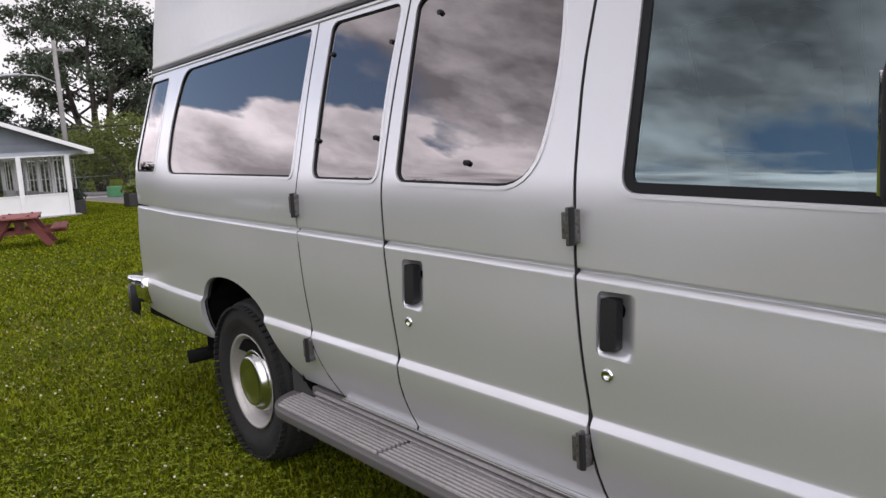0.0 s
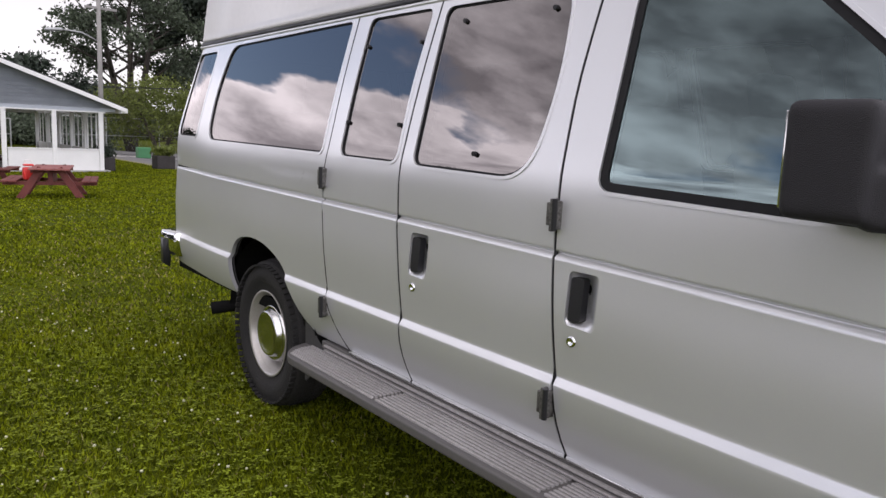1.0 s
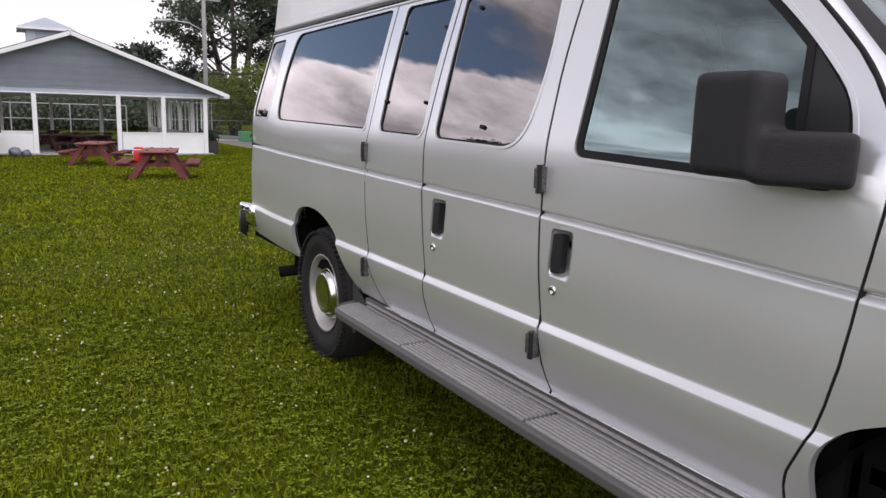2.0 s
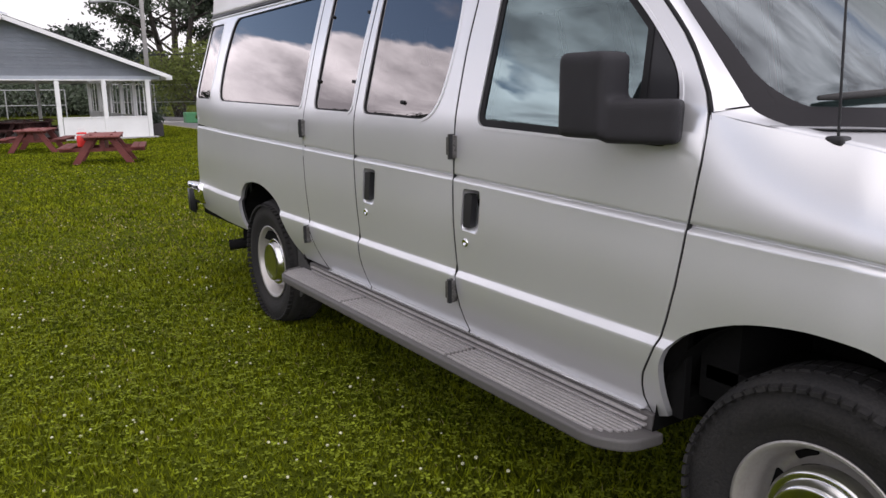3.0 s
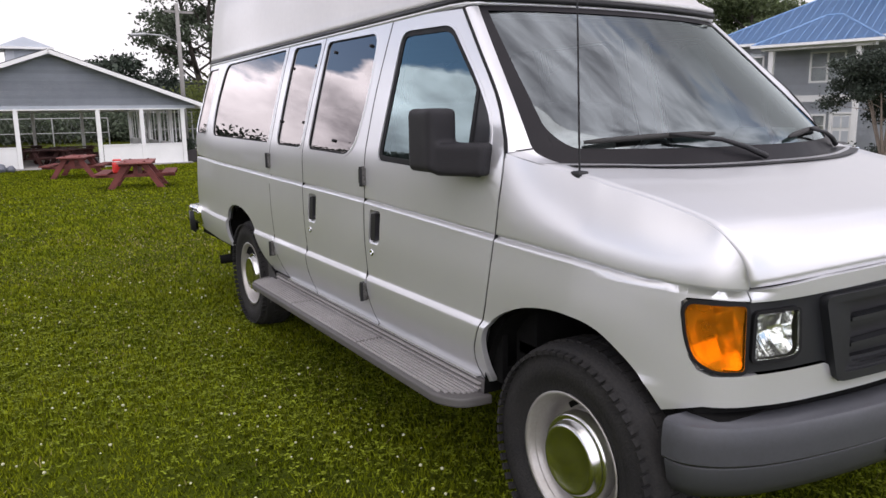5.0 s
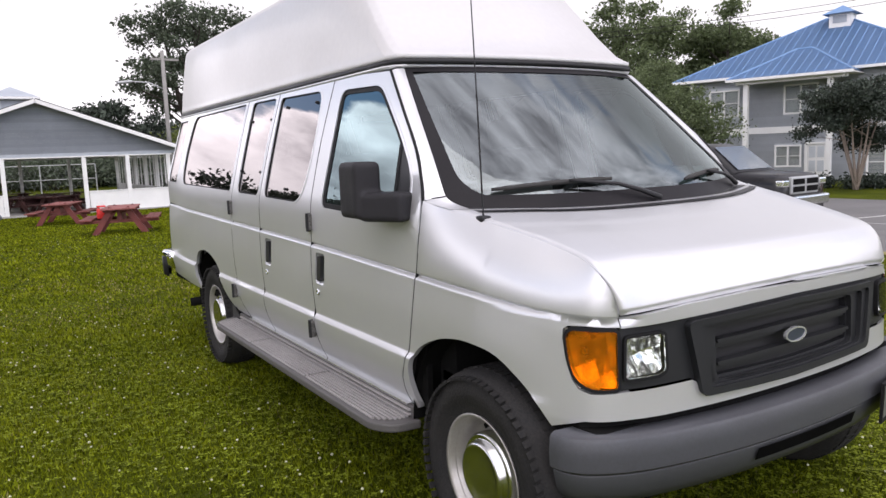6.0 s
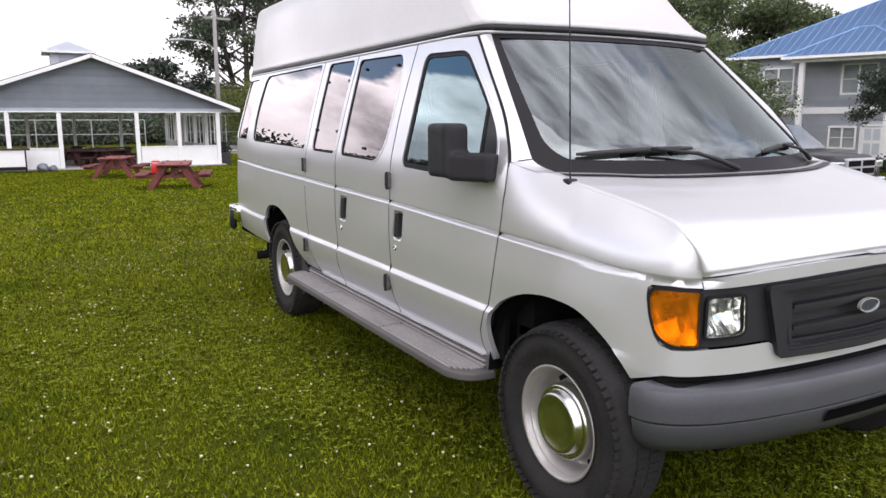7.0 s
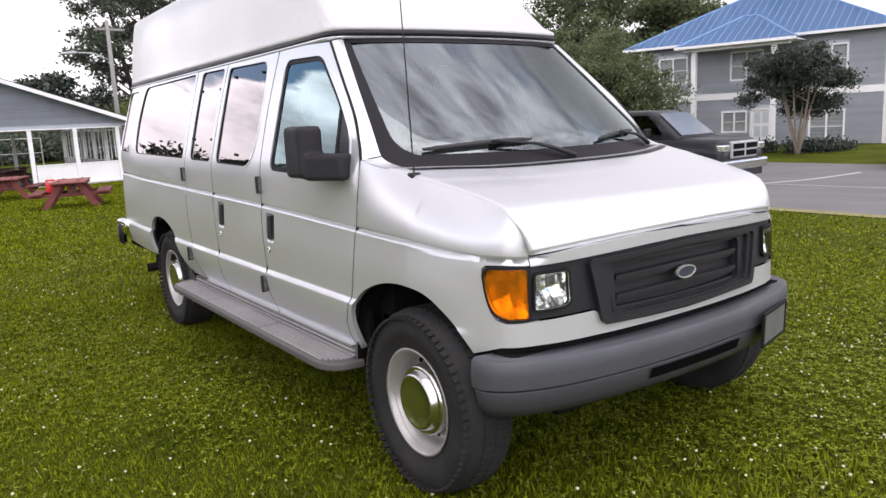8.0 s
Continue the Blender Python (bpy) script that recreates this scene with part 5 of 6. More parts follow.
def picnic_table(x, y, rz, top=RED_TOP, wood=RED_WOOD, label="red-stained wooden picnic table with attached benches on the lawn"):
    t = empty("picnic_table", x, y, ground_z(x, y), rz)
    tagged(t, label, "picnic table", "picnic tables")
    for k in range(5):
        part("top_plank", boxed(-0.92, -0.37 + 0.15 * k, 0.715, 0.92, -0.23 + 0.15 * k, 0.755, None, 0.006), top, t)
    for s in (-1, 1):
        for k in range(2):
            y0 = s * 0.72 - 0.14 + 0.145 * k
            part("bench_plank", boxed(-0.92, y0, 0.425, 0.92, y0 + 0.135, 0.465, None, 0.006), wood, t)
        for sx in (-0.62, 0.62):
            part("leg", boxed(-0.045, -0.07, -0.03, 0.045, 0.07, 0.86, pose(sx, s * 0.56, 0.0, s * 28, 0, 0)), wood, t)
    for sx in (-0.62, 0.62):
        part("cross_beam", boxed(sx + 0.045, -0.86, 0.335, sx + 0.09, 0.86, 0.425), wood, t)
        part("cross_beam", boxed(sx + 0.045, -0.36, 0.63, sx + 0.09, 0.36, 0.715), wood, t)
    part("centre_board", boxed(-0.6, -0.05, 0.36, 0.6, 0.05, 0.66, None, 0.0), wood, t)
    t.matrix_world = t.matrix_world @ Matrix.Diagonal((1.0, 1.06, 0.88, 1))
    return t


# ---- the wider scene: trees ----
def leaf_mesh(blobs, count, size, seed):
    """Leaf clumps scattered through blobs of (x, y, z, rx, ry, rz)."""
    rng = np.random.default_rng(seed)
    vol = np.array([b[3] * b[4] * b[5] for b in blobs]) ** 0.75
    pick = rng.choice(len(blobs), count, p=vol / vol.sum())
    B = np.array(blobs)[pick]
    d = rng.normal(size=(count, 3))
    d /= np.linalg.norm(d, axis=1)[:, None]
    r = rng.random(count) ** 0.45
    c = B[:, :3] + d * r[:, None] * B[:, 3:] * (1 + 0.25 * rng.normal(size=(count, 1)))
    a = rng.normal(size=(count, 3))
    a /= np.linalg.norm(a, axis=1)[:, None]
    b = np.cross(a, rng.normal(size=(count, 3)))
    b /= np.linalg.norm(b, axis=1)[:, None]
    s = size * (0.5 + rng.random((count, 1)))
    q = np.cross(a, b) * 0.25
    v = np.stack([c - a * s, c - b * s * 0.55 + q * s, c + a * s, c + b * s * 0.55 + q * s], 1).reshape(-1, 3)
    me = bpy.data.meshes.new("crown")
    me.vertices.add(len(v))
    me.vertices.foreach_set("co", v.ravel())
    me.loops.add(4 * count)
    me.loops.foreach_set("vertex_index", np.arange(4 * count))
    me.polygons.add(count)
    me.polygons.foreach_set("loop_start", np.arange(count) * 4)
    me.polygons.foreach_set("loop_total", np.full(count, 4))
    me.update(calc_edges=True)
    return me


def tree(x, y, height, spread, trunk_r, count, leaf, mat, bark, seed, label, clear=0.3, limbs=9, stems=1, blob=0.26, name="tree", up=0.8):
    """A tree: tapered stems, limbs, and leaf clumps at the limbs' ends with gaps between."""
    rnd = random.Random(seed)
    t = empty(name, x, y, ground_z(x, y) - 0.05)
    tagged(t, label, "tree" if name == "tree" else "shrub")
    wood = bmesh.new()
    blobs = []
    for s in range(stems):
        lean = rnd.uniform(0, math.tau) if stems > 1 else 0
        off = 0.28 * spread * (stems > 1)
        top = Vector((off * math.cos(math.tau * s / stems + lean * 0.1), off * math.sin(math.tau * s / stems + lean * 0.1), height * up))
        pts = [Vector((0.06 * math.cos(s * 2.0) * (stems > 1), 0.06 * math.sin(s * 2.0) * (stems > 1), 0))]
        for k in range(1, 6):
            f = k / 5
            pts.append(Vector((top.x * f, top.y * f, top.z * f)) + Vector((rnd.uniform(-1, 1), rnd.uniform(-1, 1), 0)) * 0.03 * height * f * 0.5)
        tube(wood, pts, [trunk_r * (1 - 0.16 * k) for k in range(6)], 8)
        for k in range(limbs):
            f = clear + (1 - clear) * (k + rnd.random()) / limbs
            i = min(4, int(f * 5))
            base = pts[i].lerp(pts[i + 1], f * 5 - i)
            ang = k * 2.4 + rnd.uniform(-0.5, 0.5)
            reach = spread * 0.5 * (1.05 - 0.55 * abs(f - 0.45)) * rnd.uniform(0.55, 1.0)
            rise = height * 0.16 * rnd.uniform(0.4, 1.3)
            end = base + Vector((math.cos(ang) * reach, math.sin(ang) * reach, rise))
            end.z = min(end.z, height * 0.95)
            mid = base.lerp(end, 0.5) + Vector((0, 0, -0.03 * height * rnd.random()))
            r = trunk_r * 0.34 * (1.1 - f * 0.6)
            tube(wood, [base, mid, end], [r, r * 0.7, r * 0.3], 6)
            bs = spread * blob * rnd.uniform(0.6, 1.05)
            blobs.append((*end, bs, bs, bs * 0.62))
            for j in range(2):
                off2 = Vector((rnd.uniform(-1, 1), rnd.uniform(-1, 1), rnd.uniform(-0.3, 0.6))) * bs * 1.0
                e2 = end + off2
                tube(wood, [mid.lerp(end, 0.6), e2], [r * 0.4, r * 0.15], 5)
                b2 = bs * rnd.uniform(0.35, 0.65)
                blobs.append((*e2, b2, b2, b2 * 0.6))
        blobs.append((*pts[-1], spread * blob * 0.8, spread * blob * 0.8, height * 0.09))
    part("trunk", wood, bark, t, smooth=True)
    c = shell("crown", leaf_mesh(blobs, count, leaf, seed), mat, t)
    return t


def at(az, dist, eye=(-2.45, -2.0)):
    """A place by its bearing from the walk, in degrees from +y towards +x."""
    return eye[0] + dist * math.sin(radians(az)), eye[1] + dist * math.cos(radians(az))


# behind the pavilion
tree(*at(14.4, 66), 14.6, 9.3, 0.38, 17000, 0.15, LEAF_A, BARK, 3, "tall open-crowned tree with bare lower limbs", 0.30, 13, 3, 0.18, up=0.86)
tree(*at(19.0, 70), 13.2, 7.0, 0.35, 9000, 0.22, LEAF_D, BARK, 5, "tall dark dense evergreen tree", 0.08, 16, 1, 0.30, up=0.95)
tree(*at(16.2, 52), 4.6, 6.0, 0.16, 13000, 0.085, LEAF_B, BARK, 7, "round yellow-green tree beside the path", 0.25, 9, 2, 0.30)
for k, (az, d, h, w) in enumerate(((6.9, 92, 9.0, 8), (10.0, 95, 7.2, 9), (12.3, 92, 6.6, 8), (8.6, 105, 6.6, 9))):
    tree(*at(az, d), h, w, 0.22, 4500, 0.27, LEAF_D, BARK, 20 + k, "dark green tree beyond the pavilion", 0.2, 9, 1, 0.30)
for k in range(7):
    tree(*at(-7 + 2.9 * k, 66 + 4 * (k % 2)), 1.7 + 0.4 * (k * 5 % 3), 5.6, 0.12, 4200, 0.15, LEAF_A, BARK, 30 + k, "bushy green tree behind the fence", 0.05, 10, 2, 0.3)
for k in range(9):
    az = -8 + 3.1 * k
    tree(*at(az, 120 + 9 * (k % 3)), (2.6 if k < 4 else 4.2) + 0.8 * (k * 7 % 4), 9, 0.2, 2400, 0.42, LEAF_C if k % 2 else LEAF_D, BARK, 40 + k, "low far trees along the field", 0.1, 9, 1, 0.30)
# beside and behind the grey house
tree(*at(46.6, 66), 13.9, 8.6, 0.35, 24000, 0.15, LEAF_C, BARK, 60, "tall tree behind the house", 0.2, 14, 2, 0.25)
tree(*at(53.2, 70), 13.4, 7.6, 0.35, 24000, 0.15, LEAF_C, BARK, 61, "tall leafy tree behind the house", 0.2, 13, 2, 0.25)
tree(*at(49.2, 52), 7.6, 6.2, 0.25, 26000, 0.10, LEAF_C, BARK, 62, "leafy green tree beside the house", 0.12, 13, 1, 0.3)
tree(*at(48.6, 39), 5.3, 5.2, 0.2, 30000, 0.075, LEAF_C, BARK, 63, "dark green tree at the house's corner", 0.10, 12, 1, 0.32)
tree(*at(42.2, 60), 8.8, 7.4, 0.3, 20000, 0.13, LEAF_C, BARK, 64, "leafy green tree beyond the parking lot", 0.12, 12, 1, 0.3)
tree(*at(61.4, 35.5), 4.4, 3.3, 0.07, 34000, 0.055, LEAF_D, BARK_PALE, 65, "small multi-stemmed tree in front of the house", 0.43, 5, 6, 0.24, up=0.82)
# trees behind the camera, mirrored in the van's windows
rt = random.Random(5)
for k in range(16):
    az = -17.5 - 6.0 * k
    d = rt.uniform(44, 56)
    tree(*at(az, d, (-1, 1)), (d * 0.128 + rt.uniform(0.7, 1.2) if k < 2 else rt.uniform(9.6, 10.8) if k < 4 else rt.uniform(10.5, 13.0)), rt.uniform(8, 10), 0.25, 7000, 0.22, LEAF_D, BARK, 80 + k, "tree in the row across the field", 0.1, 10, 1, 0.3)

picnic_table(*at(9.0, 19.9, (-2.43, -1.26)), 76)
picnic_table(*at(5.1, 26.0, (-2.43, -1.26)), 72)
for k, (x, y) in enumerate(((-0.3, 33.0), (0.7, 34.5), (-3.4, 35), (-1.2, 37), (-0.7, 31.4), (0.35, 31.2))):
    picnic_table(x, y, 10 * k, DARK_WOOD, DARK_WOOD, "dark brown picnic table stored under the pavilion")

# ---- the grey house ----
def house():
    h = empty("two_storey_house", 33.02, 27.79, -0.25, -75.18)
    tagged(h, "grey two-storey building with white trim and a blue metal roof", "house")
    W, D, EAVE = 13.3, 11.0, 5.15
    x0, y0 = 0.4, 0.5
    # window openings in the front: x0, x1, z0, z1
    front = [(1.5, 3.25, 3.12, 4.62), (5.62, 7.38, 3.08, 4.66), (9.95, 11.5, 3.10, 4.62), (5.2, 6.6, 0.25, 1.45), (9.72, 11.45, -0.42, 1.34)]
    door = (6.75, 7.95, -0.55, 1.55)

    def boards(z_lo, z_hi):
        """Lapped siding rows on the front wall, split by the openings."""
        n = int(round((z_hi - z_lo) / 0.20))
        for k in range(n):
            za, zb = z_lo + (z_hi - z_lo) * k / n, z_lo + (z_hi - z_lo) * (k + 1) / n
            cuts = sorted((a, b) for a, b, c, d in front + [door] if c < zb - 0.01 and d > za + 0.01)
            x = x0
            for a, b in cuts + [(W, W)]:
                if a - x > 0.02:
                    bm = bmesh.new()
                    bm.faces.new([bm.verts.new(p) for p in ((x, y0 - 0.022, za), (a, y0 - 0.022, za), (a, y0 - 0.004, zb), (x, y0 - 0.004, zb))])
                    bmesh.ops.solidify(bm, geom=list(bm.faces), thickness=0.012)
                    part("siding_board", bm, SIDING_GREY, wall)
                x = max(x, b)

    bm = bmesh.new()
    # front wall in strips round the openings
    xs = sorted({x0, W, *[v for a, b, c, d in front + [door] for v in (a, b)]})
    for a, b in zip(xs, xs[1:]):
        zs = [(c, d) for p, q, c, d in front + [door] if p <= a + 1e-6 and q >= b - 1e-6]
        z = -0.8
        for c, d in sorted(zs) + [(EAVE, EAVE)]:
            if c - z > 0.01:
                box(bm, a, y0, z, b, y0 + 0.2, c)
            z = max(z, d)
    box(bm, x0, y0 + 0.2, -0.8, x0 + 0.2, D, EAVE)
    box(bm, W - 0.2, y0 + 0.2, -0.8, W, D, EAVE)
    box(bm, x0 + 0.2, D - 0.2, -0.8, W - 0.2, D, EAVE)
    wall = part("wall", bm, SIDING_GREY, h)
    boards(-0.8, 2.12)
    boards(2.42, EAVE)
    part("trim_band", boxed(x0 - 0.03, y0 - 0.045, 2.10, W + 0.03, y0 + 0.0, 2.44), WHITE_PAINT, h, "white band between the storeys")
    part("trim_band", boxed(W - 0.02, y0, 2.10, W + 0.045, D, 2.44), WHITE_PAINT, h)
    for x in (x0 - 0.03, W - 0.17):
        part("corner_board", boxed(x, y0 - 0.05, -0.8, x + 0.2, y0 - 0.002, EAVE), WHITE_PAINT, h)
    part("corner_board", boxed(W + 0.002, y0 + 0.01, -0.8, W + 0.05, y0 + 0.2, EAVE), WHITE_PAINT, h)
    part("downspout", boxed(W + 0.06, y0 - 0.14, -0.3, W + 0.15, y0 - 0.06, EAVE), WHITE_PAINT, h)

    def window(x, z, w, hh, m, panes=2):
        win = empty("window")
        win.parent = h
        win.matrix_local = m @ Matrix.Translation((x, 0, z))
        f = 0.09
        for a, b, c, d in ((0, w, 0, f), (0, w, hh - f, hh), (0, f, f, hh - f), (w - f, w, f, hh - f)):
            part("frame", boxed(a, -0.06, c, b, 0.03, d), WHITE_PAINT, win)
        for k in range(1, panes):
            part("mullion", boxed(w * k / panes - 0.045, -0.05, f, w * k / panes + 0.045, 0.03, hh - f), WHITE_PAINT, win)
        for k in range(panes):
            part("sash_bar", boxed(w * k / panes + 0.045, -0.01, hh * 0.5 - 0.02, w * (k + 1) / panes - 0.045, 0.025, hh * 0.5 + 0.02), WHITE_PAINT, win)
            part("pane", boxed(w * k / panes + 0.04, 0.03, f, w * (k + 1) / panes - 0.04, 0.04, hh - f), HOUSE_GLASS, win).visible_shadow = False
            for j in range(1, 9):
                z1 = hh * j / 9.2
                part("blind_slat", boxed(w * k / panes + 0.06, 0.055 + 0.004 * (j % 2), z1 - 0.084, w * (k + 1) / panes - 0.06, 0.065, z1 + 0.084), BLIND_GREY, win)
        return win

    fm = Matrix.Translation((0, y0, 0))
    for a, b, c, d in front:
        window(a, c, b - a, d - c, fm)
    rm = Matrix.Translation((W, 0, 0)) @ Matrix.Rotation(radians(90), 4, "Z") @ Matrix.Translation((0, -0.03, 0))
    for y, z, w, hh in ((1.2, 3.1, 1.0, 1.5), (1.2, 0.1, 0.9, 1.35), (4.5, 3.1, 1.6, 1.5), (4.5, 0.1, 1.6, 1.35)):
        window(y, z, w, hh, rm)
    dr = part("entry_door", boxed(door[0] + 0.1, y0 + 0.02, door[2], door[1] - 0.1, y0 + 0.08, door[3] - 0.1), WHITE_PAINT, h, "white entry door")
    for k in range(2):
        for j in range(2):
            part("door_panel", boxed(door[0] + 0.22 + 0.42 * k, y0 - 0.005, 0.0 + 0.75 * j, door[0] + 0.54 + 0.42 * k, y0 + 0.025, 0.58 + 0.75 * j), SIDING_GREY, dr)
    for a, b, c, d in ((door[0], door[0] + 0.1, door[2], door[3]), (door[1] - 0.1, door[1], door[2], door[3]), (door[0], door[1], door[3] - 0.1, door[3])):
        part("door_frame", boxed(a, y0 - 0.05, c, b, y0 + 0.05, d), WHITE_PAINT, h)

    # hip roof with standing seams
    def hip(name, ax, bx, ay, by, ze, zr, ridge0, ridge1, ym, seams=0.42):
        bm = bmesh.new()
        a, b, c, d = (bm.verts.new(p) for p in ((ax, ay, ze), (bx, ay, ze), (bx, by, ze), (ax, by, ze)))
        r0, r1 = bm.verts.new((ridge0, ym, zr)), bm.verts.new((ridge1, ym, zr))
        for f in ((a, b, r1, r0), (b, c, r1), (c, d, r0, r1), (d, a, r0)):
            bm.faces.new(f)
        bmesh.ops.solidify(bm, geom=list(bm.faces), thickness=0.06)
        r = part(name, bm, BLUE_METAL, h, "blue standing-seam metal roof")
        n = int((bx - ax) / seams)
        for k in range(1, n):
            x = ax + (bx - ax) * k / n
            f = min(1, (x - ax) / max(0.01, ridge0 - ax), (bx - x) / max(0.01, bx - ridge1))
            y1, z1 = ay + (ym - ay) * f, ze + (zr - ze) * f
            part("seam", tubed([(x, ay, ze + 0.015), (x, y1, z1 + 0.015)], 0.022, 5), BLUE_METAL, r)
        for p, q in (((ax, ay, ze), (ridge0, ym, zr)), ((bx, ay, ze), (ridge1, ym, zr)), ((ridge0, ym, zr), (ridge1, ym, zr))):
            part("ridge_cap", tubed([p, q], 0.06, 6), BLUE_METAL, r)
        part("gutter", boxed(ax - 0.05, ay - 0.08, ze - 0.13, bx + 0.05, ay + 0.02, ze + 0.01), WHITE_PAINT, r, "white gutter")
        part("soffit", boxed(ax + 0.02, ay + 0.02, ze - 0.10, bx - 0.02, by - 0.02, ze - 0.05), WHITE_PAINT, r)
        return r

    hip("roof", -0.50, W + 0.55, 0.0, D + 0.5, EAVE + 0.12, 8.50, 6.2, 7.2, 5.4)
    part("roof_side_gutter", boxed(W + 0.53, 0.05, EAVE, W + 0.62, D + 0.5, EAVE + 0.13), WHITE_PAINT, h)
    hip("porch_roof", 3.35, 9.5, -1.6, 3.6, EAVE - 0.14, 6.55, 6.0, 6.8, 1.3)
    for x in (4.18, 8.36):
        part("column", boxed(x - 0.125, -1.125, -0.8, x + 0.125, -0.875, EAVE - 0.16, None, 0.012), WHITE_PAINT, h, "tall white porch column")
    part("porch_beam", boxed(3.7, -1.25, EAVE - 0.42, 9.1, -0.75, EAVE - 0.20), WHITE_PAINT, h)
    cx, cy = 7.25, 4.8
    part("cupola_wall", boxed(cx - 0.55, cy - 0.55, 7.20, cx + 0.55, cy + 0.55, 8.55), WHITE_PAINT, h)
    part("cupola_louvre", boxed(cx - 0.35, cy - 0.58, 8.05, cx + 0.35, cy - 0.54, 8.45), SIDING_GABLE, h)
    bm = bmesh.new()
    b = [bm.verts.new((cx + sx * 0.85, cy + sy * 0.85, 8.55)) for sx, sy in ((-1, -1), (1, -1), (1, 1), (-1, 1))]
    t = bm.verts.new((cx, cy, 9.05))
    for k in range(4):
        bm.faces.new((b[k], b[(k + 1) % 4], t))
    bm.faces.new(b[::-1])
    part("cupola_roof", bm, BLUE_METAL, h)
    return h


house()
# clipped shrubs before the house
for k, (az, d, w) in enumerate(((57.6, 37.2, 1.5), (59.2, 37.0, 1.3), (61.6, 36.6, 1.8), (63.4, 37.2, 2.4))):
    x, y = at(az, d)
    s = empty("shrub", x, y, ground_z(x, y) - 0.05)
    tagged(s, "low rounded green shrub before the house", "shrub", "shrubs before the house")
    part("stem", tubed([(0, 0, 0), (0.05, 0, 0.3)], [0.04, 0.02], 6), BARK, s)
    shell("leaves", leaf_mesh([(0, 0, 0.30, w * 0.5, w * 0.45, 0.36), (w * 0.3, 0.1, 0.26, w * 0.35, w * 0.35, 0.3), (-w * 0.3, 0, 0.28, w * 0.35, w * 0.3, 0.3)], 1500, 0.07, 200 + k), LEAF_D, s)


# ---- vehicles in the lot ----
def car_body(profile, wid, tuck, sections):
    """A body from a side profile of (y, z_low, z_high), rounded across."""
    bm = bmesh.new()
    rows = []
    for y, zl, zh, w in profile:
        row = []
        for k in range(sections + 1):
            a = math.pi * k / sections
            c, s = math.cos(a), math.sin(a)
            x = -w * (abs(c) ** 0.28) * (1 if c > 0 else -1)
            z = zl + (zh - zl) * (s ** 0.38 if s > 0 else 0)
            row.append(bm.verts.new((x, y, z)))
        rows.append(row)
    for a, b in zip(rows, rows[1:]):
        for k in range(sections):
            bm.faces.new((a[k], a[k + 1], b[k + 1], b[k]))
    bm.faces.new(rows[0])
    bm.faces.new(rows[-1])
    bmesh.ops.recalc_face_normals(bm, faces=bm.faces)
    return bm


def road_wheel(parent, x, y, r, w):
    s = -1 if x < 0 else 1
    g = empty("wheel")
    g.parent = parent
    g.matrix_local = pose(x, y, r)
    part("tyre", lathe([(s * a, b) for a, b in ((-w / 2, r * 0.6), (-w / 2, r * 0.9), (-w / 3, r), (w / 3, r), (w / 2, r * 0.92), (w / 2 + 0.005, r * 0.75), (w / 2 - 0.01, r * 0.62))], 36), TYRE, g, smooth=True)
    rim = part("rim", lathe([(s * a, b) for a, b in ((w / 2 - 0.01, r * 0.64), (w / 2 - 0.03, r * 0.58), (w / 2 - 0.10, r * 0.5), (w / 2 - 0.10, 0.0))], 36), DARK, g, smooth=True)
    for k in range(5):
        part("spoke", boxed(-0.02, -0.045, 0.0, 0.02, 0.045, r * 0.6, Matrix.Translation((s * (w / 2 - 0.05), 0, 0)) @ Matrix.Rotation(math.tau * k / 5, 4, "X"), 0.01), CHROME, rim)


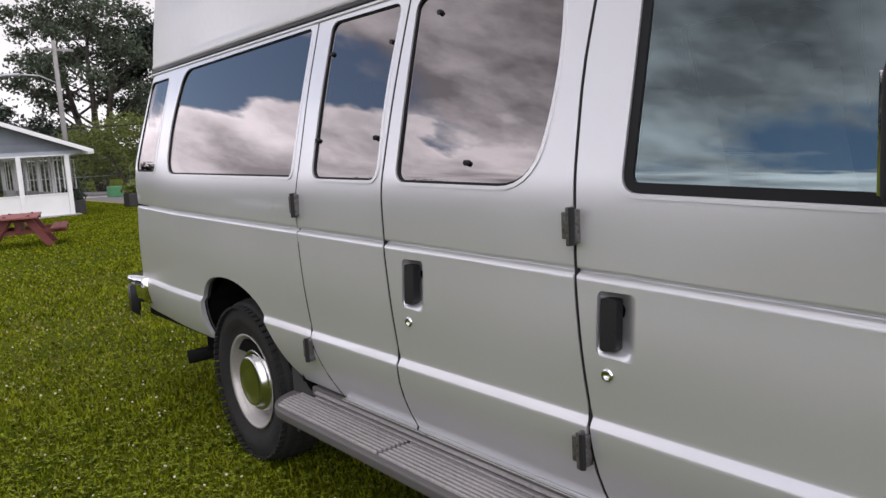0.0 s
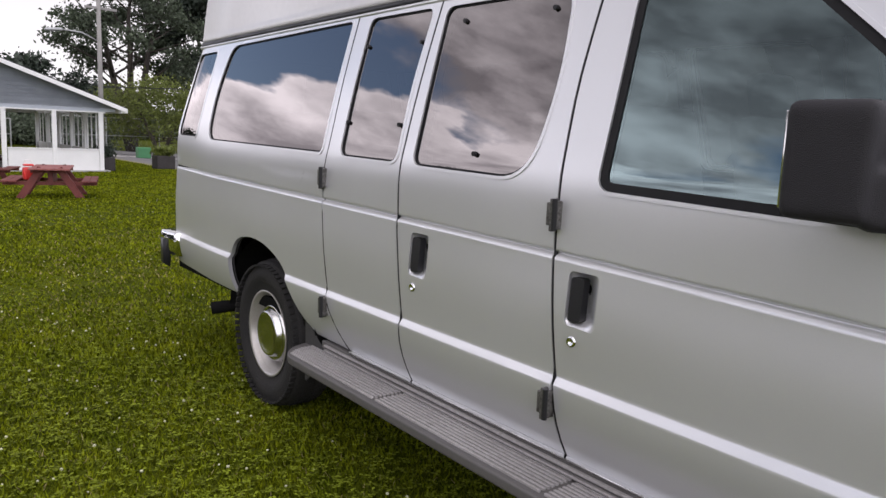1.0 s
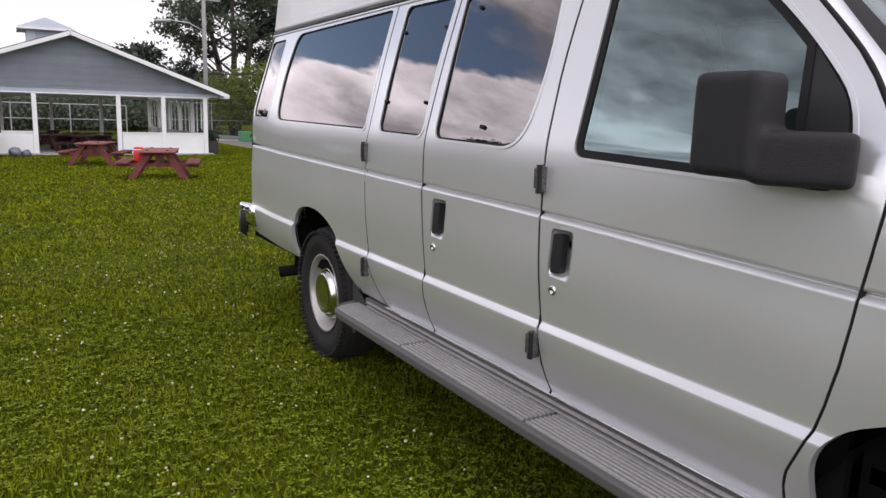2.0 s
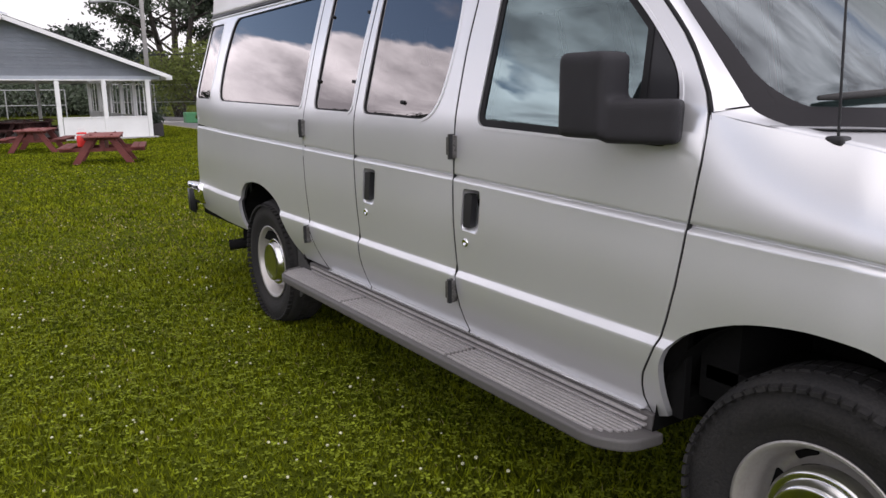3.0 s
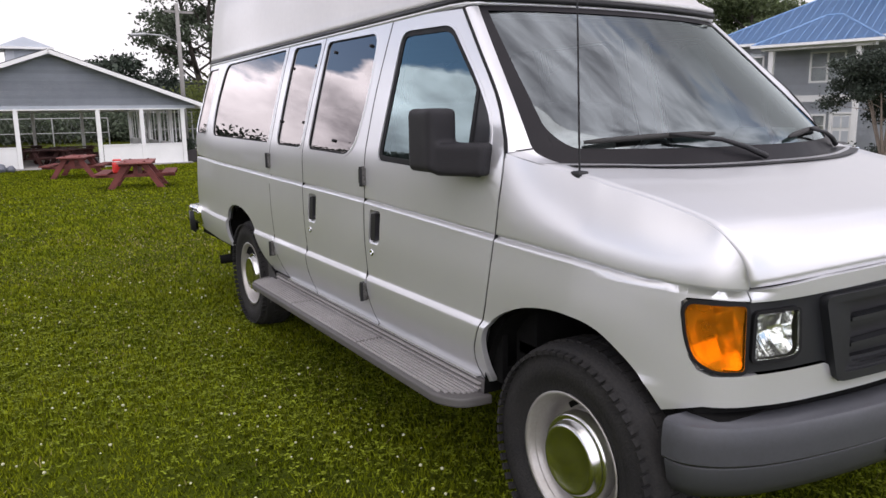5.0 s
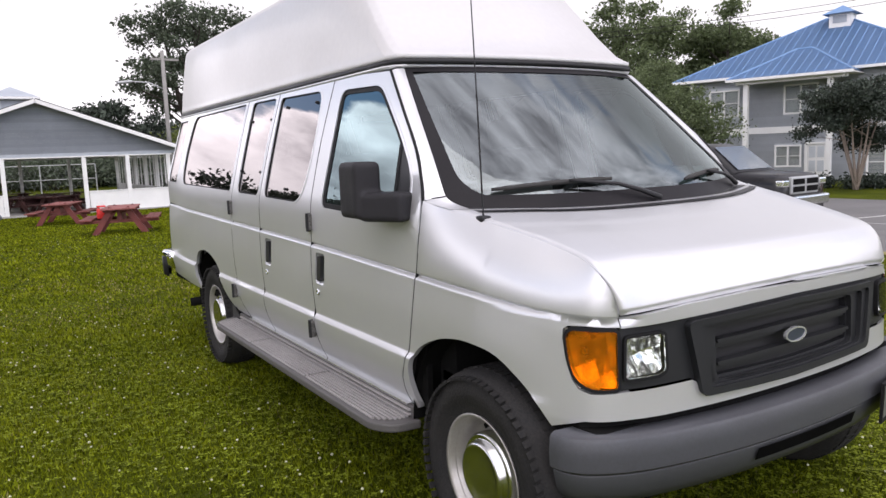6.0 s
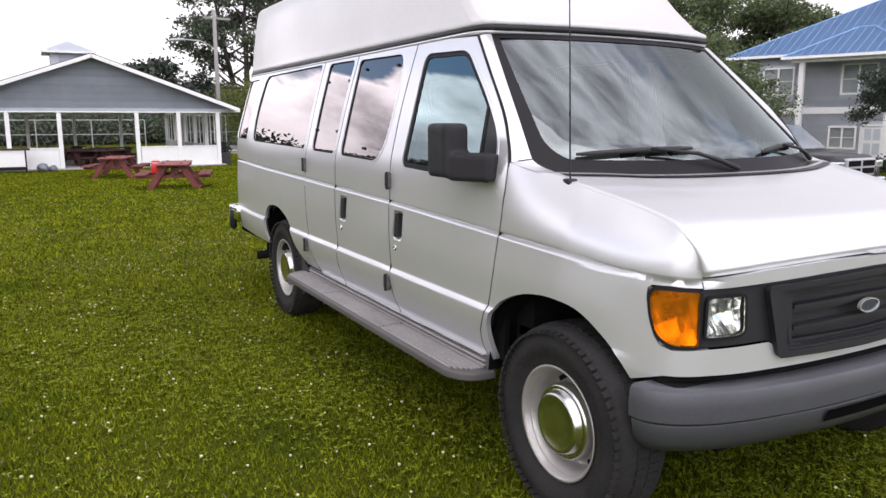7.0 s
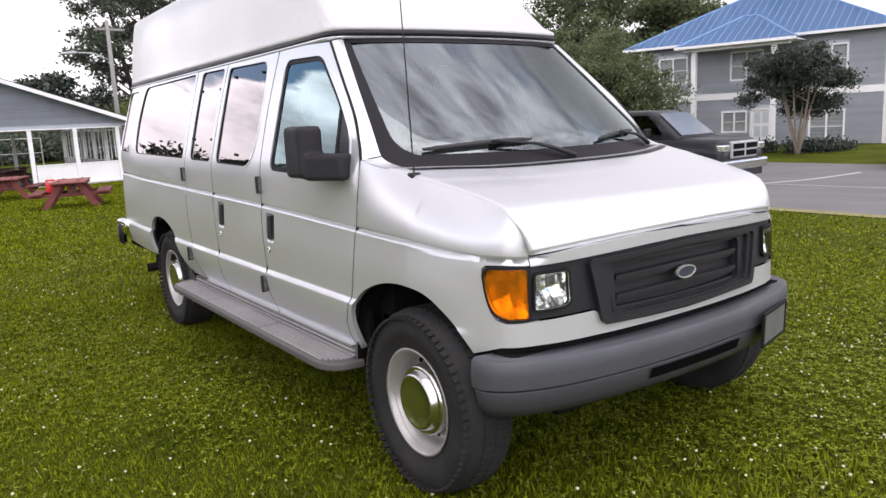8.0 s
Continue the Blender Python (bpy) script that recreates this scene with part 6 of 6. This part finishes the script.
def pickup(x, y):
    """A crew-cab pickup, its nose towards -y."""
    p = empty("pickup_truck", x, y, ground_z(x, y) + 0.02, 3)
    tagged(p, "dark grey pickup truck with a chrome grille in the parking lot", "pickup truck")
    low = [(0.10, 0.42, 0.80, 0.80), (0.12, 0.40, 1.08, 0.92), (0.30, 0.38, 1.16, 0.98), (0.9, 0.40, 1.19, 1.0), (1.55, 0.40, 1.24, 1.0), (3.6, 0.40, 1.26, 1.0), (5.6, 0.42, 1.27, 1.0), (5.78, 0.45, 1.2, 0.97)]
    body = part("body", car_body(low, 1.0, 0.1, 16), TRUCK_PAINT, p, smooth=True)
    for s in (-1, 1):
        for yy in (1.02, 4.60):
            # black disc painted on as the wheel well's shade; no opening is cut
            bm = bmesh.new()
            prism(bm, [(yy + 0.50 * math.cos(a), 0.40 + 0.50 * math.sin(a)) for a in [math.tau * k / 24 for k in range(24)]], s * 0.008, Matrix.Translation((s * 0.996, 0, 0)))
            part("wheel_arch", bm, DARK, body)
            road_wheel(p, s * 0.90, yy, 0.40, 0.27)
    cab = [(1.32, 1.16, 1.24, 0.86), (1.98, 1.16, 1.78, 0.80), (2.35, 1.16, 1.89, 0.78), (3.2, 1.16, 1.92, 0.78), (3.75, 1.16, 1.88, 0.79), (3.98, 1.16, 1.28, 0.86)]
    c = part("cab", car_body(cab, 0.85, 0.1, 14), TRUCK_PAINT, p, smooth=True)
    for s in (-1, 1):
        for pts in ([(1.80, 1.30), (2.72, 1.30), (2.72, 1.78), (2.20, 1.78)], [(2.84, 1.30), (3.72, 1.30), (3.60, 1.78), (2.84, 1.78)]):
            bm = bmesh.new()
            prism(bm, rounded(pts, 0.04, 3), s * 0.012, Matrix.Translation((s * 0.822, 0, 0)) @ Matrix.Shear("XY", 4, (0.0, 0.0)))
            part("side_window", bm, TRUCK_GLASS, c)
        part("mirror", boxed(-0.09, -0.06, -0.1, 0.09, 0.06, 0.1, pose(s * 1.08, 2.05, 1.36), 0.03), TRIM_BLACK, c)
        part("door_handle", boxed(s * 0.995, 2.62, 1.06, s * 1.02, 2.80, 1.10, None, 0.006), CHROME, body)
        part("door_handle", boxed(s * 0.995, 3.62, 1.06, s * 1.02, 3.80, 1.10, None, 0.006), CHROME, body)
        part("headlamp", boxed(s * 0.64, 0.06, 0.88, s * 0.925, 0.24, 1.03, None, 0.03), LAMP_REFLECT, body, "clear headlamp")
        for k in range(4):
            part("badge_bar", boxed(s * 0.998, 1.62 + 0.09 * k, 0.98, s * 1.006, 1.68 + 0.09 * k, 1.05), BRIGHT, body)
        part("badge_bar", boxed(s * 0.998, 2.06, 1.0, s * 1.006, 2.22, 1.03), BRIGHT, body)
    bm = bmesh.new()
    bm.faces.new([bm.verts.new(q) for q in ((-0.70, 1.34, 1.25), (0.70, 1.34, 1.25), (0.62, 2.05, 1.80), (-0.62, 2.05, 1.80))])
    bmesh.ops.solidify(bm, geom=list(bm.faces), thickness=0.02)
    bmesh.ops.translate(bm, vec=(0, -0.03, 0.02), verts=bm.verts)
    part("windshield", bm, TRUCK_GLASS, c)
    g = part("grille", boxed(-0.58, 0.05, 0.70, 0.58, 0.16, 1.10, None, 0.04), GALV, body, "chrome crossbar grille")
    for sx in (-1, 1):
        for z in (0.75, 0.92):
            part("grille_mesh", boxed(sx * 0.05, 0.035, z, sx * 0.52, 0.06, z + 0.125, None, 0.005), DARK, g)
    part("front_bumper", boxed(-0.96, -0.02, 0.42, 0.96, 0.20, 0.66, None, 0.05), HUB, p, "chrome front bumper")
    part("air_dam", boxed(-0.85, 0.06, 0.25, 0.85, 0.25, 0.42, None, 0.03), TRIM_BLACK, p)
    part("underbody", boxed(-0.8, 0.4, 0.28, 0.8, 5.5, 0.45), DARK, p)
    return p


pickup(13.7, 7.85)


def sedan(x, y, rz):
    p = empty("car", x, y, ground_z(x, y) + 0.03, rz)
    tagged(p, "red car with dark lower trim in the parking lot", "car")
    low = [(0.0, 0.35, 0.62, 0.78), (0.06, 0.28, 0.74, 0.86), (0.5, 0.22, 0.86, 0.90), (1.3, 0.22, 0.94, 0.91), (3.4, 0.22, 0.96, 0.91), (4.3, 0.26, 0.94, 0.88), (4.42, 0.35, 0.8, 0.82)]
    body = part("body", car_body(low, 0.9, 0.1, 14), RED_CAR, p, smooth=True)
    part("cab", car_body([(1.25, 0.88, 0.95, 0.78), (1.9, 0.88, 1.40, 0.68), (2.8, 0.88, 1.46, 0.66), (3.5, 0.88, 1.36, 0.68), (4.05, 0.88, 0.96, 0.78)], 0.7, 0.1, 12), HOUSE_GLASS, p, smooth=True)
    part("roof_panel", car_body([(1.95, 1.38, 1.43, 0.62), (2.8, 1.42, 1.49, 0.62), (3.4, 1.36, 1.41, 0.62)], 0.6, 0.1, 8), RED_CAR, p, smooth=True)
    for s in (-1, 1):
        part("headlamp", boxed(s * 0.5, 0.02, 0.62, s * 0.84, 0.2, 0.76, None, 0.03), LAMP_REFLECT, body)
        for yy in (0.85, 3.5):
            road_wheel(p, s * 0.80, yy, 0.32, 0.2)
    part("front_bumper", boxed(-0.84, -0.04, 0.20, 0.84, 0.3, 0.48, None, 0.05), TRIM_BLACK, p, "dark lower bumper")


sedan(*at(69.2, 26.5), -70)


# ---- poles, fence, planters and clutter ----
def utility_pole(az, d, top, lamp, eye=(-2.45, -0.5)):
    x, y = at(az, d, eye)
    p = empty("utility_pole", x, y, ground_z(x, y) - 0.1)
    tagged(p, "weathered grey utility pole with a street lamp arm" if lamp else "weathered grey wooden utility pole with a crossarm", "utility pole", "utility poles")
    part("pole", tubed([(0, 0, 0), (0, 0, top)], [0.11, 0.085], 12), POLE_WOOD, p, smooth=True)
    if lamp:
        part("crossarm", boxed(-0.55, -0.05, top - 0.42, 0.75, 0.05, top - 0.32, pose(0, 0, 0, 0, 0, 8)), POLE_WOOD, p)
    else:
        part("crossarm", boxed(-1.0, -0.05, top - 0.55, 1.0, 0.05, top - 0.42, pose(0, 0, 0, 0, 0, 8)), POLE_WOOD, p)
    for k in () if lamp else (-0.9, -0.4, 0.4, 0.9):
        part("insulator", tubed([(k, 0.02, top - 0.42), (k, 0.02, top - 0.30)], 0.03, 6), STEEL, p)
    if lamp:
        arm = part("lamp_arm", tubed([(0, 0, top - 1.75), (-0.7, -0.1, top - 1.45), (-1.5, -0.2, top - 1.42)], 0.03, 8), GALV, p, "curved street lamp arm", True)
        part("lamp_head", boxed(-0.35, -0.12, -0.07, 0.30, 0.12, 0.06, pose(-1.75, -0.2, top - 1.45, 0, -6, 0), 0.05), GALV, arm, smooth=True)
    return Vector((x, y, ground_z(x, y) - 0.1 + top))


t1 = utility_pole(12.75, 36, 7.05, True)
utility_pole(-3.4, 105, 9.0, False, (-2.43, -1.26))
for k, (p, q, sag) in enumerate((((t1.x, t1.y, t1.z - 3.6), (26, 60, 5.4), 0.2), ((24, 44, 8.8), (60, 30, 12.5), 0.5), ((24, 44, 8.5), (60, 30, 12.0), 0.5))):
    p, q = Vector(p), Vector(q)
    pts = [p.lerp(q, j / 12) - Vector((0, 0, sag * 4 * (j / 12) * (1 - j / 12))) for j in range(13)]
    w = link("overhead_wire", tubed(pts, 0.022, 5), GASKET)
    tagged(w, "thin dark overhead wire", "wire", "overhead wires")


def fence(x0, y0, x1, y1, hgt, label):
    """A chain-link fence: posts, rails and a woven mesh."""
    f = empty("chain_link_fence", x0, y0, ground_z(x0, y0), math.degrees(math.atan2(y1 - y0, x1 - x0)))
    tagged(f, label, "fence")
    L = math.hypot(x1 - x0, y1 - y0)
    n = int(L / 3)
    for k in range(n + 1):
        part("post", tubed([(L * k / n, 0, -0.1), (L * k / n, 0, hgt)], 0.04, 8), GALV, f)
    part("rail", tubed([(0, 0, hgt), (L, 0, hgt)], 0.03, 6), GALV, f)
    part("rail", tubed([(0, 0, hgt * 0.5), (L, 0, hgt * 0.5)], 0.025, 6), GALV, f)
    bm = bmesh.new()
    for k in range(int(L / 0.35)):
        for s in (-1, 1):
            a = 0.35 * k
            b = a + s * hgt * 0.5
            if 0 <= b <= L:
                tube(bm, [(a, 0, 0), (b, 0, hgt)], 0.003, 3, False)
    part("wire_mesh", bm, GALV, f).update_tag()
    return f


fence(-22, 56, 4.5, 53, 1.9, "grey chain-link fence behind the pavilion")
fence(6.0, 49.5, 22, 49.5, 2.2, "tall grey chain-link fence beyond the path")


def planter(x, y, s, mat, label):
    p = empty("planter", x, y, ground_z(x, y))
    tagged(p, label, "planter", "planters")
    part("tub", boxed(-0.42 * s, -0.42 * s, 0, 0.42 * s, 0.42 * s, 0.62 * s, None, 0.05), TERRACOTTA, p)
    shell("plant", leaf_mesh([(0, 0, 0.80 * s, 0.45 * s, 0.45 * s, 0.28 * s)], 420, 0.09, int(x * 10)), mat, p)


planter(*at(16.9, 33.5, (-2.5, -0.2)), 0.9, LEAF_B, "dark square tub planted with yellow-green foliage")
planter(*at(12.95, 31.2, (-2.5, -0.2)), 0.85, LEAF_D, "dark square tub beside the pavilion")
x, y = at(15.6, 46, (-2.5, -0.2))
bx = link("utility_box", boxed(-0.35, -0.3, 0, 0.35, 0.3, 0.62, None, 0.05), GREEN_BOX)
bx.matrix_world = pose(x, y, ground_z(x, y))
tagged(bx, "green painted metal utility box by the fence", "utility box")

# folded bench table and bags against the half wall; red cooler on a bench
x, y = -3.6, 28.75
b = empty("folding_table", x, y, ground_z(x, y))
tagged(b, "dark metal framed table with a white front panel", "table")
part("top", boxed(-1.0, -0.35, 0.80, 1.0, 0.35, 0.86, None, 0.01), DARK_WOOD, b)
part("front_panel", boxed(-0.82, -0.30, 0.22, 0.82, -0.27, 0.78), WHITE_PAINT, b)
for sx in (-0.86, 0.82):
    for sy in (-0.3, 0.26):
        part("leg", boxed(sx, sy, -0.02, sx + 0.05, sy + 0.05, 0.80), GASKET, b)
part("lower_rail", boxed(-0.86, -0.32, 0.10, 0.86, -0.26, 0.22), GASKET, b)
for k, (dx, s) in enumerate(((1.38, 0.21), (1.70, 0.16))):
    bm = bmesh.new()
    bmesh.ops.create_icosphere(bm, subdivisions=3, radius=s)
    for v in bm.verts:
        v.co *= 1 + 0.25 * noise.noise(v.co * 6 + Vector((k * 7, 0, 0)))
        v.co.z = max(-0.0, v.co.z * 0.8 + s * 0.7)
    o = link("bag", bm, GREY_BAG, None, True)
    o.matrix_world = pose(x + dx, y, ground_z(x + dx, y))
    tagged(o, "crumpled grey plastic bag on the slab edge", "bag", "bags")
x, y = at(7.65, 19.6, (-2.43, -1.26))
c = empty("cooler_jug", x, y, ground_z(x, y) + 0.405 - 0.02)
tagged(c, "bright red plastic jug on the picnic bench", "jug")
part("body", boxed(-0.11, -0.10, 0.0, 0.11, 0.10, 0.27, None, 0.04), RED_PLASTIC, c, smooth=True)
part("lid", boxed(-0.10, -0.09, 0.295, 0.10, 0.09, 0.34, None, 0.02), RED_PLASTIC, c, smooth=True)
part("grip", tubed([(-0.09, 0, 0.33), (-0.06, 0, 0.42), (0.06, 0, 0.42), (0.09, 0, 0.33)], 0.014, 6), WHITE_PAINT, c)


# ---- lawn: blades, clover ----
def scatter(n, rng, x0, x1, y0, y1, dens):
    x, y = rng.uniform(x0, x1, n), rng.uniform(y0, y1, n)
    keep = rng.random(n) < dens(x, y)
    return x[keep], y[keep]


def clear_of_van(x, y):
    near = np.hypot(np.maximum(0, np.abs(x + 3.2) - 2.5), np.maximum(0, np.abs(y - 0.5) - 3))
    return np.where(x > 7.6, 0, np.clip(1.15 - near / 8, 0.0, 1))


def gz(x, y):
    t = np.clip((np.hypot(x + 1, y - 1) - 6.5) / 17.5, 0, 1)
    return -0.30 * t * t * (3 - 2 * t)


def raw_mesh(name, v, per, mat, normals=None):
    me = bpy.data.meshes.new(name)
    n = len(v) // per
    me.vertices.add(len(v))
    me.vertices.foreach_set("co", v.ravel())
    me.loops.add(len(v))
    me.loops.foreach_set("vertex_index", np.arange(len(v)))
    me.polygons.add(n)
    me.polygons.foreach_set("loop_start", np.arange(n) * per)
    me.polygons.foreach_set("loop_total", np.full(n, per))
    me.update(calc_edges=True)
    me.materials.append(mat)
    if normals is not None:
        me.shade_smooth()
        me.normals_split_custom_set_from_vertices(normals.tolist())
    return new(name, me)


rng = np.random.default_rng(11)
x, y = scatter(560000, rng, -11, 7.6, -7, 16, clear_of_van)
x2, y2 = scatter(420000, rng, -7.0, 1.5, -4.5, 6.5, lambda x, y: np.clip(1.5 - np.hypot((x + 2.6) / 3.4, (y - 0.8) / 4.6) ** 2, 0, 1))
x3, y3 = scatter(260000, rng, -15, 7.5, 6, 44, lambda x, y: np.clip((y - 6) / 5, 0, 1) * np.where((x > -5.3) & (x < 4.6) & (y > 29.4) & (y < 42.8), 0, 1))
x, y = np.concatenate([x, x2, x3]), np.concatenate([y, y2, y3])
n = len(x)
a = rng.uniform(0, math.tau, n)
hgt = rng.uniform(0.014, 0.042, n) * (1 + 0.3 * np.sin(x * 1.7 + np.sin(y * 1.3) * 2) * np.sin(y * 1.1))
wd = rng.uniform(0.0035, 0.007, n) * np.clip(np.hypot(x + 2.4, y + 0.5) / 3.2, 1, 7)
lean = rng.uniform(0.2, 1.1, n) * hgt
z = gz(x, y) - 0.003
dx, dy = np.cos(a), np.sin(a)
v = np.stack([np.stack([x - dy * wd, y + dx * wd, z], 1), np.stack([x + dy * wd, y - dx * wd, z], 1), np.stack([x + dx * lean, y + dy * lean, z + hgt], 1)], 1).reshape(-1, 3)
up = rng.normal(size=(n, 3)) * 0.5 + np.array([0, 0, 1])
up /= np.linalg.norm(up, axis=1)[:, None]
tagged(raw_mesh("grass", v, 3, BLADE, np.repeat(up, 3, 0)), "short uneven mown grass blades", "grass", kind="stuff")

# dry stems among the green
x, y = scatter(150000, rng, -9, 7.5, -5, 14, lambda x, y: clear_of_van(x, y) * np.clip(0.45 + 0.5 * np.sin(x * 1.9 + 2 * np.sin(y * 0.8)) * np.sin(y * 1.4), 0.08, 1))
n = len(x)
a, hgt, z = rng.uniform(0, math.tau, n), rng.uniform(0.010, 0.030, n), gz(x, y) - 0.002
wd, lean = rng.uniform(0.002, 0.005, n) * np.clip(np.hypot(x + 2.4, y + 0.5) / 3.2, 1, 4), hgt * rng.uniform(0.6, 1.8, n)
dx, dy = np.cos(a), np.sin(a)
v = np.stack([np.stack([x - dy * wd, y + dx * wd, z], 1), np.stack([x + dy * wd, y - dx * wd, z], 1), np.stack([x + dx * lean, y + dy * lean, z + hgt], 1)], 1).reshape(-1, 3)
tagged(raw_mesh("dry_grass", v, 3, DRY_BLADE), "dry straw-coloured stems in the lawn", "grass", kind="stuff")

# clover leaves: small three-part leaves lying in the grass, in patches
x, y = scatter(320000, rng, -9, 7.5, -6.5, 11, lambda x, y: clear_of_van(x, y) * np.clip(1.1 - 0.14 * y, 0.25, 1.0) * np.clip(0.85 + 0.9 * np.sin(x * 1.1 + 1.3 * np.sin(y * 0.7)) * np.cos(y * 0.9 + x * 0.4), 0.05, 1))
n = len(x)
z = gz(x, y) + rng.uniform(0.012, 0.034, n)
a0 = rng.uniform(0, math.tau, n)
leaf = []
for k in range(3):
    a = a0 + k * math.tau / 3
    s = rng.uniform(0.008, 0.014, n)
    c, d = np.cos(a), np.sin(a)
    t = rng.uniform(-0.3, 0.5, n) * s
    leaf.append(np.stack([np.stack([x, y, z], 1), np.stack([x + c * s - d * s * 0.6, y + d * s + c * s * 0.6, z + t], 1), np.stack([x + c * s * 1.7, y + d * s * 1.7, z + t], 1), np.stack([x + c * s + d * s * 0.6, y + d * s - c * s * 0.6, z + t], 1)], 1))
tagged(raw_mesh("clover", np.concatenate(leaf).reshape(-1, 3), 4, CLOVER_LEAF), "low green clover leaves in the lawn", "clover", kind="stuff")

# clover flowers: small white heads
x, y = scatter(30000, rng, -9, 7.4, -6.5, 18, lambda x, y: np.clip((clear_of_van(x, y) ** 2 * np.clip(0.85 - 0.22 * y, 0.22, 1.0)) * (0.75 + 0.6 * np.sin(x * 0.9 + np.sin(y * 0.6) * 1.5) * np.cos(y * 0.7)), 0.04, 1) * np.where((np.abs(x) < 0.9) & (y > -0.4) & (y < 5), 0.05, 1))
n = len(x)
base = bmesh.new()
bmesh.ops.create_icosphere(base, subdivisions=1, radius=1.0)
base.verts.ensure_lookup_table()
tris = np.array([[vv.co[:] for vv in f.verts] for f in base.faces]).reshape(-1, 3)
base.free()
s = rng.uniform(0.0040, 0.0092, n)
z = gz(x, y) + rng.uniform(0.024, 0.046, n)
v = (tris[None] * s[:, None, None] * np.array([1, 1, 0.85]) + np.stack([x, y, z], 1)[:, None]).reshape(-1, 3)
tagged(raw_mesh("clover_flowers", v, 3, CLOVER), "scattered white clover flower heads", "flowers", kind="stuff")
